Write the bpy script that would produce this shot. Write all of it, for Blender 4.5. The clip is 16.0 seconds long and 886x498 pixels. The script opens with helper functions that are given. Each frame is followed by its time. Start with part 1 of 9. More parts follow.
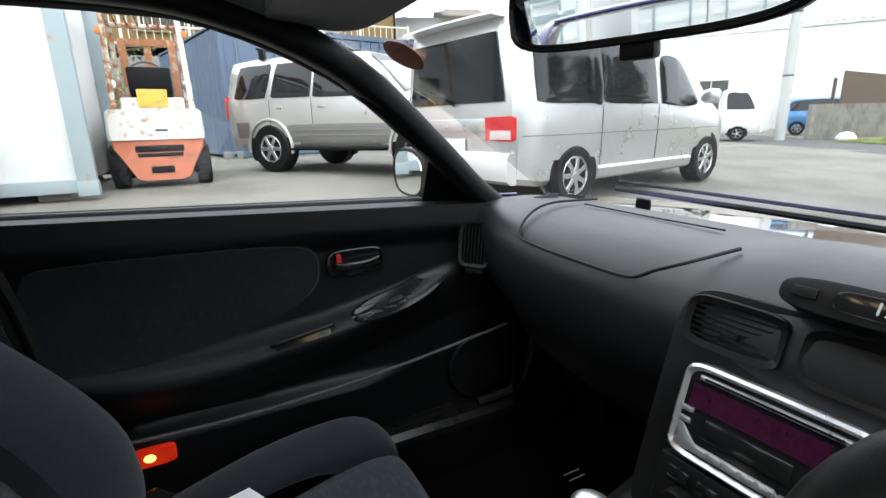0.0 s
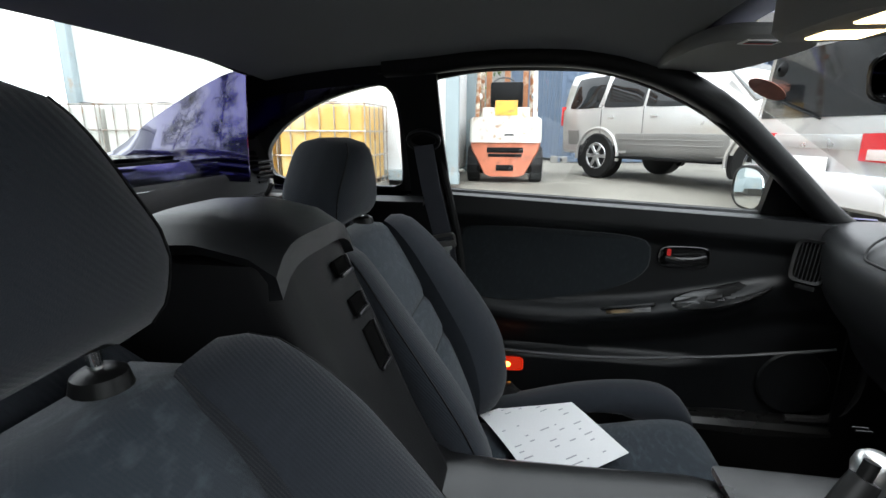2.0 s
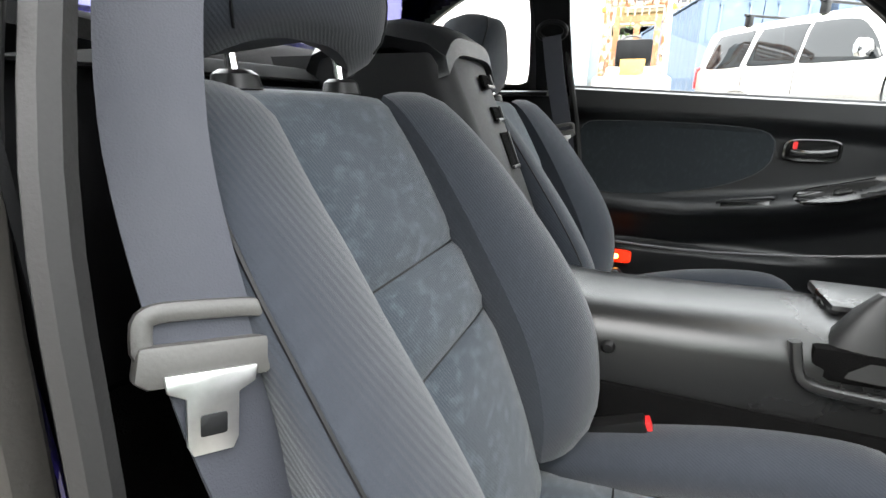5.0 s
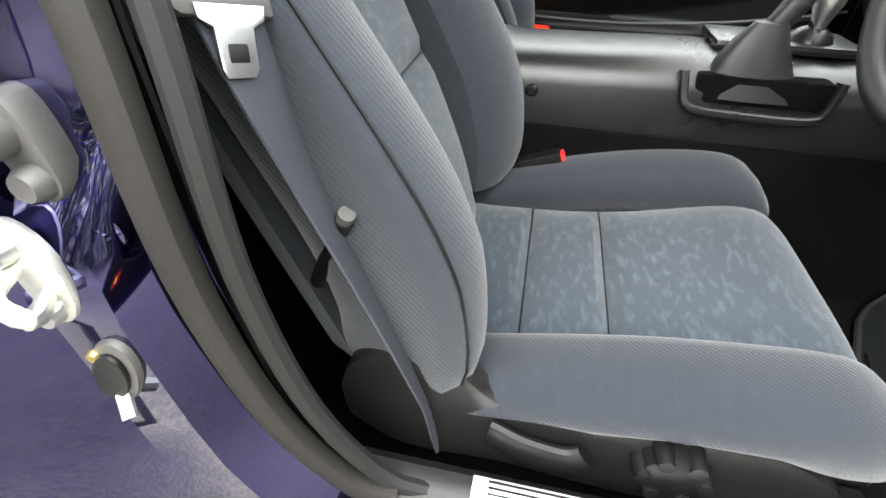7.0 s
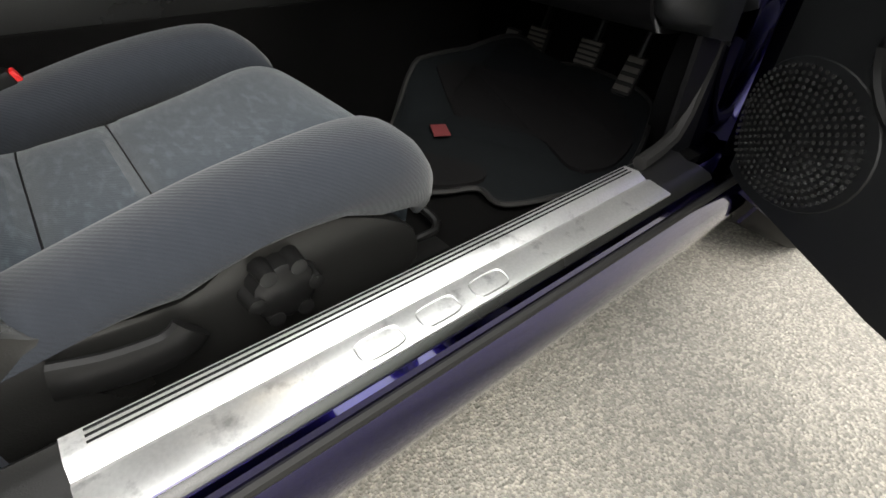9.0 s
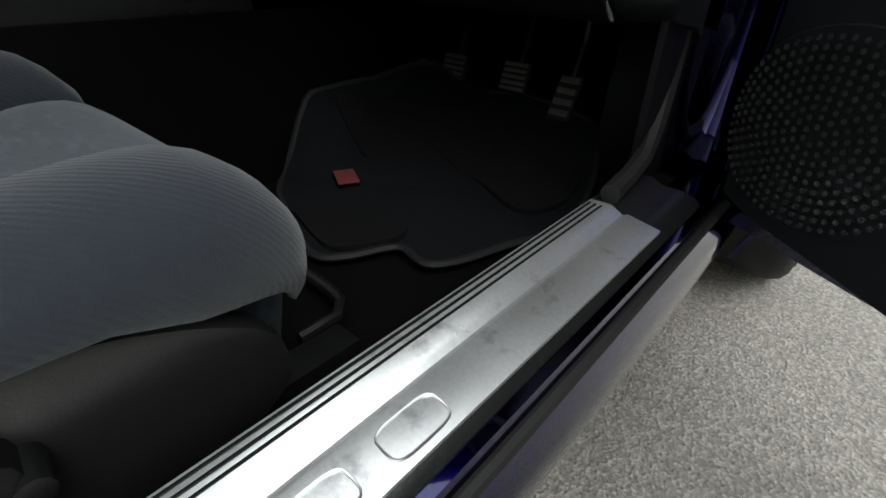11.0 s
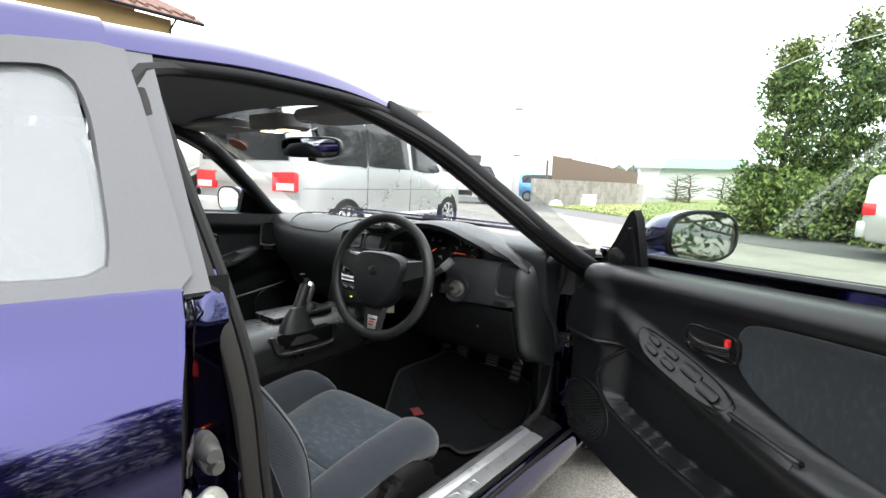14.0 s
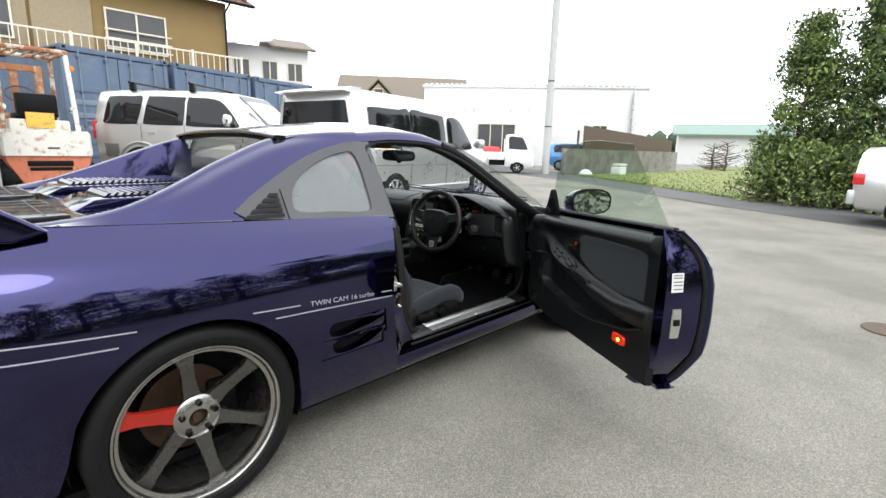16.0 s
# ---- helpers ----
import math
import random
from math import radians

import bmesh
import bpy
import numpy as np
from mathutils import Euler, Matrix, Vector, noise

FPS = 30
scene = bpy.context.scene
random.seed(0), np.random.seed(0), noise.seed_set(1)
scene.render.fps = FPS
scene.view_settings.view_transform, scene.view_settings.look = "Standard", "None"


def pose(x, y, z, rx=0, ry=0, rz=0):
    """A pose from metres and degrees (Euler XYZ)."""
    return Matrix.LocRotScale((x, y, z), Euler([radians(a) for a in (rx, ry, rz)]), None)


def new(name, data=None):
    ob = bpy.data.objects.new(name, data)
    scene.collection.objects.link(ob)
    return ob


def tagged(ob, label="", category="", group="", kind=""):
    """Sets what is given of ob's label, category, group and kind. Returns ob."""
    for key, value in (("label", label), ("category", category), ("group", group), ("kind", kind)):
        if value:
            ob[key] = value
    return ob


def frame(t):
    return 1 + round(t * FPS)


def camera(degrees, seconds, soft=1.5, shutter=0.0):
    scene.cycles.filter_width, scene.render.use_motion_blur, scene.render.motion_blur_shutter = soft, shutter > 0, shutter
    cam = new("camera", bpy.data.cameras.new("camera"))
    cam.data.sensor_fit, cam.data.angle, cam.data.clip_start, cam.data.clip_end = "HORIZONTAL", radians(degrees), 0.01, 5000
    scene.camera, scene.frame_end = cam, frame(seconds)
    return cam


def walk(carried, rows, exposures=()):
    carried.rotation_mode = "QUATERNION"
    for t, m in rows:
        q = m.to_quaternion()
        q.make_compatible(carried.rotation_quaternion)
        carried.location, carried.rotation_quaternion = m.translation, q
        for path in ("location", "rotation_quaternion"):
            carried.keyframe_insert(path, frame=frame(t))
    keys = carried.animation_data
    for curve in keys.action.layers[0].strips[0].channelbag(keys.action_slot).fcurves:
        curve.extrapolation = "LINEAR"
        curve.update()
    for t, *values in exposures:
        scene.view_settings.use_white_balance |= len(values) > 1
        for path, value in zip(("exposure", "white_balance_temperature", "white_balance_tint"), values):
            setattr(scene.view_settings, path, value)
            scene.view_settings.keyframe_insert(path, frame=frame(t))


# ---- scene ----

PATH = [
    # seconds, x, y, z, turn about x, y, z
    (0, 1.182, -0.281, 1.021, 75.31, 1.36, -26.33),
    (0.5, 1.118, -0.328, 1.039, 76.00, 0.22, -14.75),
    (1, 1.078, -0.384, 1.051, 76.20, 0.12, -3.34),
    (1.5, 1.054, -0.475, 1.030, 76.41, -0.03, 4.46),
    (2, 1.042, -0.577, 1.043, 76.42, -0.31, 9.28),
    (2.5, 1.054, -0.678, 1.067, 76.47, -0.45, 12.40),
    (3, 1.066, -0.719, 1.040, 76.36, -0.71, 16.72),
    (3.2, 1.068, -0.736, 1.022, 76.32, -0.67, 19.14),
    (5.3, 1.066, -0.801, 0.818, 71.93, -0.79, 22.78),
    (5.5, 1.067, -0.805, 0.811, 68.46, -1.05, 22.86),
    (6, 1.058, -0.825, 0.791, 58.49, -1.45, 22.21),
    (6.5, 1.059, -0.858, 0.781, 52.91, -1.73, 18.30),
    (7, 1.062, -0.913, 0.770, 52.74, -1.72, 11.82),
    (7.5, 1.065, -0.983, 0.777, 52.61, -2.23, -2.54),
    (8, 1.079, -1.033, 0.759, 52.27, -2.82, -19.41),
    (8.5, 1.102, -1.023, 0.704, 52.04, -2.66, -32.18),
    (8.7, 1.111, -1.004, 0.674, 51.91, -2.63, -35.69),
    (10.8, 1.288, -0.846, 0.519, 55.45, -1.37, -47.86),
    (11, 1.285, -0.850, 0.529, 58.55, -1.36, -48.66),
    (11.5, 1.276, -0.859, 0.561, 68.45, -1.73, -49.50),
    (12, 1.236, -0.865, 0.602, 78.40, -2.32, -49.63),
    (12.5, 1.150, -0.920, 0.654, 87.58, -1.78, -50.55),
    (13, 0.996, -1.050, 0.737, 90.39, -1.72, -50.90),
    (13.5, 0.781, -1.166, 0.873, 88.39, -1.58, -50.73),
    (14, 0.538, -1.329, 1.015, 82.07, -2.09, -50.35),
    (14.5, 0.326, -1.548, 1.090, 78.08, -1.95, -50.04),
    (15, 0.084, -1.801, 1.140, 78.14, -1.85, -49.78),
    (15.5, -0.218, -2.026, 1.171, 78.19, -1.70, -48.30),
    (16, -0.520, -2.285, 1.160, 78.26, -1.58, -46.30),
]
cam = camera(84.57, 16.0)
EXPOSURE = [(0.0, 0.35, 6250, 10), (1.0, 0.45, 6250, 10), (2.2, 0.65, 6300, 9), (3.2, 1.25, 6400, 9), (5.3, 2.1, 6600, 10), (7.0, 2.15, 6650, 10), (8.0, 2.0, 6750, 10), (8.7, 1.3, 6900, 10), (10.8, 0.0, 6500, 8), (11.5, 0.2, 6000, 4), (12.0, 1.2, 5500, -2), (12.5, 1.75, 6100, 5), (13.0, 1.8, 6350, 8), (13.6, 1.25, 6400, 9), (14.5, 0.4, 6450, 10), (16.0, -0.2, 6400, 9)]
walk(cam, [(t, pose(*p)) for t, *p in PATH], EXPOSURE)

# ---- world, sun, exposure ----
world = bpy.data.worlds.new("overcast_sky")
scene.world = world
world.use_nodes = True
wn, wl = world.node_tree.nodes, world.node_tree.links
wn.clear()
SUN_EL, SUN_AZ = radians(52), radians(200)
sky = wn.new("ShaderNodeTexSky")
sky.sky_type, sky.sun_disc = "NISHITA", False
sky.sun_elevation, sky.sun_rotation = SUN_EL, SUN_AZ
sky.dust_density, sky.ozone_density, sky.air_density = 4.0, 1.0, 1.0
grey = wn.new("ShaderNodeHueSaturation")
grey.inputs["Saturation"].default_value = 0.12
cloud = wn.new("ShaderNodeMix")
cloud.data_type = "RGBA"
cloud.inputs["Factor"].default_value = 0.75
cloud.inputs["B"].default_value = (11.5, 11.8, 12.2, 1)
back = wn.new("ShaderNodeBackground")
back.inputs["Strength"].default_value = 0.30
wout = wn.new("ShaderNodeOutputWorld")
wl.new(sky.outputs[0], grey.inputs["Color"])
wl.new(grey.outputs[0], cloud.inputs["A"])
wl.new(cloud.outputs["Result"], back.inputs["Color"])
wl.new(back.outputs[0], wout.inputs["Surface"])
sun_data = bpy.data.lights.new("sun", "SUN")
sun_data.energy, sun_data.angle, sun_data.color = 1.0, radians(25), (1.0, 0.97, 0.93)
sun = new("sun", sun_data)
sun.rotation_euler = (radians(90) - SUN_EL, 0, radians(180) - SUN_AZ)


# ---- helpers ----
def ramp(x, xs, ys):
    return float(np.interp(x, xs, ys))


def smooth(x):
    x = min(1.0, max(0.0, x))
    return x * x * (3 - 2 * x)


def ground_z(x, y):
    """The yard rises gently towards the parked van."""
    return 0.30 * smooth((y - 0.8) / 7.0) * (1 - 0.7 * smooth((x - 6) / 12))


def catmull(points, n):
    """A smooth curve of n points through the given ones."""
    p = np.array(points, float)
    seg = np.linalg.norm(np.diff(p, axis=0), axis=1)
    u = np.r_[0, np.cumsum(np.maximum(seg, 1e-6))]
    q = np.r_[[2 * p[0] - p[1]], p, [2 * p[-1] - p[-2]]]
    out = []
    for s in np.linspace(0, u[-1], n):
        i = min(len(p) - 2, max(0, int(np.searchsorted(u, s, "right") - 1)))
        t = (s - u[i]) / (u[i + 1] - u[i])
        a, b, c, d = q[i], q[i + 1], q[i + 2], q[i + 3]
        out.append(0.5 * (2 * b + (c - a) * t + (2 * a - 5 * b + 4 * c - d) * t * t + (3 * b - a - 3 * c + d) * t**3))
    return np.array(out)


def loft(rings, closed=True, caps=True):
    """A mesh through rings of equally many points."""
    bm = bmesh.new()
    vs = [[bm.verts.new(p) for p in ring] for ring in rings]
    m = len(vs[0])
    for a, b in zip(vs, vs[1:]):
        for j in range(m if closed else m - 1):
            k = (j + 1) % m
            quad = [a[j], a[k], b[k], b[j]]
            if len({tuple(round(c, 6) for c in v.co) for v in quad}) > 2:
                try:
                    bm.faces.new(quad)
                except ValueError:
                    pass
    if closed and caps:
        for ring in (vs[0], vs[-1]):
            try:
                bm.faces.new(ring)
            except ValueError:
                pass
    bmesh.ops.remove_doubles(bm, verts=bm.verts[:], dist=1e-5)
    bmesh.ops.recalc_face_normals(bm, faces=bm.faces[:])
    return bm


def sheet(rows, thick=0.004):
    """A curved panel of some thickness through rows of points."""
    bm = loft(rows, closed=False)
    if thick:
        bmesh.ops.solidify(bm, geom=bm.faces[:], thickness=thick)
        bmesh.ops.recalc_face_normals(bm, faces=bm.faces[:])
    return bm


def frames_along(path, up=(0, 0, 1)):
    path = [Vector(p) for p in path]
    out = []
    for i, p in enumerate(path):
        d = (path[min(i + 1, len(path) - 1)] - path[max(i - 1, 0)]).normalized()
        side = d.cross(Vector(up))
        side = side.normalized() if side.length > 1e-4 else Vector((1, 0, 0))
        out.append((p, side, side.cross(d).normalized()))
    return out


def sweep(path, profile, up=(0, 0, 1), scale=None, closed_path=False):
    """A profile of (side, up) points carried along a path."""
    fr = frames_along(path, up)
    if closed_path:
        n = len(path)
        fr = []
        for i in range(n):
            p = Vector(path[i])
            d = (Vector(path[(i + 1) % n]) - Vector(path[i - 1])).normalized()
            side = d.cross(Vector(up)).normalized()
            fr.append((p, side, side.cross(d).normalized()))
        fr.append(fr[0])
    rings = []
    for i, (p, s, u) in enumerate(fr):
        k = scale[i] if scale is not None else 1.0
        rings.append([p + s * (a * k) + u * (b * k) for a, b in profile])
    return loft(rings, caps=not closed_path)


def circle(r, n=10, r2=None):
    return [(r * math.cos(2 * math.pi * i / n), (r2 or r) * math.sin(2 * math.pi * i / n)) for i in range(n)]


def tube(path, r, n=8, closed=False, up=(0, 0, 1)):
    return sweep(path, circle(r, n), up, closed_path=closed)


def squarish(w, h, n=24, power=4.0):
    """A rounded rectangle, w by h, about the origin."""
    out = []
    for i in range(n):
        a = 2 * math.pi * i / n
        c, s = math.cos(a), math.sin(a)
        out.append((math.copysign(abs(c) ** (2 / power), c) * w / 2, math.copysign(abs(s) ** (2 / power), s) * h / 2))
    return out


def box(x0, x1, y0, y1, z0, z1, bevel=0.0, seg=2):
    bm = bmesh.new()
    bmesh.ops.create_cube(bm, size=1)
    for v in bm.verts:
        v.co = Vector(((x0 + x1) / 2 + v.co.x * (x1 - x0), (y0 + y1) / 2 + v.co.y * (y1 - y0), (z0 + z1) / 2 + v.co.z * (z1 - z0)))
    if bevel:
        bmesh.ops.bevel(bm, geom=bm.edges[:], offset=bevel, segments=seg, profile=0.6, affect="EDGES")
    return bm


def prism(poly, d0, d1, axis="y", bevel=0.0, seg=2):
    """A flat outline made solid between d0 and d1 along an axis. The outline gives the two other axes in order."""
    bm = bmesh.new()

    def at(p, d):
        return {"x": (d, p[0], p[1]), "y": (p[0], d, p[1]), "z": (p[0], p[1], d)}[axis]

    a, b = [bm.verts.new(at(p, d0)) for p in poly], [bm.verts.new(at(p, d1)) for p in poly]
    bm.faces.new(a), bm.faces.new(b)
    for i in range(len(poly)):
        j = (i + 1) % len(poly)
        bm.faces.new((a[i], a[j], b[j], b[i]))
    bmesh.ops.recalc_face_normals(bm, faces=bm.faces[:])
    if bevel:
        edges = [e for e in bm.edges if len(e.link_faces) == 2 and e.calc_face_angle(0) > 0.6]
        bmesh.ops.bevel(bm, geom=edges, offset=bevel, segments=seg, profile=0.6, affect="EDGES")
    return bm


def lathe(profile, n=32, axis="y", centre=(0, 0, 0)):
    """A turned shape: (radius, along) points turned about an axis."""
    c = Vector(centre)
    rings = []
    for i in range(n):
        a = 2 * math.pi * i / n
        ring = []
        for r, h in profile:
            u, v = r * math.cos(a), r * math.sin(a)
            ring.append(c + Vector({"x": (h, u, v), "y": (u, h, v), "z": (u, v, h)}[axis]))
        rings.append(ring)
    rings.append(rings[0])
    return loft(rings, closed=False)


def merge(*bms):
    out = bmesh.new()
    for bm in bms:
        me = bpy.data.meshes.new("tmp")
        bm.to_mesh(me)
        bm.free()
        out.from_mesh(me)
        bpy.data.meshes.remove(me)
    return out


def moved(bm, m):
    bmesh.ops.transform(bm, matrix=m, verts=bm.verts[:])
    return bm


def flipped(bm, y=True):
    """The mirror image across the middle of the vehicle."""
    for v in bm.verts:
        v.co.y = -v.co.y
    bmesh.ops.reverse_faces(bm, faces=bm.faces[:])
    return bm


def part(name, bm, material, parent=None, label="", sharp=38, kind=""):
    """Links a bmesh as one mesh object under a thing or a part."""
    me = bpy.data.meshes.new(name)
    limit = radians(sharp)
    for f in bm.faces:
        f.smooth = True
    for e in bm.edges:
        e.smooth = not (len(e.link_faces) == 2 and e.calc_face_angle(0) > limit)
    bm.to_mesh(me)
    bm.free()
    me.materials.append(material)
    ob = new(name, me)
    if parent:
        ob.parent = parent
    return tagged(ob, label=label, kind=kind)


def thing(name, label, category, m=None, group="", kind=""):
    ob = new(name)
    ob.empty_display_size = 0.1
    if m is not None:
        ob.matrix_basis = m
    return tagged(ob, label, category, group, kind)


def lettering(text, size, m, material, parent, name="lettering", label="", depth=0.0006, shear=0.0):
    """Words as a thin mesh, laid by the pose m (text runs along x, faces +z)."""
    cu = bpy.data.curves.new(name, "FONT")
    cu.body, cu.size, cu.extrude, cu.align_x, cu.align_y, cu.shear = text, size, depth, "CENTER", "CENTER", shear
    tmp = bpy.data.objects.new("tmp_text", cu)
    me = bpy.data.meshes.new_from_object(tmp)
    bpy.data.objects.remove(tmp)
    bpy.data.curves.remove(cu)
    me.transform(m)
    me.materials.clear()
    me.materials.append(material)
    ob = new(name, me)
    ob.parent = parent
    return tagged(ob, label=label)


# ---- materials ----
def mat(name, base, rough=0.5, metal=0.0, var=0.15, scale=6.0, bump=0.0, bscale=300.0, coat=0.0, spec=0.5, dirt=None, dirt_amount=0.0, dirt_scale=3.0, emit=None, power=0.0, rough_var=0.1, coat_ior=1.45):
    """A node material: colour that varies at two scales, fine relief, optional stains."""
    m = bpy.data.materials.new(name)
    m.use_nodes = True
    n, l = m.node_tree.nodes, m.node_tree.links
    b = n["Principled BSDF"]
    co = n.new("ShaderNodeTexCoord")
    big, fine = n.new("ShaderNodeTexNoise"), n.new("ShaderNodeTexNoise")
    big.inputs["Scale"].default_value, big.inputs["Detail"].default_value = scale, 5
    fine.inputs["Scale"].default_value, fine.inputs["Detail"].default_value = bscale, 3
    l.new(co.outputs["Object"], big.inputs["Vector"]), l.new(co.outputs["Object"], fine.inputs["Vector"])
    add = n.new("ShaderNodeMath")
    add.operation = "ADD"
    l.new(big.outputs["Fac"], add.inputs[0]), l.new(fine.outputs["Fac"], add.inputs[1])
    rg = n.new("ShaderNodeMapRange")
    rg.inputs["From Min"].default_value, rg.inputs["From Max"].default_value = 0.6, 1.4
    rg.inputs["To Min"].default_value, rg.inputs["To Max"].default_value = 1 - var, 1 + var
    l.new(add.outputs[0], rg.inputs["Value"])
    mul = n.new("ShaderNodeVectorMath")
    mul.operation = "SCALE"
    mul.inputs[0].default_value = base[:3]
    l.new(rg.outputs[0], mul.inputs["Scale"])
    colour = mul.outputs[0]
    if dirt:
        st = n.new("ShaderNodeTexNoise")
        st.inputs["Scale"].default_value, st.inputs["Detail"].default_value, st.inputs["Roughness"].default_value = dirt_scale, 8, 0.65
        l.new(co.outputs["Object"], st.inputs["Vector"])
        cut = n.new("ShaderNodeMapRange")
        cut.inputs["From Min"].default_value, cut.inputs["From Max"].default_value = 0.62 - 0.3 * dirt_amount, 0.78 - 0.3 * dirt_amount
        l.new(st.outputs["Fac"], cut.inputs["Value"])
        mix = n.new("ShaderNodeMix")
        mix.data_type = "RGBA"
        l.new(cut.outputs[0], mix.inputs["Factor"]), l.new(colour, mix.inputs["A"])
        mix.inputs["B"].default_value = (*dirt[:3], 1)
        colour = mix.outputs["Result"]
    l.new(colour, b.inputs["Base Color"])
    rr = n.new("ShaderNodeMapRange")
    rr.inputs["To Min"].default_value, rr.inputs["To Max"].default_value = max(0.02, rough - rough_var), min(1, rough + rough_var)
    l.new(big.outputs["Fac"], rr.inputs["Value"]), l.new(rr.outputs[0], b.inputs["Roughness"])
    b.inputs["Metallic"].default_value = metal
    b.inputs["Coat Weight"].default_value = coat
    b.inputs["Coat Roughness"].default_value = 0.03
    b.inputs["Coat IOR"].default_value = coat_ior
    b.inputs["Specular IOR Level"].default_value = spec
    if bump:
        bp = n.new("ShaderNodeBump")
        bp.inputs["Strength"].default_value, bp.inputs["Distance"].default_value = bump, 0.002
        l.new(fine.outputs["Fac"], bp.inputs["Height"]), l.new(bp.outputs[0], b.inputs["Normal"])
    if emit:
        b.inputs["Emission Color"].default_value = (*emit[:3], 1)
        b.inputs["Emission Strength"].default_value = power
    return m


def glass(name, tint=(0.9, 0.95, 0.93), rough=0.0, gloss=0.03):
    """A thin pane: clear in the middle, glossy at a slant."""
    m = bpy.data.materials.new(name)
    m.use_nodes = True
    n, l = m.node_tree.nodes, m.node_tree.links
    n.clear()
    out, mix = n.new("ShaderNodeOutputMaterial"), n.new("ShaderNodeMixShader")
    tr, gl, lw = n.new("ShaderNodeBsdfTransparent"), n.new("ShaderNodeBsdfGlossy"), n.new("ShaderNodeLayerWeight")
    tr.inputs["Color"].default_value = (*tint, 1)
    gl.inputs["Roughness"].default_value = rough
    lw.inputs["Blend"].default_value = 0.5
    pw, sc = n.new("ShaderNodeMath"), n.new("ShaderNodeMapRange")
    pw.operation = "POWER"
    pw.inputs[1].default_value = 5.0
    sc.inputs["To Min"].default_value, sc.inputs["To Max"].default_value = gloss, 0.85
    l.new(lw.outputs["Facing"], pw.inputs[0]), l.new(pw.outputs[0], sc.inputs["Value"]), l.new(sc.outputs[0], mix.inputs[0])
    l.new(tr.outputs[0], mix.inputs[1]), l.new(gl.outputs[0], mix.inputs[2])
    l.new(mix.outputs[0], out.inputs["Surface"])
    return m


def cloth(name, base, light, streak=0.0, rib=0.0, ribscale=260.0):
    """Woven seat cloth: mottled streaks and fine ribs."""
    m = mat(name, base, 0.95, var=0.12, scale=5, bump=0.25, bscale=900, spec=0.15)
    n, l = m.node_tree.nodes, m.node_tree.links
    b = n["Principled BSDF"]
    co, mp, nz = n.new("ShaderNodeTexCoord"), n.new("ShaderNodeMapping"), n.new("ShaderNodeTexNoise")
    mp.inputs["Rotation"].default_value = (0.5, 0.5, 0.7)
    mp.inputs["Scale"].default_value = (110, 42, 62)
    nz.inputs["Scale"].default_value, nz.inputs["Detail"].default_value = 1.0, 4
    l.new(co.outputs["Object"], mp.inputs["Vector"]), l.new(mp.outputs[0], nz.inputs["Vector"])
    cut = n.new("ShaderNodeMapRange")
    cut.inputs["From Min"].default_value, cut.inputs["From Max"].default_value = 0.5, 0.72
    cut.inputs["To Max"].default_value = streak
    l.new(nz.outputs["Fac"], cut.inputs["Value"])
    mix = n.new("ShaderNodeMix")
    mix.data_type = "RGBA"
    old = b.inputs["Base Color"].links[0].from_socket
    l.new(cut.outputs[0], mix.inputs["Factor"]), l.new(old, mix.inputs["A"])
    mix.inputs["B"].default_value = (*light, 1)
    l.new(mix.outputs["Result"], b.inputs["Base Color"])
    b.inputs["Sheen Weight"].default_value = 0.15
    if rib:
        wv, bp = n.new("ShaderNodeTexWave"), n.new("ShaderNodeBump")
        wv.bands_direction = "DIAGONAL"
        wv.inputs["Scale"].default_value, wv.inputs["Distortion"].default_value = ribscale / 6.28, 0.6
        l.new(co.outputs["Object"], wv.inputs["Vector"])
        bp.inputs["Strength"].default_value, bp.inputs["Distance"].default_value = rib, 0.002
        l.new(wv.outputs["Fac"], bp.inputs["Height"])
        l.new(b.inputs["Normal"].links[0].from_socket, bp.inputs["Normal"])
        l.new(bp.outputs[0], b.inputs["Normal"])
    return m


PAINT = mat("purple_pearl_paint", (0.0060, 0.0032, 0.066), 0.10, 1.0, var=0.06, scale=2, bscale=2500, coat=1.0, coat_ior=1.53, spec=0.1, rough_var=0.03)
BLACK_TRIM = mat("black_trim", (0.0036, 0.0036, 0.004), 0.5, var=0.15, bump=0.12, bscale=700, spec=0.18)
GREY_TRIM = mat("weathered_grey_trim", (0.064, 0.064, 0.067), 0.6, var=0.15, bump=0.1, bscale=600)
RUBBER = mat("rubber_seal", (0.0065, 0.0062, 0.006), 0.7, var=0.2, bump=0.1, bscale=500, spec=0.3)
BUFFER = mat("worn_grey_plastic", (0.045, 0.043, 0.040), 0.5, var=0.15, scale=30, bump=0.1, bscale=500)
PEDAL = mat("worn_pedal_rubber", (0.060, 0.056, 0.048), 0.6, var=0.25, scale=60, bump=0.15, bscale=500)
BRASS = mat("yellow_zinc", (0.45, 0.34, 0.12), 0.35, 0.9, var=0.1, scale=60)
SEAL = mat("worn_seal", (0.0098, 0.0086, 0.0070), 0.7, var=0.25, bump=0.15, bscale=400, spec=0.3)
DASH = mat("dash_vinyl", (0.0052, 0.0058, 0.0064), 0.42, var=0.1, scale=4, bump=0.22, bscale=1100, spec=0.5)
PANEL = mat("door_vinyl", (0.0034, 0.0038, 0.0043), 0.42, var=0.1, scale=4, bump=0.2, bscale=1100, spec=0.34)
SEAT_PLASTIC = mat("seat_side_plastic", (0.0075, 0.0075, 0.0072), 0.30, var=0.12, scale=8, bump=0.12, bscale=700, spec=0.48)
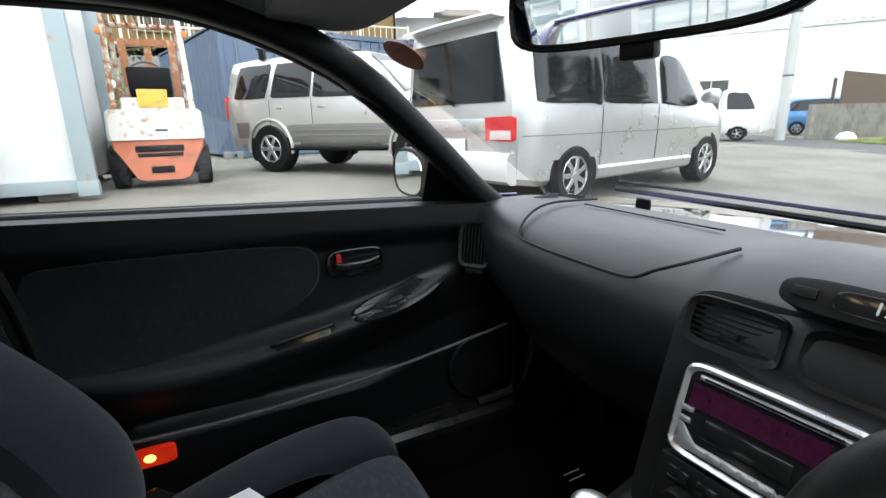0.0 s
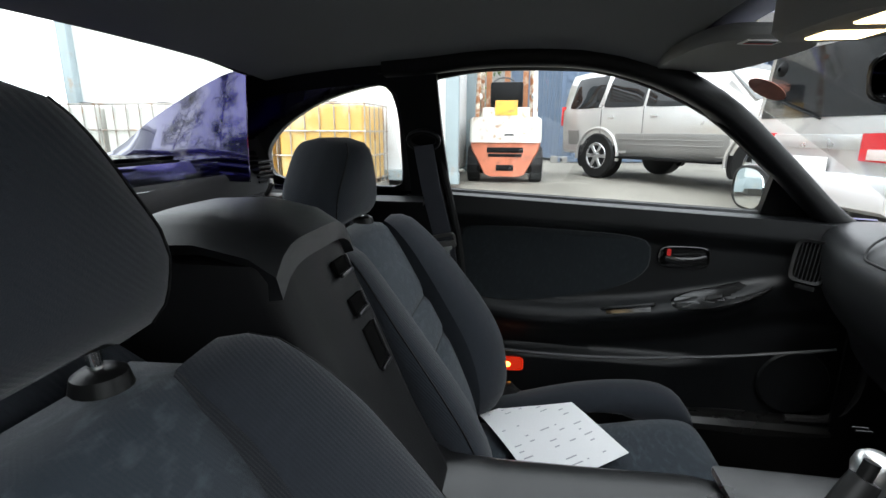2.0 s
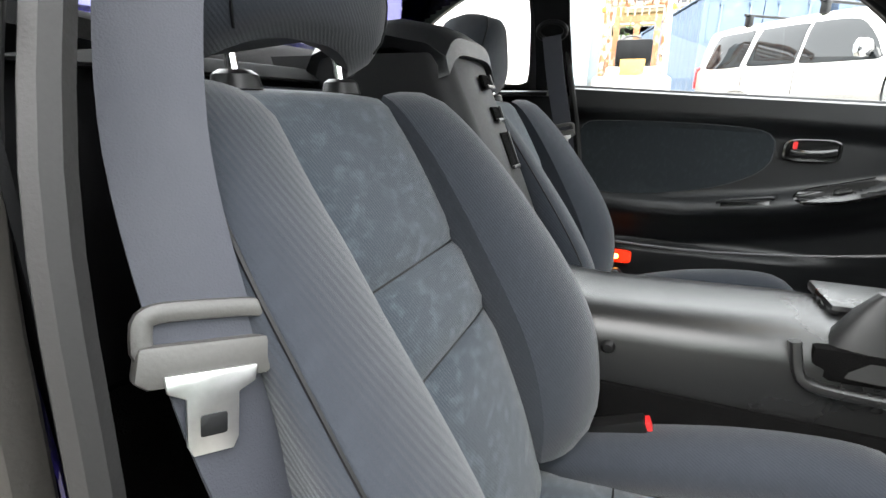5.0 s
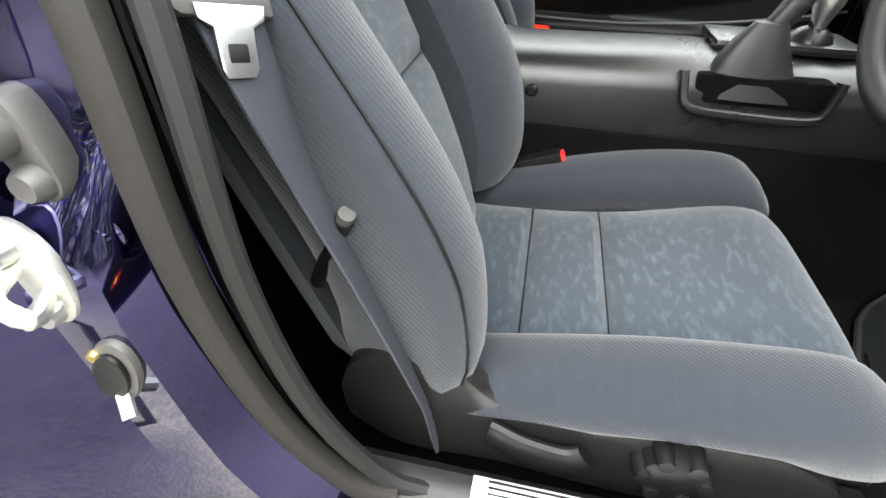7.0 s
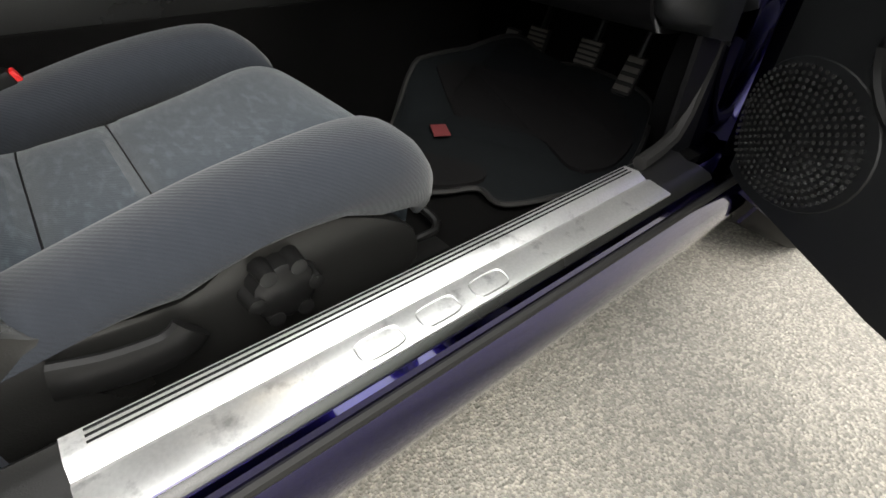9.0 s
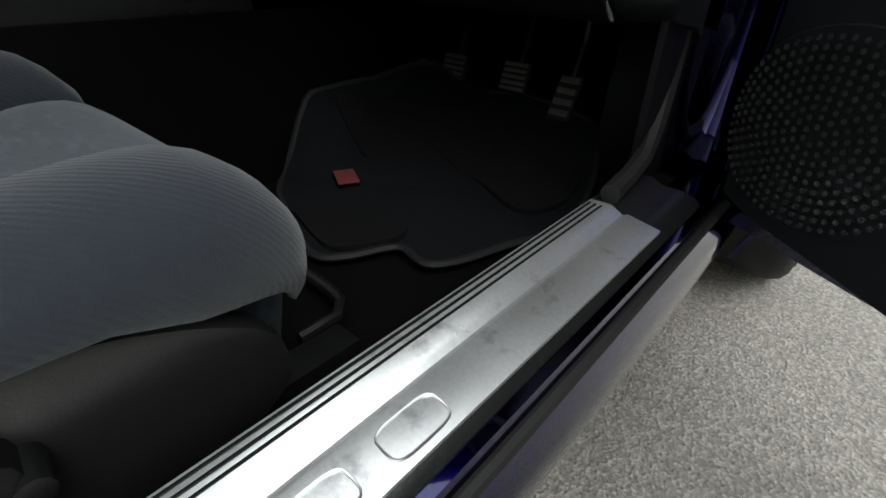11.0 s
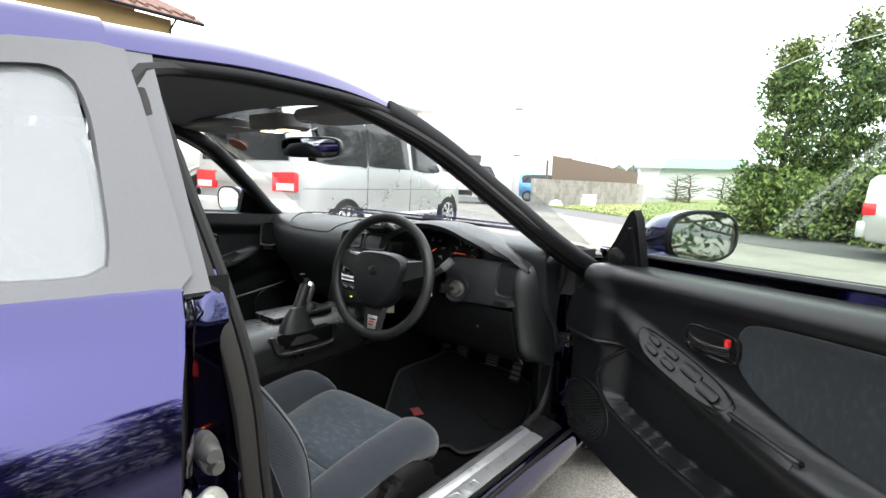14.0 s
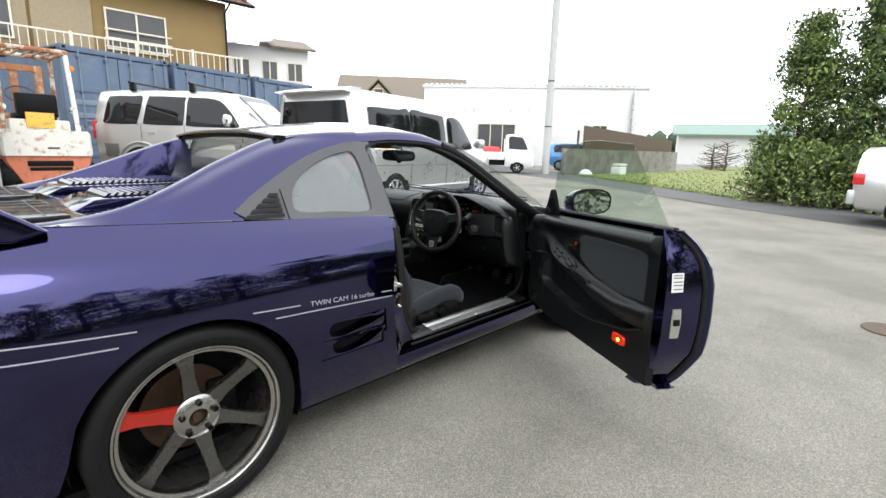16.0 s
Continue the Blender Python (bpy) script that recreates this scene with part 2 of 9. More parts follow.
CONSOLE = mat("console_vinyl", (0.008, 0.008, 0.008), 0.29, var=0.12, scale=4, bump=0.2, bscale=900, spec=0.45)
PLASTIC = mat("black_plastic", (0.005, 0.005, 0.005), 0.36, var=0.1, bump=0.08, bscale=900, spec=0.22)
DIAL_FACE = mat("dial_face", (0.006, 0.006, 0.006), 0.6, var=0.1, spec=0.2)
STUD = mat("grille_stud", (0.014, 0.014, 0.014), 0.28, var=0.1, spec=0.6)
GLOSS = mat("gloss_black", (0.008, 0.008, 0.008), 0.12, var=0.1)
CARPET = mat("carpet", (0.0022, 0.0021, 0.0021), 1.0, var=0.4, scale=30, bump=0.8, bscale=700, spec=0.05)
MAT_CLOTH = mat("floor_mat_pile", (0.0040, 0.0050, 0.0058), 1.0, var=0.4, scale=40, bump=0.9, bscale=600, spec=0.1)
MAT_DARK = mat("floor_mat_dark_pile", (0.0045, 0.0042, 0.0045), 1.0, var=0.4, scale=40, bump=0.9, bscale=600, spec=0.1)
HEADLINER = mat("headliner", (0.17, 0.175, 0.175), 0.95, var=0.06, scale=5, bump=0.2, bscale=900, spec=0.15)
SHELF = mat("shelf_cloth", (0.030, 0.030, 0.031), 0.9, var=0.15, scale=8, bump=0.3, bscale=700, spec=0.2)
VISOR = mat("visor_vinyl", (0.15, 0.15, 0.144), 0.7, var=0.06, bump=0.15, bscale=900)
CLOTH = cloth("seat_cloth", (0.0238, 0.0303, 0.0378), (0.048, 0.058, 0.068), 0.85, rib=0.10, ribscale=900)
BOLSTER = cloth("bolster_cloth", (0.0154, 0.0180, 0.0230), (0.0222, 0.0258, 0.0322), 0.3, rib=0.14, ribscale=620)
DOOR_CLOTH = cloth("door_cloth", (0.0085, 0.011, 0.013), (0.020, 0.026, 0.029), 0.45)
BELT = mat("belt_webbing", (0.021, 0.0225, 0.030), 0.75, var=0.08, scale=20, bump=0.2, bscale=900)
CHROME = mat("chrome", (0.75, 0.75, 0.75), 0.12, 1.0, var=0.03)
STEEL = mat("brushed_steel", (0.62, 0.62, 0.61), 0.32, 1.0, var=0.08, scale=30)
SCUFF = mat("satin_scuff_plate", (0.80, 0.80, 0.79), 0.32, 0.9, var=0.1, scale=12, dirt=(0.4, 0.4, 0.4), dirt_amount=0.15, dirt_scale=30)
ZINC = mat("zinc_plate", (0.6, 0.6, 0.55), 0.38, 0.9, var=0.12, scale=40)
ALLOY = mat("gunmetal_alloy", (0.125, 0.122, 0.115), 0.28, 0.9, var=0.06, scale=20)
ALLOY_LIP = mat("machined_lip", (0.40, 0.39, 0.375), 0.22, 1.0, var=0.05, scale=20)
TYRE = mat("tyre_rubber", (0.004, 0.004, 0.004), 0.6, var=0.2, scale=15, bump=0.15, bscale=300, spec=0.25)
RED = mat("red_plastic", (0.5, 0.02, 0.02), 0.35, var=0.1)
RED_STICKER = mat("red_decal", (0.36, 0.018, 0.008), 0.35, var=0.08)
RED_LAMP = mat("lit_red_lens", (0.6, 0.03, 0.01), 0.25, var=0.1, emit=(1.0, 0.03, 0.004), power=0.2)
LAMP_CORE = mat("lit_bulb", (0.9, 0.3, 0.05), 0.25, emit=(1.0, 0.42, 0.05), power=6.0)
MAP_LAMP = mat("lit_map_lamp", (0.9, 0.8, 0.6), 0.3, emit=(1.0, 0.75, 0.4), power=4.0)
WHITE_PLASTIC = mat("white_plastic", (0.7, 0.7, 0.68), 0.4, var=0.05)
SILVER_PLASTIC = mat("silver_plastic", (0.5, 0.5, 0.5), 0.28, 0.8, var=0.05)
PAPER = mat("paper", (0.82, 0.82, 0.82), 0.9, var=0.03)
INK = mat("print_ink", (0.12, 0.12, 0.13), 0.9, var=0.1)
PRINT = mat("faint_print", (0.42, 0.42, 0.45), 0.9, var=0.1)
DECAL = mat("silver_decal", (0.45, 0.45, 0.5), 0.35, 0.5, var=0.05)
GLASS = glass("window_glass", (0.94, 0.955, 0.95), gloss=0.05)
GLASS_GREEN = glass("green_tinted_glass", (0.86, 0.92, 0.87), gloss=0.05)
# A grey diffuse film paints the bright sky's reflection onto this pane.
GLASS_SKY_SHEEN = glass("painted_sky_sheen_glass", (0.8, 0.83, 0.83), gloss=0.06)
hz = GLASS_SKY_SHEEN.node_tree
sheen_out = [k for k in hz.nodes if k.type == "OUTPUT_MATERIAL"][0]
sheen_mix, sheen_film = hz.nodes.new("ShaderNodeMixShader"), hz.nodes.new("ShaderNodeBsdfDiffuse")
sheen_film.inputs["Color"].default_value = (0.27, 0.28, 0.285, 1)
sheen_mix.inputs[0].default_value = 0.38
hz.links.new(sheen_out.inputs["Surface"].links[0].from_socket, sheen_mix.inputs[1])
hz.links.new(sheen_film.outputs[0], sheen_mix.inputs[2])
hz.links.new(sheen_mix.outputs[0], sheen_out.inputs["Surface"])
MIRROR = mat("mirror_glass", (0.85, 0.88, 0.88), 0.02, 1.0, var=0.01, rough_var=0.0)
ASPHALT = mat("asphalt", (0.165, 0.156, 0.132), 0.85, var=0.3, scale=1.2, bump=0.7, bscale=140, dirt=(0.21, 0.198, 0.172), dirt_amount=0.6, dirt_scale=0.6)


def speckle(m, scale, pale, dark):
    """Aggregate: pale and dark chips of stone in a surface, with relief."""
    n, l = m.node_tree.nodes, m.node_tree.links
    b = n["Principled BSDF"]
    co, vo, cut = n.new("ShaderNodeTexCoord"), n.new("ShaderNodeTexVoronoi"), n.new("ShaderNodeValToRGB")
    vo.inputs["Scale"].default_value = scale
    l.new(co.outputs["Object"], vo.inputs["Vector"])
    sep = n.new("ShaderNodeSeparateColor")
    l.new(vo.outputs["Color"], sep.inputs[0]), l.new(sep.outputs[0], cut.inputs["Fac"])
    el = cut.color_ramp.elements
    el[0].position, el[0].color, el[1].position, el[1].color = 0.0, (dark, dark, dark, 1), 1.0, (pale, pale * 0.99, pale * 0.96, 1)
    mid = el.new(0.55)
    mid.color = (1, 1, 1, 1)
    mul = n.new("ShaderNodeMix")
    mul.data_type, mul.blend_type = "RGBA", "MULTIPLY"
    mul.inputs["Factor"].default_value = 1.0
    l.new(b.inputs["Base Color"].links[0].from_socket, mul.inputs["A"]), l.new(cut.outputs[0], mul.inputs["B"])
    l.new(mul.outputs["Result"], b.inputs["Base Color"])
    bp = n.new("ShaderNodeBump")
    bp.inputs["Strength"].default_value, bp.inputs["Distance"].default_value = 0.6, 0.004
    l.new(vo.outputs["Distance"], bp.inputs["Height"])
    if b.inputs["Normal"].links:
        l.new(b.inputs["Normal"].links[0].from_socket, bp.inputs["Normal"])
    l.new(bp.outputs[0], b.inputs["Normal"])


speckle(ASPHALT, 230.0, 1.5, 0.68)

# ---- the sports car: shell ----
# x runs forward from the rear axle, y to the car's left, z up from the ground.
car = thing("sports_car", "dark purple mid-engined two-seat coupe with its driver's door open", "car")


def glass_y(z):
    """Half width of the side glass at a height."""
    return 0.53 + 0.65 * (1.195 - z)


LINE_X = [-0.85, -0.5, -0.3, -0.155, -0.05, 0.06, 0.19, 0.40, 0.60, 0.824, 1.0, 1.212, 1.414, 1.60, 1.764, 1.90, 1.98]
LINE_Z = [0.905, 0.922, 0.928, 0.952, 0.988, 1.032, 1.088, 1.166, 1.196, 1.210, 1.222, 1.208, 1.135, 1.005, 0.88, 0.80, 0.76]


def crest(x):
    """Height of the line where the side meets the roof, pillars and buttress."""
    i = int(np.clip(np.searchsorted(LINE_X, x) - 1, 0, len(LINE_X) - 2))
    xs, zs = LINE_X, LINE_Z
    t = (x - xs[i]) / (xs[i + 1] - xs[i])
    m0 = (zs[i + 1] - zs[max(i - 1, 0)]) / (xs[i + 1] - xs[max(i - 1, 0)])
    j = min(i + 2, len(xs) - 1)
    m1 = (zs[j] - zs[i]) / (xs[j] - xs[i])
    h = xs[i + 1] - xs[i]
    return (2 * t**3 - 3 * t**2 + 1) * zs[i] + (t**3 - 2 * t**2 + t) * h * m0 + (3 * t**2 - 2 * t**3) * zs[i + 1] + (t**3 - t**2) * h * m1


def belt(x):
    return 0.873 + 0.05 * (0.77 - x) if x < 0.77 else 0.873 - 0.075 * (x - 0.77)


def flank(x, z):
    """Half width of the lower body."""
    y = ramp(z, [0.16, 0.24, 0.32, 0.45, 0.58, 0.70, 0.78, 0.84, 0.88, 0.92], [0.765, 0.80, 0.822, 0.843, 0.85, 0.843, 0.825, 0.79, 0.745, 0.70])
    arch = 0.018 * math.exp(-(((x - 0.0) / 0.42) ** 2)) * smooth((z - 0.3) / 0.3) + 0.012 * math.exp(-(((x - 2.4) / 0.42) ** 2))
    tail = 0.10 * smooth((-0.25 - x) / 0.65) ** 1.5 + 0.16 * smooth((x - 2.5) / 0.8) ** 1.6
    return y + arch - tail


def door_top(x):
    return 0.893 - 0.052 * (x - 0.77)


def front_edge(z):
    return ramp(z, [0.16, 0.30, 0.40, 0.60, 0.78, 0.89], [0.80, 0.765, 0.735, 0.712, 0.735, 0.775])


ARCH = 0.336
AXLE = -0.03


def arch_z(x, cx, low):
    d = ARCH**2 - (x - cx) ** 2
    return max(low, 0.312 + math.sqrt(d)) if d > 0 else low


INTAKE = (0.385, 0.675, 0.385, 0.53)


def quarter_rows(side):
    """The rear quarter from the wheel arch and rocker up to the waist."""
    rows = []
    xs0 = np.r_[np.linspace(-0.86, -0.42, 10), np.linspace(-0.39, 0.31, 30), np.linspace(0.33, 0.72, 26)]
    for x0 in xs0:
        low = arch_z(x0, AXLE, 0.20 if x0 > 0 else 0.24)
        top = belt(x0)
        base = 0.20 if x0 > 0 else 0.24
        zs = np.r_[np.linspace(base, 0.385, 6), np.linspace(0.385, 0.53, 7)[1:], np.linspace(0.53, top, 14)[1:]]
        zs = np.maximum(zs, low + 0.0002 * np.arange(len(zs)))
        row = []
        for z in zs:
            s = (x0 + 0.86) / 1.58
            x = x0 + (front_edge(z) - 0.72) * smooth((s - 0.6) / 0.4)
            row.append((x, side * flank(x, z), z))
        rows.append(row)
    return rows


def carve(bm, test):
    dead = [f for f in bm.faces if test(f.calc_center_median())]
    bmesh.ops.delete(bm, geom=dead, context="FACES")
    return bm


SUR_X = [0.125, 0.15, 0.199, 0.27, 0.338, 0.41, 0.483, 0.57, 0.663, 0.80]
SUR_Z = [0.895, 0.932, 0.967, 1.005, 1.040, 1.077, 1.109, 1.139, 1.162, 1.184]


def surround_top(x):
    return ramp(x, SUR_X, SUR_Z)


for side in (-1, 1):
    bm = loft(quarter_rows(side), closed=False)
    carve(bm, lambda c: INTAKE[0] < c.x < INTAKE[1] and INTAKE[2] < c.z < INTAKE[3])
    bmesh.ops.solidify(bm, geom=bm.faces[:], thickness=0.006 * side)
    quarter = part("rear_quarter_panel", bm, PAINT, car)
    # upper part of the quarter: from the waist to the crest, with the window trim let in
    rows = []
    for x in np.r_[np.linspace(-0.86, 0.1, 22), np.linspace(0.12, 0.774, 98)]:
        zb, zc = belt(x), crest(x)
        row = []
        for t in np.linspace(0, 1, 44):
            z = zb + (zc - zb) * t
            w = smooth((x + 0.25) / 0.4)
            y0 = flank(x, zb) - 0.006
            y = (1 - w) * (y0 - 0.03 * t) + w * min(glass_y(z), y0 + 0.01)
            # the top rolls over inwards above the crease of the buttress
            y -= 0.035 * w * smooth((z - zc + 0.045) / 0.045) ** 2 * (1 - smooth((x - 0.40) / 0.3))
            if t == 0:
                y = y0
            row.append((x, side * y, z))
        # over the crest, down the inner face of the buttress
        yi = abs(row[-1][1])
        row += [(x, side * (yi - 0.012), zc + 0.006), (x, side * (yi - 0.03), zc + 0.006), (x, side * (yi - 0.05), zc - 0.004)]
        rows.append(row)
    bm = loft(rows, closed=False)

    def in_window(c, side=side):
        return 0.165 < c.x < 0.757 and belt(c.x) + 0.011 < c.z < surround_top(c.x) - 0.014

    carve(bm, in_window)
    bmesh.ops.solidify(bm, geom=bm.faces[:], thickness=0.006 * side)
    part("rear_pillar", bm, PAINT, car)

# inner faces of the flying buttresses
for side in (-1, 1):
    rows = []
    for x in np.linspace(-0.5, 0.44, 16):
        zc = crest(x)
        yi = side * ((1 - smooth((x + 0.25) / 0.4)) * (flank(x, belt(x)) - 0.085) + smooth((x + 0.25) / 0.4) * (glass_y(zc) - 0.05 - 0.035 * (1 - smooth((x - 0.40) / 0.3))))
        low = min(0.93, zc - 0.01)
        rows.append([(x, yi, zc), (x, yi * 0.965, zc * 0.5 + low * 0.5), (x, yi * 0.95, low)])
    part("buttress_inner_panel", sheet(rows, 0.004), PAINT, car)

# roof
rows = []
for x in np.linspace(0.43, 1.34, 18):
    zc = crest(x)
    ye = glass_y(zc) - 0.02
    crown = ramp(x, [0.43, 0.85], [0.026, 0.050])
    rows.append([(x + (0.05 * (1 - (y / ye) ** 2) if x > 1.2 else -0.0), y, zc + 0.004 + crown * (1 - (abs(y) / ye) ** 2.2)) for y in np.linspace(-ye, ye, 19)])
part("roof_panel", sheet(rows, 0.006), PAINT, car)
# rear roof lip, dark spoiler strip over the rear window
lip = [(0.425, y, crest(0.43) + 0.006 + 0.026 * (1 - (abs(y) / 0.55) ** 2.2)) for y in np.linspace(-0.52, 0.52, 15)]
part("roof_rear_lip", sweep(lip, squarish(0.05, 0.016, 12)), GLOSS, car)

# headliner inside
rows = []
for x in np.linspace(0.455, 1.30, 12):
    zc = crest(x) - 0.018
    ye = glass_y(zc) - 0.035
    rows.append([(x, y, zc - 0.004 + ramp(x, [0.455, 0.85], [0.022, 0.042]) * (1 - (abs(y) / ye) ** 2.4)) for y in np.linspace(-ye, ye, 15)])
part("headliner", sheet(rows, 0.004), HEADLINER, car)

# window frames along the roof line: outer black drip rail, inner pillar trim
for side in (-1, 1):
    # painted edge of the roof, running down the outside of the windscreen pillar
    rows = []
    for x in np.linspace(0.765, 1.97, 40):
        zc, k = crest(x), 1 - 0.6 * smooth((x - 1.1) / 0.3)
        yo = glass_y(zc) - 0.010 * smooth((x - 1.1) / 0.3)
        rows.append([(x, side * (yo + a * k), zc + b * k) for a, b in ((0.020, -0.036), (0.024, -0.031), (0.013, -0.012), (0.002, 0.003), (-0.012, 0.008), (-0.034, 0.010), (-0.05, 0.002))])
    part("roof_edge", sheet(rows, 0.004), PAINT, car)
    path = [(x, side * (glass_y(crest(x)) + 0.018 - 0.022 * smooth((x - 1.1) / 0.3)), crest(x) - 0.044 + 0.022 * smooth((x - 1.1) / 0.3)) for x in np.linspace(0.80, 1.96, 30)]
    part("drip_rail", sweep(path, squarish(0.016, 0.018, 12, 3)), RUBBER if side > 0 else BLACK_TRIM, car)
    path = [(x, side * (glass_y(crest(x)) - 0.03), crest(x) - 0.026) for x in np.linspace(0.74, 1.98, 32)]
    part("pillar_trim", sweep(path, squarish(0.052, 0.05, 14, 3)), BLACK_TRIM, car)
    path = [(x, side * (glass_y(crest(x)) - 0.012), crest(x) - 0.02) for x in np.linspace(1.30, 1.98, 16)]
    part("windscreen_pillar", sweep(path, squarish(0.045, 0.05, 12, 3)), BLACK_TRIM, car)
    # weather strip running round the door opening, pillar foot to rear post
    path = catmull([(0.905, 0.655, 0.30), (0.80, 0.69, 0.36), (0.765, 0.725, 0.50), (0.765, 0.725, 0.70), (0.79, 0.70, 0.86), (0.79, 0.625, 1.03), (0.795, 0.565, 1.14), (0.90, 0.532, 1.172), (1.05, 0.525, 1.18), (1.22, 0.53, 1.165), (1.42, 0.585, 1.09), (1.60, 0.665, 0.965), (1.775, 0.735, 0.84), (1.86, 0.712, 0.76), (1.885, 0.680, 0.66), (1.892, 0.672, 0.50), (1.885, 0.672, 0.40), (1.84, 0.680, 0.335), (1.74, 0.688, 0.322)], 60)
    path = [(x, side * (y - 0.005), z) for x, y, z in path]
    part("door_seal", tube(path, 0.011, 8, up=(0.2, 1, 0.1)), RUBBER, car)

# windscreen, rear window, quarter windows
rows = []
for t in np.linspace(0, 1, 8):
    row = []
    for s in np.linspace(-1, 1, 17):
        xb, zb, yb = 1.98 + 0.10 * (1 - s * s), 0.835 + 0.02 * (1 - s * s), 0.74 * s
        zt = 1.19 + 0.03 * (1 - s * s)
        xt, yt = 1.34 + 0.05 * (1 - s * s), 0.545 * s
        row.append((xb + (xt - xb) * t, yb + (yt - yb) * t, zb + (zt - zb) * t + 0.02 * math.sin(math.pi * t)))
    rows.append(row)
ws = part("windscreen", sheet(rows, 0.003), GLASS, car)
ws.visible_shadow = False
rows = []
for t in np.linspace(0, 1, 6):
    rows.append([((0.41 - 0.19 * abs(s) ** 3) * (1 - t) + (0.445 - 0.03 * s * s) * t, s * (0.60 - 0.075 * t), 0.94 + (0.225 + 0.025 * (1 - s * s)) * t) for s in np.linspace(-1, 1, 21)])
rw = part("rear_window", sheet(rows, 0.003), GLASS, car)
# black edge round the wrapped pane, and thin heater wires
edge = [r[0] for r in rows] + rows[-1][1:-1] + [r[-1] for r in rows[::-1]]
part("pane_edge", tube(catmull(edge, 70), 0.008, 6, up=(1, 0, 0.2)), BLACK_TRIM, rw)
rw.visible_shadow = False
for side in (-1, 1):
    rows = []
    for x in np.linspace(0.355, 0.725, 9):
        z0, z1 = belt(x) + 0.006, surround_top(x) - 0.004
        rows.append([(x, side * (glass_y(z) - 0.004), z) for z in np.linspace(z0, z1, 7)])
    q = part("quarter_window", sheet(rows, 0.003), GLASS_SKY_SHEEN if side < 0 else GLASS, car)
    q.visible_shadow = False

# weathered grey surround of the quarter window, one plate with the pane's opening, and the vent
for side in (-1, 1):
    inner = catmull([(0.376, 0.965), (0.372, 0.935), (0.40, 0.918), (0.55, 0.910), (0.685, 0.902), (0.712, 0.920), (0.724, 1.0), (0.730, 1.088), (0.712, 1.133), (0.65, 1.128), (0.55, 1.099), (0.45, 1.049), (0.39, 0.998), (0.376, 0.965)], 49)[:-1]
    if side > 0:
        inner = [(0.57 + 1.07 * (x - 0.57), 0.99 + 1.06 * (z - 0.99)) for x, z in inner]
    outer = []
    for x, z in inner:
        a = math.atan2(z - 0.99, x - 0.57)
        # walk out to the edge of the surround
        r = 0.02
        while r < 0.6:
            px, pz = 0.57 + r * math.cos(a), 0.99 + r * math.sin(a)
            if px > 0.79 or px < 0.135 or pz > surround_top(px) or pz < belt(px) + 0.003:
                break
            r += 0.002
        outer.append((0.57 + r * math.cos(a), 0.99 + r * math.sin(a)))
    pts = lambda ring, off: [(x, side * (glass_y(z) + off), z) for x, z in ring]
    bm = loft([pts(inner, -0.012), pts(inner, 0.007), pts(outer, 0.012), pts(outer, -0.004)], caps=False)
    surround = part("window_surround", bm, GREY_TRIM, car, "weathered grey plastic surround")
    part("vent_seam", tube([(0.338, side * (glass_y(z) + 0.012), z) for z in np.linspace(0.897, 1.0, 5)], 0.0022, 5), BLACK_TRIM, surround)
    for i in range(5):
        z = 0.917 + i * 0.0165
        x0, x1 = 0.178 + i * 0.026, 0.322
        slot = [(x0, z - 0.0055), (x1, z - 0.0055), (x1, z + 0.0055), (x0 + 0.014, z + 0.0055)]
        part("vent_slat", loft([[(x, side * (glass_y(zz) + off), zz) for x, zz in slot] for off in (0.004, 0.0165)]), RUBBER, surround, "dark vent slot")

# inner skin of the rear pillars, black
for side in (-1, 1):
    rows = []
    for x in np.linspace(0.36, 0.80, 12):
        rows.append([(x, side * (glass_y(z) - 0.04), z) for z in (crest(x) - 0.004, crest(x) - 0.03, crest(x) - 0.055)])
    part("rear_pillar_trim", sheet(rows, 0.006), BLACK_TRIM, car)
    rows = [[(x0 + (x1 - x0) * t, side * (glass_y(z) - 0.035), z) for t in np.linspace(0, 1, 4)] for z, x0, x1 in ((0.86, 0.75, 0.855), (0.95, 0.757, 0.855), (1.05, 0.76, 0.85), (1.13, 0.757, 0.85), (1.17, 0.72, 0.85))]
    if side < 0:
        rows = [[(x - 0.04 * (x > 0.8), y, z) for x, y, z in r] for r in rows]
    part("centre_pillar_trim", sheet(rows, 0.014), BLACK_TRIM, car)
    # outer post face between door and quarter window
    rows = [[(x0 + (x1 - x0) * t, side * (glass_y(z) + 0.002), z) for t in np.linspace(0, 1, 3)] for z, x0, x1 in ((0.872, 0.775, 0.81), (0.97, 0.775, 0.815), (1.07, 0.775, 0.82), (1.16, 0.77, 0.825), (1.195, 0.76, 0.83))]
    part("centre_pillar_cover", sheet(rows, 0.01), GREY_TRIM if side < 0 else BLACK_TRIM, car)

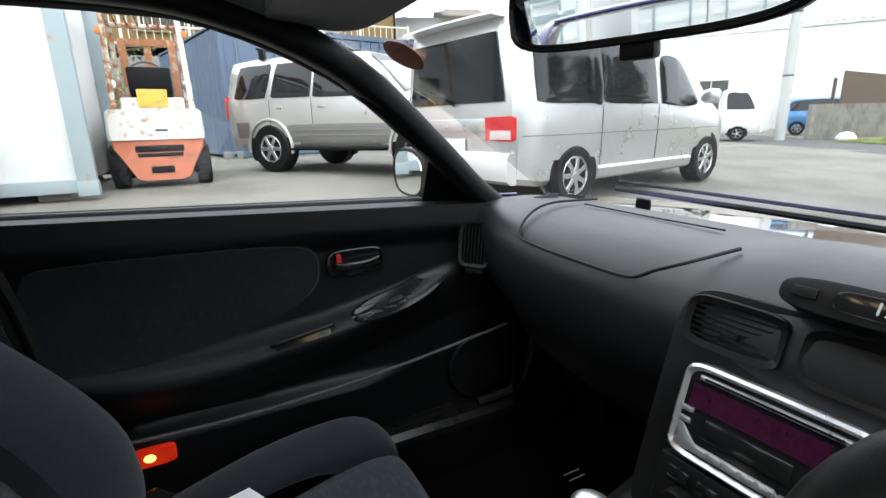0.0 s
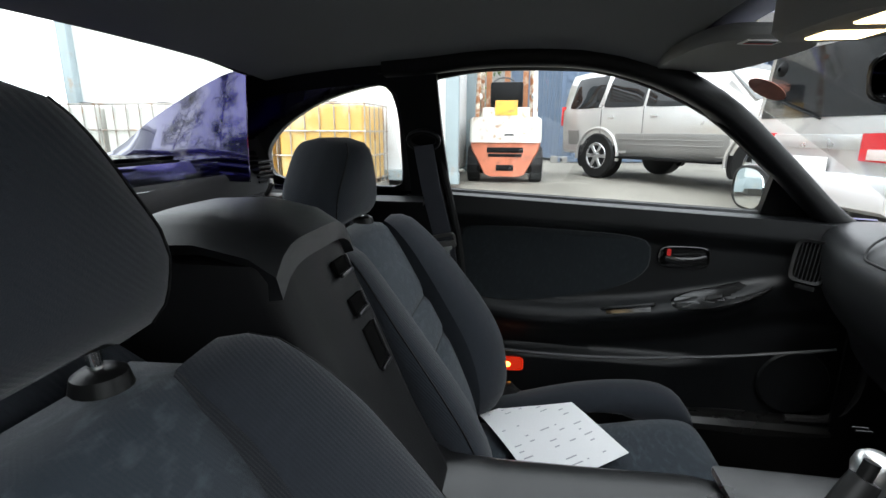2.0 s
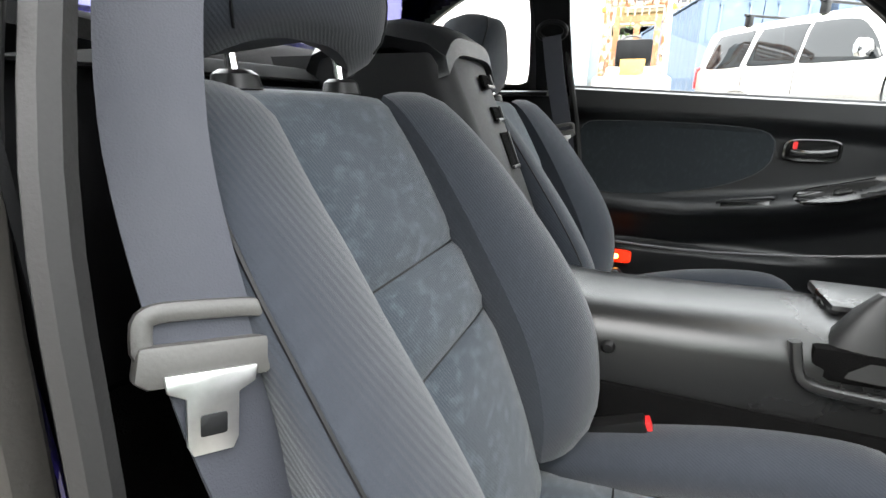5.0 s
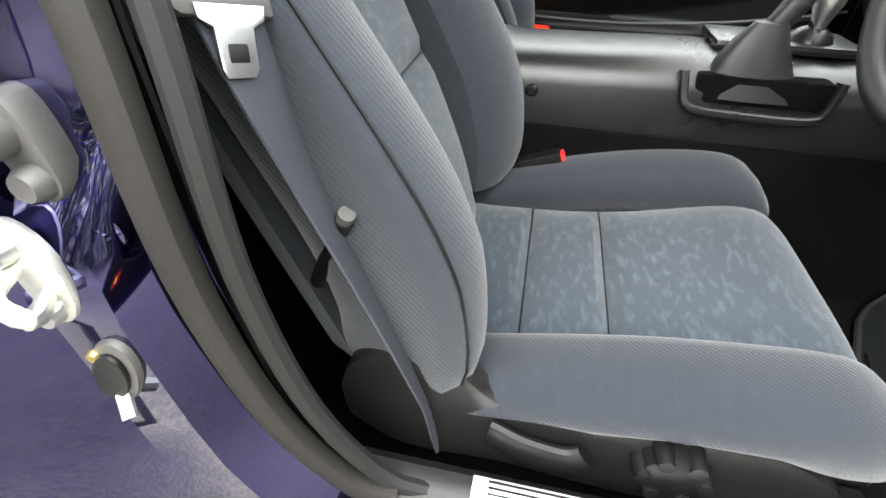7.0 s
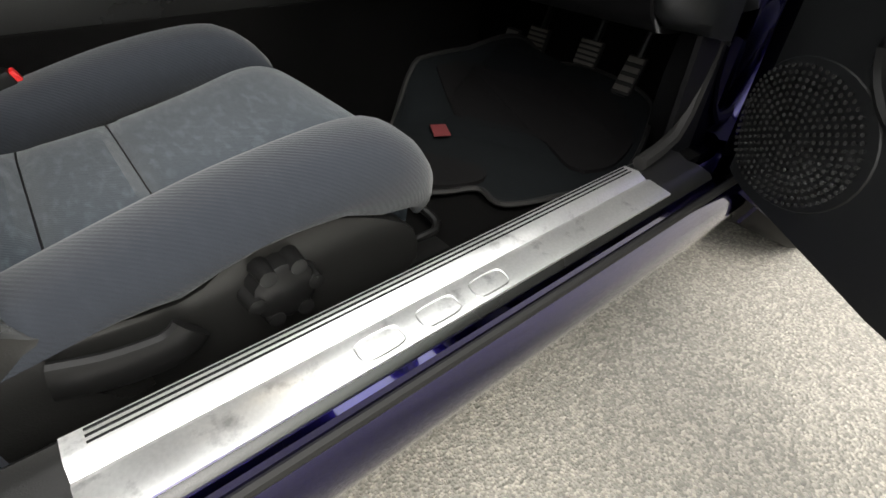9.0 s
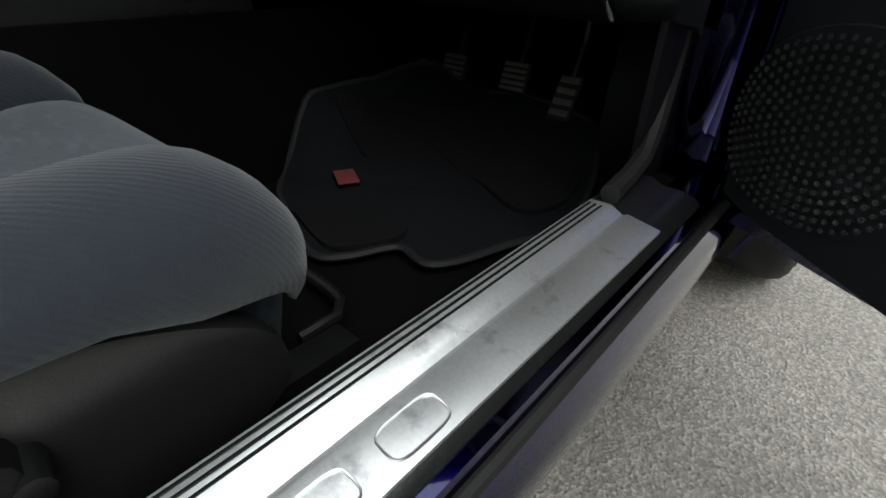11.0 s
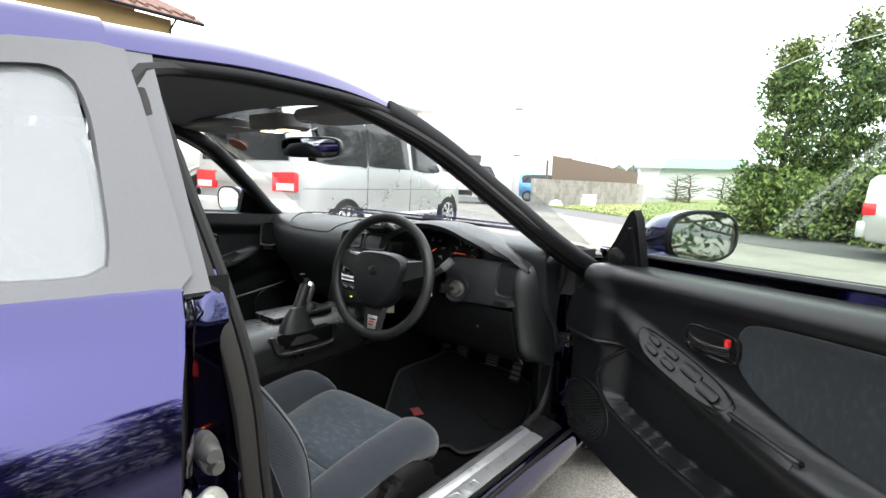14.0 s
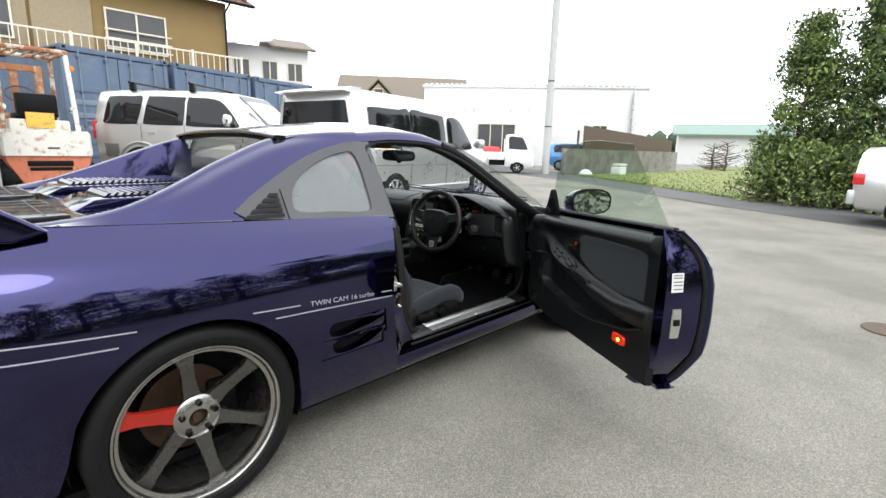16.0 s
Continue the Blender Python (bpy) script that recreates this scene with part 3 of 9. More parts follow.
# engine lid with its two banks of louvres, rear deck, glass covers and spoiler
rows = []
for x in np.linspace(-0.62, 0.36, 12):
    z = ramp(x, [-0.62, -0.3, 0.0, 0.36], [0.905, 0.922, 0.938, 0.946])
    rows.append([(x, y, z + 0.012 * (1 - (y / 0.62) ** 2)) for y in np.linspace(-0.62, 0.62, 15)])
lid = part("engine_lid", sheet(rows, 0.01), PAINT, car)
for cy in (-0.27, 0.27):
    bank = part("louvre_bank", prism([(-0.235, 0.925), (-0.165, 0.966), (-0.14, 0.970), (0.31, 0.976), (0.33, 0.945)], cy - 0.15, cy + 0.15, "y", 0.006), PAINT, lid)
    part("louvre_well", prism([(-0.135, 0.9745), (0.30, 0.9800), (0.30, 0.9700), (-0.135, 0.9645)], cy - 0.125, cy + 0.125, "y"), BLACK_TRIM, bank)
    for i in range(19):
        x = -0.13 + i * 0.0225
        z = 0.9735 + 0.012 * (x + 0.13)
        bm = prism([(x, z), (x + 0.009, z), (x + 0.021, z + 0.011), (x + 0.012, z + 0.011)], cy - 0.124, cy + 0.124, "y")
        part("louvre_slat", bm, PAINT, bank)
rows = []
for x in np.linspace(-0.88, -0.60, 6):
    rows.append([(x, y, 0.906 - 0.03 * smooth((-0.6 - x) / 0.3)) for y in np.linspace(-0.70, 0.70, 11)])
part("boot_lid", sheet(rows, 0.01), PAINT, car)
for cy in (-1, 1):
    deck = part("deck_cover", prism([(-0.52, cy * 0.06), (-0.25, cy * 0.10), (-0.25, cy * 0.56), (-0.52, cy * 0.60)], 0.928, 0.944, "z", 0.006), GLOSS, lid, "smoky glass deck cover")
    for k in range(5):
        part("cover_line", box(-0.51, -0.26, cy * (0.14 + 0.09 * k) - 0.002, cy * (0.14 + 0.09 * k) + 0.002, 0.9435, 0.9455), GREY_TRIM, deck)
    for k in range(3):
        part("cover_line", box(-0.47 + 0.08 * k, -0.466 + 0.08 * k, min(cy * 0.10, cy * 0.56), max(cy * 0.10, cy * 0.56), 0.9438, 0.9452), GREY_TRIM, deck)
# high wing whose ends sweep forward and down along the rear wings
wing = [(-0.76, y, 1.088 + 0.012 * (1 - (y / 0.72) ** 4)) for y in np.linspace(-0.715, 0.715, 17)]
spoiler = part("rear_spoiler", sweep(wing, [(a * 1.0, b) for a, b in squarish(0.20, 0.036, 18, 2.6)]), PAINT, car)
fin = [tuple(p) for p in catmull([(-0.325, 0.926), (-0.37, 0.958), (-0.43, 0.998), (-0.52, 1.048), (-0.62, 1.084), (-0.74, 1.104), (-0.86, 1.098)], 20)] + [(-0.86, 1.066), (-0.74, 1.050), (-0.66, 1.0), (-0.62, 0.92), (-0.40, 0.905)]
for side in (-1, 1):
    y0, y1 = sorted((side * 0.700, side * 0.748))
    part("spoiler_leg", prism(fin, y0, y1, "y", 0.010, 3), PAINT, spoiler)

# tail, nose, bonnet: plain closing panels that follow the body
rows = []
for z in np.linspace(0.25, 0.872, 10):
    rows.append([(-0.86 - 0.05 * math.cos(y / 0.78 * math.pi / 2) - 0.03 * math.sin((z - 0.25) * 4), y, z) for y in np.linspace(-flank(-0.86, z), flank(-0.86, z), 13)])
part("rear_bumper", sheet(rows, 0.01), PAINT, car)
for side in (-1, 1):
    rows = []
    for x in np.r_[np.linspace(1.93, 2.06, 5), np.linspace(2.065, 2.735, 24), np.linspace(2.75, 3.2, 8)]:
        low = arch_z(x, 2.4, 0.20)
        top = ramp(x, [1.93, 2.3, 2.8, 3.2], [0.80, 0.77, 0.70, 0.60])
        row = [(x, side * (flank(x, min(z, 0.8)) - 0.05 * smooth((z - top + 0.12) / 0.12)), z) for z in np.linspace(low, top, 12)]
        rows.append(row)
    part("front_wing", sheet(rows, 0.006), PAINT, car)
rows = []
for x in np.linspace(2.02, 3.22, 14):
    top = ramp(x, [1.93, 2.3, 2.8, 3.2], [0.80, 0.77, 0.70, 0.60])
    ye = flank(x, min(top, 0.8)) - 0.05
    rows.append([(x, y, top + 0.035 * (1 - (y / ye) ** 2)) for y in np.linspace(-ye, ye, 15)])
part("bonnet", sheet(rows, 0.008), PAINT, car)
rows = []
for z in np.linspace(0.22, 0.62, 6):
    ye = flank(3.18, z)
    rows.append([(3.2 + 0.09 * (1 - (y / ye) ** 2) - 0.05 * abs(z - 0.45), y, z) for y in np.linspace(-ye, ye, 11)])
part("front_bumper", sheet(rows, 0.01), PAINT, car)
# cowl with wipers below the windscreen
rows = []
for x in np.linspace(1.93, 2.14, 6):
    rows.append([(x + 0.10 * (1 - s * s), 0.755 * s, 0.815 - 0.02 * (x - 1.93) / 0.2) for s in np.linspace(-1, 1, 13)])
part("cowl_panel", sheet(rows, 0.01), BLACK_TRIM, car)
for y0, y1 in ((-0.55, 0.02), (-0.02, 0.56)):
    path = [(2.075 - 0.03 * s, y0 + (y1 - y0) * s, 0.85 + 0.01 * s) for s in np.linspace(0, 1, 8)]
    part("wiper", merge(tube(path, 0.006, 6), tube([(x + 0.03, y + 0.02, z + 0.012) for x, y, z in path], 0.004, 6)), BLACK_TRIM, car)

# underbody, rockers and sills
part("underbody", box(-0.80, 3.15, -0.70, 0.70, 0.13, 0.165, 0.01), BLACK_TRIM, car)
for side in (-1, 1):
    prof = [(side * y, z) for y, z in ((0.70, 0.165), (0.745, 0.172), (0.768, 0.195), (0.775, 0.225), (0.773, 0.255), (0.764, 0.272), (0.756, 0.294), (0.715, 0.295), (0.70, 0.25))]
    part("rocker_panel", loft([[(x, y, z) for y, z in prof] for x in (0.76, 1.1, 1.5, 1.95)]), PAINT, car)
    # black moulded cover on the sill
    prof = [(side * y, z) for y, z in ((0.655, 0.20), (0.655, 0.300), (0.668, 0.312), (0.690, 0.313), (0.705, 0.306), (0.720, 0.307), (0.742, 0.302), (0.748, 0.296), (0.748, 0.27))]
    part("sill_cover", loft([[(x, y, z) for y, z in prof] for x in (0.90, 1.06, 1.4, 1.74, 1.84)]), SEAT_PLASTIC, car)
    path = [(x, side * 0.762, 0.281) for x in np.linspace(0.90, 1.90, 6)]
    part("sill_seal", tube(path, 0.006, 8), RUBBER, car)
# polished scuff plate on the driver's sill
prof = [(-0.668, 0.3155), (-0.690, 0.3165), (-0.7000, 0.3112), (-0.7035, 0.3095), (-0.709, 0.3118), (-0.742, 0.3062), (-0.742, 0.3032), (-0.709, 0.308), (-0.668, 0.3125)]
scuff = part("scuff_plate", loft([[(x, y, z) for y, z in prof] for x in (1.055, 1.3, 1.5, 1.73)]), SCUFF, car, "brushed steel scuff plate")
for y in (-0.672, -0.678, -0.684):
    part("plate_groove", box(1.07, 1.72, y - 0.0009, y + 0.0009, 0.3160, 0.3172), BLACK_TRIM, scuff)
# plain embossed marks
for x in (1.28, 1.345, 1.41):
    ring = [(x + a, -0.726 + b, 0.3092 + 0.17 * b) for a, b in squarish(0.045, 0.022, 20, 4)]
    part("embossed_mark", tube(ring, 0.0008, 5, closed=True), STEEL, scuff)

# side intakes: dark throat and two blades
for side in (-1, 1):
    intake = part("intake_throat", box(0.37, 0.69, min(side * 0.70, side * 0.80), max(side * 0.70, side * 0.80), 0.375, 0.54), BLACK_TRIM, car)
    # painted insert with two scooped slots that run out to a point at the door
    for shape, frame_box in (
        ([(0.415, 0.505), (0.425, 0.480), (0.46, 0.468), (0.54, 0.477), (0.665, 0.502), (0.60, 0.510), (0.50, 0.520), (0.435, 0.522)], (0.372, 0.69, 0.462, 0.543)),
        ([(0.435, 0.435), (0.45, 0.408), (0.50, 0.395), (0.59, 0.410), (0.665, 0.446), (0.58, 0.449), (0.50, 0.448), (0.45, 0.448)], (0.372, 0.69, 0.372, 0.462)),
    ):
        slot = catmull(shape + shape[:1], 41)[:-1]
        cx, cz = sum(p[0] for p in slot) / 40, sum(p[1] for p in slot) / 40
        edge = []
        for x, z in slot:
            dx, dz = x - cx, z - cz
            k = min(((frame_box[1] if dx > 0 else frame_box[0]) - cx) / dx if abs(dx) > 1e-6 else 99, ((frame_box[3] if dz > 0 else frame_box[2]) - cz) / dz if abs(dz) > 1e-6 else 99)
            edge.append((cx + k * dx, cz + k * dz))
        lay = lambda ring, off: [(x, side * (flank(x, z) + off), z) for x, z in ring]
        lip_ring = [(x + 0.12 * (a - x), z + 0.12 * (b - z)) for (x, z), (a, b) in zip(slot, edge)]
        flat = [(x + 0.85 * (a - x), z + 0.85 * (b - z)) for (x, z), (a, b) in zip(slot, edge)]
        part("intake_blade", loft([lay(slot, -0.06), lay(slot, -0.012), lay(lip_ring, 0.004), lay(flat, 0.001), lay(edge, -0.003)], caps=False), PAINT, intake)
    for z, fall, runs in ((0.598, 0.070, ((0.125, 0.292), (0.648, 0.700), (-0.84, -0.19))), (0.576, 0.055, ((0.20, 0.700), (-0.84, -0.235)))):
        for x0, x1 in runs:
            path = [(x, side * (flank(x, z + fall * (0.7 - x)) + 0.0075), z + fall * (0.7 - x)) for x in np.linspace(x0, x1, 24)]
            part("pinstripe", sweep(path, squarish(0.003, 0.0042, 8)), DECAL, car)
words = lettering("TWIN CAM 16 turbo", 0.030, Matrix.Translation((0.470, -0.8575, 0.6125)) @ Matrix.Rotation(radians(3.8), 4, "Y") @ Euler((radians(90), 0, 0)).to_matrix().to_4x4() @ Matrix.Diagonal((1.05, 0.85, 1, 1)), DECAL, car, "side_lettering", "silver lettering on the flank")

for v in words.data.vertices:
    v.co.y = -(flank(v.co.x, v.co.z) + 0.0080 + (0.0006 if v.co.y < -0.8575 else 0.0))


# ---- wheels ----
def wheel(x, side, parent):
    """A six-spoke gunmetal wheel with a machined lip and a low tyre."""
    y = side * 0.80
    R, lip = 0.312, 0.244
    tyre = part("wheel", lathe([(lip - 0.004, 0.030), (lip + 0.006, 0.040), (lip + 0.010, 0.046), (lip + 0.018, 0.0475), (lip + 0.019, 0.0500), (lip + 0.030, 0.0515), (lip + 0.031, 0.0495), (R - 0.022, 0.047), (R - 0.008, 0.038), (R, 0.02), (R, -0.15), (R - 0.01, -0.18), (lip, -0.19)], 72), TYRE, parent)
    part("rim_lip", lathe([(lip + 0.004, 0.036), (lip + 0.003, 0.042), (lip - 0.003, 0.043), (lip - 0.007, 0.038), (lip - 0.009, 0.026), (lip - 0.020, 0.022), (lip - 0.024, 0.012), (lip - 0.026, -0.02)], 72), ALLOY_LIP, tyre)
    part("rim_barrel", lathe([(lip - 0.024, 0.0), (lip - 0.034, -0.03), (lip - 0.04, -0.18), (lip - 0.06, -0.185)], 48), ALLOY, tyre)
    for i in range(6):
        a = radians(60 * i - 21)
        bm = loft([[(r, h + dh, w * s) for dh, s in ((0, -1), (0.012, -0.9), (0.012, 0.9), (0, 1), (-0.02, 0.7), (-0.02, -0.7))] for r, h, w in ((0.06, -0.030, 0.030), (0.10, -0.026, 0.0235), (0.15, -0.012, 0.0205), (0.19, 0.000, 0.022), (0.212, 0.004, 0.027), (0.222, 0.000, 0.034))])
        moved(bm, Matrix.Rotation(a, 4, "Y"))
        part("spoke", bm, RED_STICKER if (i == 0 and side < 0 and x < 1) else ALLOY, tyre)
    part("hub", lathe([(0.026, -0.05), (0.026, -0.012), (0.030, -0.006), (0.040, -0.008), (0.066, -0.012), (0.072, -0.018), (0.074, -0.05)], 40), ALLOY_LIP, tyre)
    part("hub_cap", lathe([(0.0, -0.022), (0.014, -0.022), (0.016, -0.030), (0.026, -0.032)], 24), mat_disc, tyre, "rusty hub in the wheel's bore")
    for i in range(5):
        a = radians(72 * i + 20)
        part("wheel_nut", lathe([(0.0, -0.010), (0.006, -0.010), (0.007, 0.002), (0.010, 0.002), (0.011, -0.014)], 6, centre=(0.052 * math.cos(a), 0, 0.052 * math.sin(a))), PLASTIC, tyre)
    part("brake_disc", lathe([(0.04, -0.105), (0.140, -0.105), (0.140, -0.125), (0.04, -0.125)], 40), mat_disc, tyre, "rusty brake disc")
    part("brake_caliper", box(-0.155, -0.06, -0.145, -0.085, -0.07, 0.07, 0.012), BLACK_TRIM, tyre)
    part("wheel_backing", lathe([(0.205, -0.17), (0.02, -0.165)], 32), BLACK_TRIM, tyre)
    m = Matrix.Translation((x, y, R)) @ (Matrix.Rotation(math.pi, 4, "Z") if side < 0 else Matrix.Identity(4))
    tyre.matrix_basis = m
    return tyre


mat_disc = mat("rusty_disc", (0.075, 0.045, 0.028), 0.5, 0.6, var=0.3, scale=30)
for wx in (AXLE, 2.4 + AXLE):
    for side in (-1, 1):
        wheel(wx, side, car)
        well = lathe([(0.338, 0.0), (0.35, 0.28), (0.1, 0.285)], 40, centre=(wx, -0.82 if side < 0 else 0.54, 0.305))
        part("wheel_well", carve(well, lambda c: c.z < 0.22), BLACK_TRIM, car)

# ---- the sports car: cabin lining ----
rows = []
for x, z in ((0.70, 0.62), (0.76, 0.30), (0.82, 0.185), (1.2, 0.175), (1.7, 0.17), (1.95, 0.19), (2.15, 0.26), (2.26, 0.42), (2.28, 0.70)):
    rows.append([(x, y, z + (0.10 if abs(y) > 0.655 else 0.0)) for y in (-0.70, -0.66, -0.645, -0.3, -0.13, 0.0, 0.13, 0.3, 0.645, 0.66, 0.70)])
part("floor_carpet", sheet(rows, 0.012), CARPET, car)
rows = [[(x, y, z) for y in np.linspace(-0.70, 0.70, 9)] for x, z in ((0.72, 0.45), (0.64, 0.65), (0.575, 0.82), (0.55, 0.865), (0.50, 0.878), (0.33, 0.882))]
part("rear_bulkhead", sheet(rows, 0.015), BLACK_TRIM, car)
for side in (-1, 1):
    rows = [[(x, side * y, z) for x in np.linspace(0.33, 0.80, 8)] for y, z in ((0.60, 0.872), (0.665, 0.878), (0.70, 0.868), (0.705, 0.80), (0.70, 0.60), (0.69, 0.32))]
    part("quarter_trim", sheet(rows, 0.01), BLACK_TRIM, car)
    rows = [[(x, side * y, z) for z in (0.19, 0.30, 0.45, 0.62, 0.76)] for x, y in ((1.835, 0.669), (1.85, 0.67), (1.87, 0.672), (1.93, 0.68), (2.25, 0.68))]
    part("kick_panel", sheet(rows, 0.008), BLACK_TRIM, car)
    # painted door post ahead of the door, and the painted rear jamb
    rows = [[(x, side * y, z) for z in np.linspace(0.26, 0.692, 8)] for x, y in ((1.90, 0.678), (1.897, 0.70), (1.90, 0.728), (1.925, 0.74), (1.96, 0.745))]
    part("front_door_post", sheet(rows, 0.006), PAINT, car)
    rows = [[(x, side * y, z) for z in np.linspace(0.692, 0.83, 5)] for x, y in ((1.87, 0.672), (1.88, 0.70), (1.885, 0.735), (1.92, 0.755), (1.96, 0.76))]
    part("post_rubber", sheet(rows, 0.006), RUBBER, car)
    rows = []
    for z in np.linspace(0.26, 0.885, 14):
        xe = front_edge(z)
        sx = ramp(z, [0.26, 0.325, 0.42, 0.56, 0.70, 0.83, 0.9], [0.985, 0.945, 0.893, 0.866, 0.856, 0.850, 0.848])
        fl = flank(xe, z)
        y6 = min(fl - 0.06, ramp(z, [0.55, 0.60, 0.64, 0.70], [0.752, 0.748, 0.718, 0.712]))
        rows.append([(xe + (sx - xe) * f, side * y, z) for f, y in ((0.0, fl), (0.07, fl - 0.012), (0.28, min(fl - 0.045, 0.79)), (0.5, y6 + 0.004), (0.8, y6), (0.97, min(0.712, y6 - 0.004)), (1.0, min(0.70, y6 - 0.006)))])
    part("rear_door_jamb", sheet(rows, 0.004), PAINT, car)
    rows = [[(x, side * y, z) for x, y in ((0.74, 0.685), (0.80, 0.688), (0.85 + dx, 0.694), (0.87 + dx, 0.697))] for z, dx in ((0.30, 0.07), (0.42, 0.03), (0.56, 0.0), (0.70, -0.01), (0.83, -0.015), (0.88, -0.015))]
    part("lower_pillar_trim", sheet(rows, 0.004), BLACK_TRIM, car)
    # broad worn seal along the rear edge of the opening
    path = catmull([(0.985, 0.700, 0.305), (0.945, 0.705, 0.325), (0.895, 0.714, 0.42), (0.868, 0.722, 0.56), (0.858, 0.716, 0.70), (0.838, 0.695, 0.83), (0.808, 0.632, 1.0), (0.792, 0.575, 1.12)], 30)
    part("rear_edge_seal", sweep([(x, side * y, z) for x, y, z in path], squarish(0.026, 0.02, 12, 3), up=(0, 1, 0)), SEAL if side < 0 else RUBBER, car)
    path = [(x + 0.028, side * (abs(y) - 0.012), z) for x, y, z in [(p[0], p[1], p[2]) for p in path]]
    part("inner_edge_trim", tube(path, 0.009, 8, up=(0, 1, 0)), RUBBER, car)
ring = catmull([(0.776, 0.612), (0.795, 0.622), (0.812, 0.612), (0.820, 0.588), (0.816, 0.560), (0.800, 0.548), (0.780, 0.552), (0.774, 0.58), (0.776, 0.612)], 25)[:-1]
striker = part("door_striker", prism([tuple(p) for p in ring], -0.756, -0.748, "y", 0.003), ZINC, car, "zinc-plated door striker")
part("striker_loop", tube(catmull([(0.790, -0.752, 0.592), (0.800, -0.778, 0.590), (0.816, -0.782, 0.583), (0.818, -0.776, 0.577), (0.800, -0.752, 0.572)], 16), 0.0055, 8), ZINC, striker)
for x, z in ((0.792, 0.605), (0.801, 0.562)):
    part("screw", lathe([(0.004, -0.004), (0.0045, -0.010), (0.0085, -0.010), (0.0095, -0.005), (0.0095, 0.0)], 14, centre=(x, -0.755, z)), STEEL, striker)
stop = part("door_buffer", prism([tuple(p) for p in catmull([(0.787, 0.662), (0.797, 0.682), (0.812, 0.680), (0.822, 0.655), (0.824, 0.632), (0.812, 0.622), (0.798, 0.632), (0.787, 0.662)], 21)[:-1]], -0.735, -0.712, "y", 0.005), BUFFER, car, "worn grey rubber door buffer")
part("buffer_knob", lathe([(0.0, -0.022), (0.009, -0.022), (0.012, -0.016), (0.013, 0.0)], 18, centre=(0.801, -0.733, 0.663)), BUFFER, stop)
part("buffer_knob", lathe([(0.0, -0.012), (0.008, -0.012), (0.010, -0.008), (0.011, 0.0)], 18, centre=(0.811, -0.733, 0.637)), BUFFER, stop)
part("jamb_bolt", lathe([(0.0, -0.010), (0.006, -0.010), (0.0075, -0.005), (0.012, -0.004), (0.012, 0.0)], 12, centre=(0.835, -0.728, 0.606)), PAINT, car)
ring = [(0.820 + 0.017 * math.cos(a) * math.cos(0.35) - 0.033 * math.sin(a) * math.sin(-0.35), 0.508 - 0.033 * math.sin(a) * math.cos(0.35) * -1 + 0.017 * math.cos(a) * math.sin(-0.35)) for a in np.linspace(0, 2 * math.pi, 25)[:-1]]
latch = part("lower_guide", prism(ring, -0.758, -0.745, "y", 0.003), BUFFER, car)
part("guide_face", prism([(0.820 + (x - 0.820) * 0.72, 0.508 + (z - 0.508) * 0.72) for x, z in ring], -0.762, -0.757, "y", 0.002), PLASTIC, latch)
part("guide_bolt", lathe([(0.0, -0.004), (0.004, -0.004), (0.005, 0.0)], 8, centre=(0.814, -0.757, 0.525)), BRASS, latch)
part("guide_pin", tube([(0.818, -0.757, 0.490), (0.828, -0.768, 0.478)], 0.005, 8), ZINC, latch)
check = part("door_check", box(1.876, 1.915, -0.735, -0.690, 0.532, 0.570, 0.006), CONSOLE, car)
part("check_hole", box(1.869, 1.873, -0.722, -0.703, 0.540, 0.562, 0.001), BLACK_TRIM, check)
part("check_arm", box(1.868, 1.878, -0.765, -0.705, 0.548, 0.554, 0.002), PLASTIC, check)
for z in (0.70, 0.36):
    hinge = part("door_hinge", box(1.915, 1.955, -0.775, -0.742, z - 0.03, z + 0.03, 0.006), PAINT, car)
    part("hinge_pin", lathe([(0.0, -0.035), (0.008, -0.035), (0.008, 0.035), (0.0, 0.035)], 12, "z", centre=(1.938, -0.772, z)), ZINC, hinge)
part("release_lever", sweep(catmull([(1.892, -0.655, 0.30), (1.888, -0.66, 0.40), (1.888, -0.662, 0.445), (1.905, -0.662, 0.45), (1.915, -0.660, 0.44)], 14), squarish(0.018, 0.009, 10, 3), up=(0, 1, 0)), GREY_TRIM, car)

# ---- dashboard ----
DASH_P = [(2.03, 0.828), (1.97, 0.842), (1.88, 0.852), (1.80, 0.852), (1.735, 0.838), (1.695, 0.805), (1.684, 0.762), (1.694, 0.70), (1.725, 0.645), (1.77, 0.59), (1.79, 0.54), (1.84, 0.49), (1.95, 0.47)]
rows = []
for y in np.linspace(-0.70, 0.70, 57):
    mid = math.exp(-(((y + 0.045) / 0.13) ** 4))
    drv = smooth((-y - 0.20) / 0.05) * smooth((y + 0.72) / 0.12)
    row = []
    for i, (x, z) in enumerate(catmull(DASH_P, 40)):
        f = i / 39
        low = smooth((f - 0.30) / 0.2)
        x2 = x - 0.025 * mid * low + 0.055 * drv * low * (1 - smooth((f - 0.75) / 0.2)) + 0.06 * (abs(y) / 0.7) ** 6 * (0.3 + low)
        z2 = z + 0.022 * mid * smooth(f / 0.3) * (1 - smooth((f - 0.45) / 0.2)) - 0.012 * (abs(y) / 0.7) ** 3 * (1 - low)
        # deep well for the instruments
        well = smooth((y + 0.50) / 0.02) * (1 - smooth((y + 0.15) / 0.02)) * smooth((z2 - 0.695) / 0.02)
        x2 += well * (max(x2, 1.835) - x2)
        row.append((x2, y, z2))
    rows.append(row)
dash = part("dashboard", sheet(rows, 0.01), DASH, car)
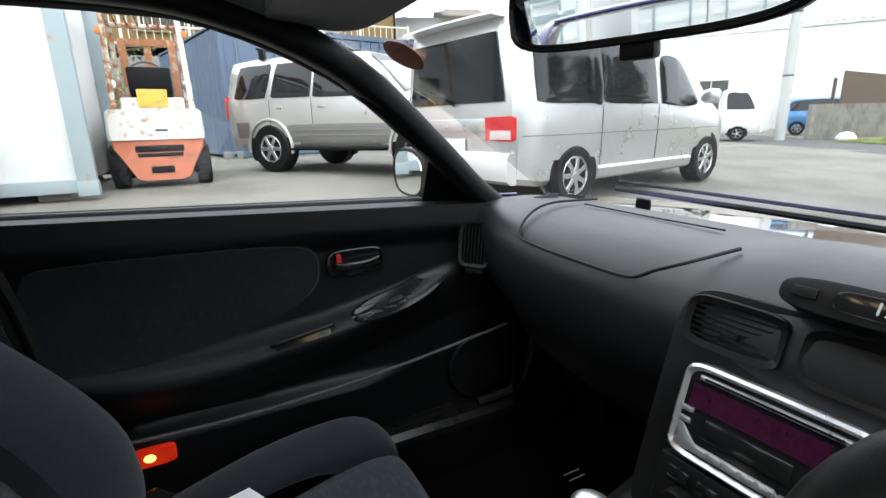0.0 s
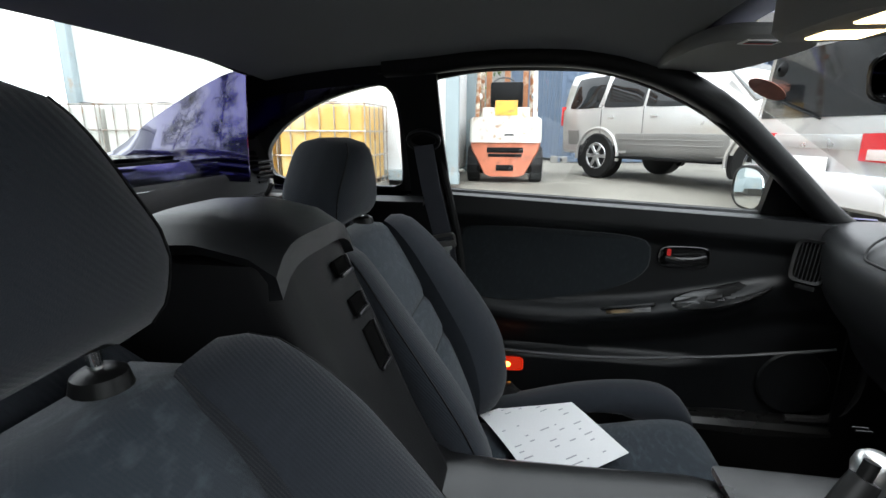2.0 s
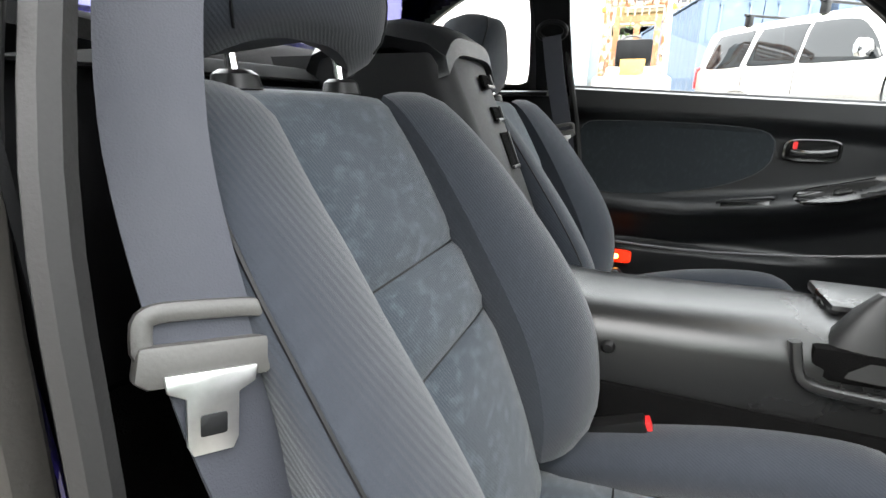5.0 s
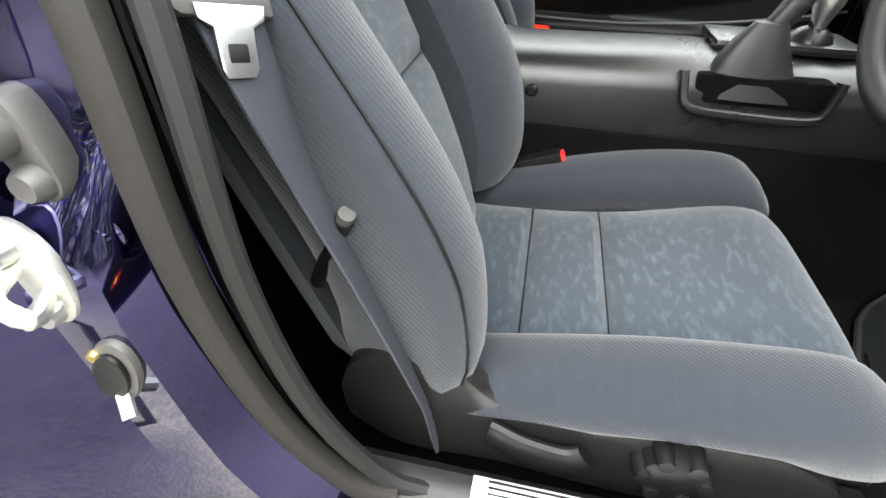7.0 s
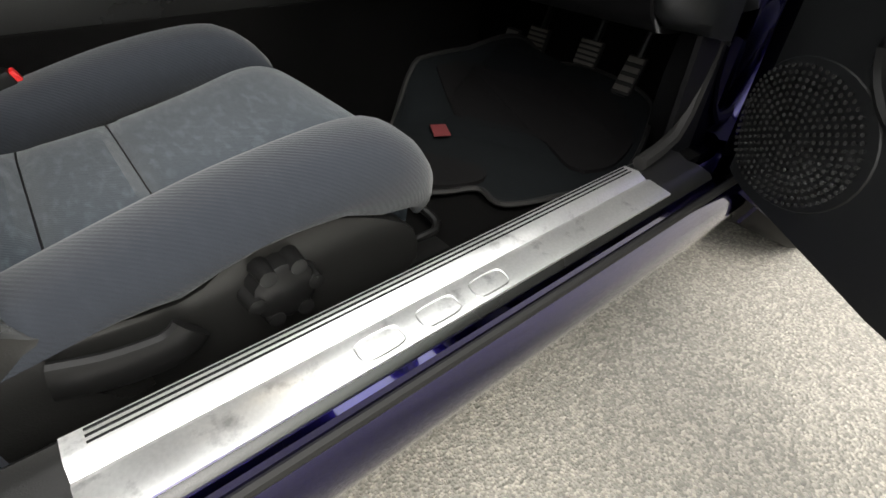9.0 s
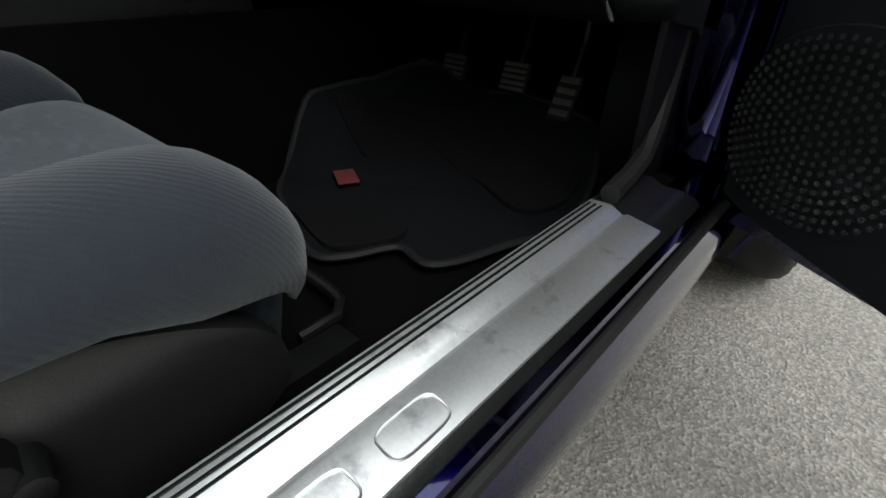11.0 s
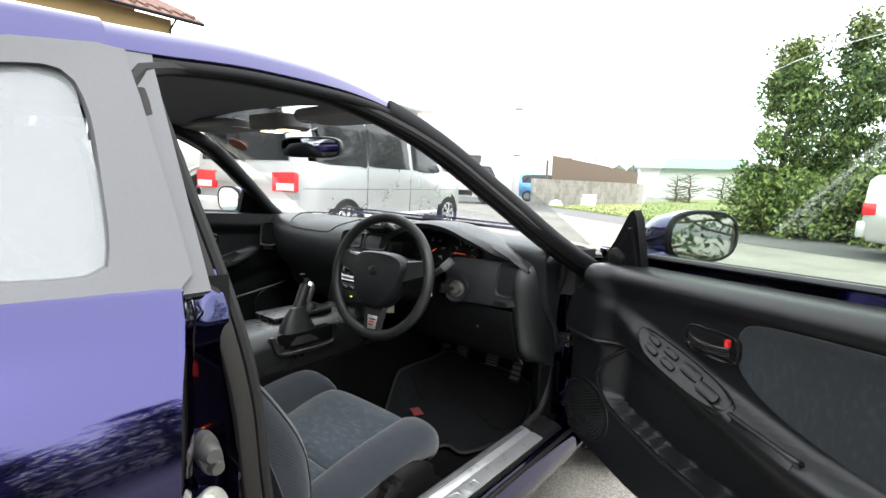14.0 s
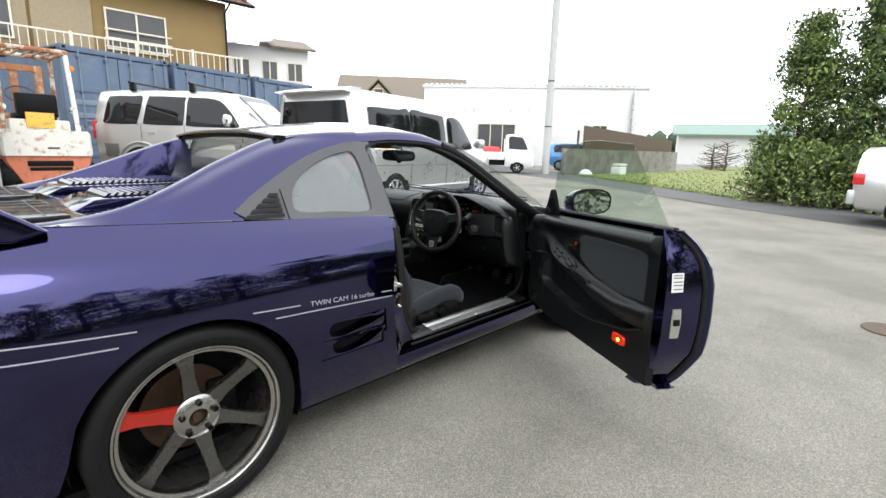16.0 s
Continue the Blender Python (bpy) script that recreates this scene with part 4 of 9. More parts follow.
# passenger airbag lid line
lidline = [(1.93, 0.50, 0.853), (1.80, 0.49, 0.858), (1.735, 0.475, 0.842), (1.700, 0.455, 0.812), (1.692, 0.40, 0.806), (1.688, 0.25, 0.806), (1.682, 0.17, 0.812), (1.682, 0.135, 0.83), (1.70, 0.105, 0.845), (1.76, 0.075, 0.862)]
part("airbag_lid_seam", tube(catmull(lidline, 40), 0.0025, 6), BLACK_TRIM, dash)
part("airbag_lid_seam", tube([(1.86, 0.46, 0.8545), (1.86, 0.30, 0.8545), (1.855, 0.16, 0.8575)], 0.0015, 6), BLACK_TRIM, dash)
# round-cornered demister grilles at the ends of the dash top
for s in (-1, 1):
    grille = part("demister_grille", moved(prism([(a, b) for a, b in squarish(0.075, 0.035, 20, 4)], 0.0, 0.006, "z", 0.002), pose(1.90, s * 0.635, 0.838, 0, 0, 18 * s)), BLACK_TRIM, dash)
    for i in range(6):
        part("grille_slat", moved(box(-0.03 + i * 0.012, -0.026 + i * 0.012, -0.013, 0.013, 0.005, 0.008), pose(1.90, s * 0.635, 0.838, 0, 0, 18 * s)), PLASTIC, grille)


def vent(name, m, w, h, slats, parent, upright=False):
    """An air vent: a rounded frame, a dark well and blades. Local x is across, y up, z towards the cabin."""
    ring = squarish(w, h, 28, 5)
    inner = [(a * (w - 0.016) / w, b * (h - 0.016) / h) for a, b in ring]
    bm = loft([[(a, b, -0.01) for a, b in ring], [(a, b, 0.004) for a, b in ring], [(a * 0.97, b * 0.97, 0.008) for a, b in ring], [(a, b, 0.005) for a, b in inner], [(a, b, -0.02) for a, b in inner]])
    fr = part(name, moved(bm, m), PLASTIC, parent)
    for i in range(slats):
        t = (i + 0.5) / slats - 0.5
        if upright:
            bm = box(t * (w - 0.02) - 0.0012, t * (w - 0.02) + 0.0012, -h / 2 + 0.008, h / 2 - 0.008, -0.012, 0.003)
        else:
            bm = box(-w / 2 + 0.008, w / 2 - 0.008, t * (h - 0.02) - 0.0012, t * (h - 0.02) + 0.0012, -0.012, 0.003)
        part("vent_blade", moved(bm, m), BLACK_TRIM, fr)
    return fr


def facing(x, y, z, tilt=0, yaw=0):
    """A pose whose z axis looks back into the cabin: x runs to the car's right."""
    return Matrix.Translation((x, y, z)) @ Euler((0, 0, radians(yaw))).to_matrix().to_4x4() @ Matrix(((0, 0, -1, 0), (-1, 0, 0, 0), (0, 1, 0, 0), (0, 0, 0, 1))) @ Euler((radians(-tilt), 0, 0)).to_matrix().to_4x4()


vent("side_vent", facing(1.712, 0.640, 0.752, 12, 38), 0.078, 0.105, 7, dash, True)
part("vent_wheel", moved(box(-0.022, 0.022, -0.006, 0.006, 0, 0.008, 0.003), facing(1.710, 0.640, 0.690, 12, 38)), PLASTIC, dash)
# centre stack
STACK = facing(1.655, -0.047, 0.75, 16, 4)
stack = part("centre_fascia", moved(merge(prism(squarish(0.255, 0.30, 36, 7), -0.06, -0.004, "z", 0.006)), STACK @ Matrix.Translation((0, -0.06, 0))), PLASTIC, dash)
for s in (-1, 1):
    v = vent("centre_vent", STACK @ Matrix.Translation((s * 0.058, 0.052, 0.0)), 0.106, 0.058, 6, stack)
    part("vent_knob", moved(box(-0.008, 0.008, -0.004, 0.004, 0, 0.008, 0.002), STACK @ Matrix.Translation((s * 0.058, 0.045, 0.0))), PLASTIC, v)
# clock in its own hooded pod
CLOCK = facing(1.662, -0.098, 0.862, 28, 4)
pod = part("clock_pod", moved(prism(squarish(0.135, 0.034, 30, 3.2), -0.05, 0.006, "z", 0.005), CLOCK), PLASTIC, dash)
part("clock_window", moved(prism(squarish(0.082, 0.020, 20, 5), 0.004, 0.0075, "z", 0.001), CLOCK @ Matrix.Translation((0.018, 0, 0))), GLOSS, pod)
part("clock_button", moved(box(-0.010, 0.010, -0.005, 0.005, 0.004, 0.009, 0.002), CLOCK @ Matrix.Translation((-0.045, 0, 0))), PLASTIC, pod)
DIGIT = mat("clock_digits", (0.35, 0.38, 0.36), 0.5, var=0.02)
lettering("12:33", 0.016, CLOCK @ Matrix.Translation((0.022, 0, 0.008)), DIGIT, pod, "clock_digits", "pale clock digits")
# two-high stereo
SMOKE = mat("stereo_window", (0.035, 0.006, 0.02), 0.12, var=0.5, scale=40)
RADIO = STACK @ Matrix.Translation((0.0, -0.045, 0.004))
radio = part("stereo_frame", moved(loft([[(a, b, -0.02) for a, b in squarish(0.182, 0.106, 24, 9)], [(a, b, 0.006) for a, b in squarish(0.182, 0.106, 24, 9)], [(a, b, 0.009) for a, b in squarish(0.176, 0.100, 24, 9)], [(a, b, 0.004) for a, b in squarish(0.166, 0.090, 24, 9)]]), RADIO), SILVER_PLASTIC, stack, "silver stereo surround")
part("stereo_face", moved(box(-0.083, 0.083, -0.045, 0.045, -0.002, 0.005), RADIO), GLOSS, radio)
part("display", moved(box(-0.078, 0.052, 0.004, 0.030, 0.004, 0.0062), RADIO), SMOKE, radio)
part("disc_slot", moved(box(-0.072, 0.072, 0.0355, 0.0415, 0.004, 0.009, 0.002), RADIO), SILVER_PLASTIC, radio)
part("disc_slot", moved(box(-0.066, 0.060, 0.037, 0.0395, 0.0088, 0.0094), RADIO), GLOSS, radio)
part("cassette_door", moved(box(-0.055, 0.03, -0.024, -0.002, 0.004, 0.0075, 0.002), RADIO), GLOSS, radio)
for i in range(7):
    part("stereo_button", moved(box(-0.058 + i * 0.0165, -0.045 + i * 0.0165, -0.0415, -0.0345, 0.004, 0.0085, 0.0015), RADIO), SILVER_PLASTIC, radio)
part("stereo_wedge", moved(prism([(-0.083, -0.043), (-0.083, -0.012), (-0.074, -0.02), (-0.06, -0.033), (0.02, -0.033), (0.03, -0.043)], 0.004, 0.007, "z", 0.001), RADIO), SILVER_PLASTIC, radio)
part("stereo_knob", moved(lathe([(0.0, 0.016), (0.009, 0.016), (0.011, 0.012), (0.011, 0.0)], 20, "z"), RADIO @ Matrix.Translation((0.068, -0.036, 0.005))), SILVER_PLASTIC, radio)
for x, y in ((-0.076, 0.0), (-0.076, -0.012), (0.07, 0.01), (0.07, 0.0), (0.07, -0.012)):
    part("stereo_button", moved(box(x - 0.006, x + 0.006, y - 0.003, y + 0.003, 0.004, 0.008, 0.001), RADIO), SILVER_PLASTIC if x < 0 else PLASTIC, radio)
# heater controls under the stereo
HEAT = STACK @ Matrix.Translation((0.0, -0.135, 0.0))
heat = part("heater_panel", moved(box(-0.095, 0.095, -0.032, 0.032, -0.01, 0.006, 0.004), HEAT), PLASTIC, stack)
for i in range(5):
    part("heater_button", moved(box(-0.08 + i * 0.033, -0.056 + i * 0.033, 0.008, 0.022, 0.005, 0.010, 0.002), HEAT), GLOSS, heat)
for i in (-1, 1):
    part("heater_knob", moved(lathe([(0.0, 0.018), (0.012, 0.018), (0.014, 0.014), (0.016, 0.0)], 20, "z"), HEAT @ Matrix.Translation((i * 0.06, -0.012, 0.005))), PLASTIC, heat)
part("indicator_lamp", moved(box(-0.004, 0.004, -0.014, -0.010, 0.006, 0.0085), HEAT), mat("lit_green", (0.3, 0.6, 0.05), 0.4, emit=(0.5, 0.9, 0.1), power=1.0), heat)

# instrument hood and cluster
rows = []
BROW = catmull([(0.0, 0.835), (0.1, 0.862), (0.28, 0.890), (0.5, 0.888), (0.7, 0.860), (0.86, 0.826), (1.0, 0.785)], 80)
for t in np.linspace(0, 1, 41):
    y = -0.185 - 0.475 * t
    zt = ramp(t, BROW[:, 0], BROW[:, 1])
    o = 0.10 * smooth((t - 0.66) / 0.34)
    rows.append([(1.88, y, zt - 0.035), (1.80 + o * 0.4, y, zt - 0.008), (1.70 + o, y, zt), (1.645 + o, y, zt - 0.001), (1.632 + o, y, zt - 0.010), (1.64 + o, y, zt - 0.022), (1.72 + o, y, zt - 0.030), (1.755 + o, y, zt - 0.035)])
rows = np.array(rows)
part("instrument_hood", sheet([catmull(r, 18) for r in rows], 0.006), DASH, dash)
CLUSTER = facing(1.800, -0.322, 0.785, 14, 0)
cluster = part("instrument_face", moved(box(-0.165, 0.165, -0.065, 0.06, -0.01, 0.0, 0.004), CLUSTER), DIAL_FACE, dash)
for s, h in ((-1, 0.0), (1, 0.0)):
    part("cluster_cheek", moved(box(s * 0.165 - 0.004, s * 0.165 + 0.004, -0.075, 0.065, -0.005, 0.075, 0.003), CLUSTER), BLACK_TRIM, cluster)
part("cluster_floor", moved(box(-0.165, 0.165, -0.072, -0.066, -0.005, 0.085, 0.002), CLUSTER), BLACK_TRIM, cluster)
DIAL = mat("dial_print", (0.5, 0.5, 0.47), 0.6, var=0.05)
NEEDLE = mat("dial_needle", (0.75, 0.10, 0.04), 0.5, var=0.05, emit=(1.0, 0.12, 0.03), power=0.25)
for cx, r, names in ((-0.062, 0.05, ("0", "20", "60", "100", "140", "180")), (0.062, 0.05, ("0", "1", "2", "3", "4", "5", "6", "7", "8"))):
    C = CLUSTER @ Matrix.Translation((cx, -0.004, 0.001))
    gauge = part("gauge_ring", moved(loft([[(r * k * math.cos(a), r * k * math.sin(a), h) for a in np.linspace(0, 2 * math.pi, 33)[:-1]] for k, h in ((1.0, 0.0), (1.0, 0.003), (0.97, 0.003), (0.97, 0.0))], caps=False), C), PLASTIC, cluster)
    for i, txt in enumerate(names):
        a = radians(215 - 250 * i / (len(names) - 1))
        lettering(txt, 0.011, C @ Matrix.Translation((r * 0.70 * math.cos(a), r * 0.70 * math.sin(a), 0.001)), DIAL, gauge, "dial_numeral")
        bm = box(r * 0.84, r * 0.95, -0.0009, 0.0009, 0.0005, 0.0012)
        part("dial_mark", moved(bm, C @ Matrix.Rotation(a, 4, "Z")), NEEDLE if (len(names) == 9 and i >= 7) else DIAL, gauge)
    part("needle", moved(box(-0.008, r * 0.8, -0.0012, 0.0012, 0.002, 0.003), C @ Matrix.Rotation(radians(180 if cx > 0 else 215), 4, "Z")), NEEDLE, gauge)
for cx in (-0.135, 0.135):
    C = CLUSTER @ Matrix.Translation((cx, -0.012, 0.001))
    part("small_gauge", moved(loft([[(0.02 * k * math.cos(a), 0.02 * k * math.sin(a), h) for a in np.linspace(0, 2 * math.pi, 21)[:-1]] for k, h in ((1.0, 0.0), (1.0, 0.003), (0.95, 0.003), (0.95, 0.0))], caps=False), C), PLASTIC, cluster)
# fascia beside the wheel, with vent, ignition lock and lower panel
FAS = facing(1.706, -0.5225, 0.724, 8, 12)
fascia = part("fascia_plate", moved(prism(squarish(0.245, 0.134, 30, 6), -0.05, -0.002, "z", 0.006), FAS), DASH, dash)
vent("side_vent", FAS @ Matrix.Translation((0.080, 0.012, 0.0)) @ Matrix.Rotation(radians(-5), 4, "Z"), 0.066, 0.100, 8, fascia, True)
part("vent_wheel", moved(box(-0.02, 0.02, -0.006, 0.006, -0.002, 0.006, 0.003), FAS @ Matrix.Translation((0.066, -0.052, 0.0))), PLASTIC, fascia)
lock = part("ignition_ring", moved(lathe([(0.042, -0.01), (0.042, 0.004), (0.038, 0.010), (0.03, 0.008), (0.027, 0.002), (0.027, -0.01)], 36, "z"), FAS @ Matrix.Translation((-0.0785, -0.030, 0.0))), DASH, fascia)
part("ignition_barrel", moved(lathe([(0.0, 0.012), (0.014, 0.012), (0.016, 0.008), (0.018, 0.004), (0.026, 0.002), (0.026, -0.01)], 28, "z"), FAS @ Matrix.Translation((-0.0785, -0.030, 0.0))), BUFFER, lock)
part("ignition_key", moved(merge(box(-0.0015, 0.0015, -0.004, 0.004, 0.0, 0.03), prism(squarish(0.012, 0.03, 16, 3), 0.022, 0.05, "z", 0.003)), FAS @ Matrix.Translation((-0.0835, -0.030, 0.012)) @ pose(0, 0, 0, 0, -25, 0)), PLASTIC, lock)
rows = []
for y in np.linspace(-0.20, -0.622, 12):
    rows.append([(1.735, y, 0.645), (1.728, y, 0.63), (1.742, y, 0.58), (1.762, y, 0.53), (1.80, y, 0.482), (1.90, y, 0.470)])
knee = part("knee_panel", sheet([catmull(r, 12) for r in rows], 0.008), BLACK_TRIM, dash)
for y, z in ((-0.495, 0.594), (-0.495, 0.578), (-0.452, 0.588)):
    part("panel_switch", moved(box(-0.005, 0.005, -0.004, 0.004, 0, 0.004, 0.001), facing(1.738, y, z, -12)), GREY_TRIM if y < -0.46 else BUFFER, knee)
part("panel_seam", tube(catmull([(1.733, -0.602, 0.632), (1.742, -0.606, 0.575), (1.764, -0.614, 0.52), (1.80, -0.624, 0.474)], 14), 0.0025, 6), GREY_TRIM, knee)
part("dash_end", sheet([catmull([(1.76 + dx, -0.606, z), (1.733 + dx, -0.622, z), (1.742 + dx, -0.652, z), (1.785 + dx * 0.7, -0.680, z - 0.004), (1.87, -0.692, z - 0.008)], 16) for z, dx in ((0.468, 0.13), (0.476, 0.085), (0.495, 0.052), (0.53, 0.030), (0.58, 0.012), (0.63, -0.002), (0.68, -0.010), (0.73, -0.016), (0.765, -0.010), (0.79, 0.008), (0.806, 0.034), (0.814, 0.07))], 0.006), DASH, dash)

# ---- steering wheel and column ----
WHEEL = facing(1.485, -0.322, 0.7405, 12.3, 6.5)
R = 0.1685
rim = part("steering_wheel", moved(sweep([(R * math.cos(a), R * math.sin(a), 0) for a in np.linspace(0, 2 * math.pi, 49)[:-1]], circle(0.0148, 12), up=(0, 0, 1), closed_path=True), WHEEL), mat("leather_rim", (0.0085, 0.0085, 0.0085), 0.42, var=0.15, scale=40, bump=0.25, bscale=1200, spec=0.35), car, "black leather steering wheel")
LEATHER = rim.data.materials[0]
hub = [(-0.098, 0.040), (-0.066, 0.064), (0.0, 0.070), (0.066, 0.064), (0.098, 0.040), (0.088, -0.004), (0.066, -0.056), (0.036, -0.088), (0.0, -0.094), (-0.036, -0.088), (-0.066, -0.056), (-0.088, -0.004)]
hub = [tuple(p) for p in catmull(hub + [hub[0]], 41)[:-1]]
part("horn_pad", moved(loft([[(a * k, b * k, h) for a, b in hub] for k, h in ((0.96, -0.03), (1.0, -0.01), (0.98, 0.012), (0.9, 0.026), (0.6, 0.033), (0.15, 0.034))]), WHEEL), PANEL, rim)
part("badge", moved(lathe([(0.0, 0.037), (0.012, 0.036), (0.015, 0.033)], 20, "z"), WHEEL @ Matrix.Translation((0, 0.012, 0)) @ Matrix.Diagonal((1.3, 1, 1, 1))), PLASTIC, rim)
for ang, w in ((14, 0.058), (166, 0.058), (270, 0.072)):
    a = radians(ang)
    bm = loft([[(r, s * w * k / 2, h) for s, h in ((-1, -0.006), (-0.8, 0.006), (0.8, 0.006), (1, -0.006))] for r, k in ((0.05, 1.35), (0.085, 1.15), (0.125, 0.95), (0.165, 0.85))])
    part("spoke", moved(bm, WHEEL @ Matrix.Rotation(a, 4, "Z")), LEATHER, rim)
part("spoke_badge", moved(prism([(-0.020, 0.018), (0.016, 0.018), (0.014, -0.020), (-0.014, -0.020)], 0.005, 0.0080, "z", 0.002), WHEEL @ Matrix.Translation((0.004, -0.132, 0))), SILVER_PLASTIC, rim)
for k in range(3):
    part("badge_mark", moved(box(-0.010, 0.012 - 0.004 * k, -0.002, 0.002, 0.008, 0.0092), WHEEL @ Matrix.Translation((0.004, -0.124 - 0.008 * k, 0))), RED if k == 1 else BUFFER, rim)
column = part("steering_column", moved(loft([[(a, b, h) for a, b in squarish(w, g, 24, 4)] for w, g, h in ((0.09, 0.10, -0.03), (0.10, 0.12, -0.05), (0.105, 0.125, -0.12), (0.10, 0.11, -0.20), (0.07, 0.07, -0.32))]), WHEEL), PLASTIC, car)
stalk = catmull([(1.57, -0.375, 0.722), (1.590, -0.412, 0.738), (1.610, -0.442, 0.758), (1.620, -0.458, 0.774)], 10)
part("stalk", tube(stalk, 0.0095, 10), PLASTIC, column)
part("stalk_knob", tube([(1.614, -0.449, 0.764), (1.629, -0.470, 0.789)], 0.0125, 14), GREY_TRIM, column)
part("stalk", tube(catmull([(1.56, -0.29, 0.745), (1.575, -0.24, 0.755), (1.585, -0.19, 0.765)], 8), 0.0085, 10), GREY_TRIM, column)
LABEL = facing(1.612, -0.397, 0.685, 10, 42)
tag = part("warning_label", moved(box(-0.012, 0.012, -0.012, 0.012, 0, 0.0015), LABEL @ Matrix.Translation((0, 0, 0.002))), mat("worn_label", (0.30, 0.30, 0.29), 0.6, var=0.1), column)
for x in (-0.0055, 0.0055):
    for y in (-0.0054, 0.0054):
        part("label_mark", moved(box(x - 0.0043, x + 0.0043, y - 0.0042, y + 0.0042, 0.0015, 0.0022), LABEL @ Matrix.Translation((0, 0, 0.002))), PLASTIC, tag)
part("hanging_tag", moved(box(-0.014, 0.014, -0.045, 0.0, -0.001, 0.001), facing(1.612, -0.236, 0.635, 0, 40)), mat("card", (0.5, 0.46, 0.33), 0.8), column)

# ---- pedals, mats, debris ----
for x, y, z, w, h, tl in ((2.10, -0.430, 0.300, 0.045, 0.10, 30), (2.10, -0.322, 0.328, 0.060, 0.055, 20), (2.10, -0.172, 0.323, 0.060, 0.055, 20), (2.10, -0.075, 0.27, 0.045, 0.12, 25)):
    P = facing(x, y, z, tl, 0)
    pad = part("pedal", moved(box(-w / 2, w / 2, -h / 2, h / 2, -0.006, 0.004, 0.003), P), RUBBER, car)
    for i in range(5):
        yy = -h / 2 + h * (i + 0.5) / 5
        part("pedal_rib", moved(box(-w / 2 + 0.004, w / 2 - 0.004, yy - h * 0.055, yy + h * 0.055, 0.003, 0.007, 0.001), P), PEDAL, pad)
    if y < -0.15:
        part("pedal_arm", tube([(x + 0.01, y, z), (x + 0.05, y, z + 0.10), (x + 0.05, y, z + 0.25)], 0.008, 8), PLASTIC, pad)
edge = [(1.645, -0.20), (1.60, -0.30), (1.572, -0.39), (1.60, -0.425), (1.66, -0.455), (1.658, -0.515), (1.76, -0.56), (1.83, -0.59), (1.93, -0.58), (2.02, -0.545), (2.09, -0.50), (2.12, -0.40), (2.12, -0.28), (2.06, -0.18), (1.90, -0.145), (1.76, -0.138), (1.69, -0.15)]
edge = [tuple(p) for p in catmull(edge + [edge[0]], 121)[:-1]]


def mat_z(x, y):
    """The mat lies on the carpet and climbs the toe board and the tunnel."""
    return ramp(x, [1.5, 1.7, 1.90, 2.15], [0.193, 0.192, 0.205, 0.29]) + 0.12 * smooth((y + 0.23) / 0.10) * smooth((x - 1.68) / 0.09)


def mat_patch(ring, z0, z1):
    """A piece of carpet cut to an outline and laid over the floor."""
    c = np.array(ring).mean(0)
    ks = np.linspace(1.0, 0.02, 26)
    rows = [[(x, y, mat_z(x, y) + z0) for x, y in ring]]
    for k in ks:
        rows.append([(x, y, mat_z(x, y) + z1) for x, y in (c + (np.array(p) - c) * k for p in ring)])
    return loft(rows)


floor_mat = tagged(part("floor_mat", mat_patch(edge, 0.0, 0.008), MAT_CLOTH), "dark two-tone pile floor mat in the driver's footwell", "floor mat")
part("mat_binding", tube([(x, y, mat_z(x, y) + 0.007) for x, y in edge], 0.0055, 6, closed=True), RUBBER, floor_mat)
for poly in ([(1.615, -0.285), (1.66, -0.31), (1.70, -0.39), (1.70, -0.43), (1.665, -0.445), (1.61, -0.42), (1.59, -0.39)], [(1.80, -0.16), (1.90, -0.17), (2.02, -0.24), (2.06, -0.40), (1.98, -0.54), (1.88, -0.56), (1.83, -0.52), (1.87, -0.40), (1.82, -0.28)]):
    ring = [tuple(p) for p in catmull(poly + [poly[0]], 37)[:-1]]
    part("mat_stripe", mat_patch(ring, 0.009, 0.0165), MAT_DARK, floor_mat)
part("mat_badge", moved(box(-0.026, 0.026, -0.017, 0.017, 0, 0.004, 0.001), pose(1.738, -0.252, mat_z(1.738, -0.252) + 0.017, 0, 0, 62)), mat("red_tab", (0.10, 0.012, 0.014), 0.8, var=0.2, scale=60), floor_mat)
part("mat_clip", lathe([(0.0, 0.006), (0.004, 0.005), (0.006, 0.0)], 12, "z", centre=(1.635, -0.40, mat_z(1.635, -0.40) + 0.010)), GREY_TRIM, floor_mat)

# ---- console and the tower between the seats ----
rows = []
for x, w, zt in ((0.88, 0.112, 0.60), (0.95, 0.112, 0.562), (1.02, 0.112, 0.556), (1.15, 0.11, 0.560), (1.30, 0.108, 0.566), (1.34, 0.10, 0.566), (1.50, 0.10, 0.560), (1.60, 0.105, 0.575), (1.70, 0.11, 0.60)):
    rows.append([(x, y, z) for y, z in ((-w, 0.17), (-w, 0.40), (-w - 0.004, 0.445), (-w - 0.004, zt - 0.045), (-w + 0.006, zt - 0.02), (-w + 0.03, zt - 0.005), (-w * 0.4, zt), (w * 0.4, zt), (w - 0.03, zt - 0.005), (w - 0.006, zt - 0.02), (w + 0.004, zt - 0.045), (w + 0.004, 0.445), (w, 0.40), (w, 0.17))])
console = part("console", loft(rows), CONSOLE, car)
for s in (-1, 1):
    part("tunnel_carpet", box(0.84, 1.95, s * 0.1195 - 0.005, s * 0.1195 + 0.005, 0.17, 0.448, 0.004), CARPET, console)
part("console_screw", lathe([(0.0, -0.122), (0.006, -0.122), (0.009, -0.119), (0.011, -0.115), (0.011, -0.11)], 16, centre=(1.05, 0, 0.502)), PLASTIC, console)
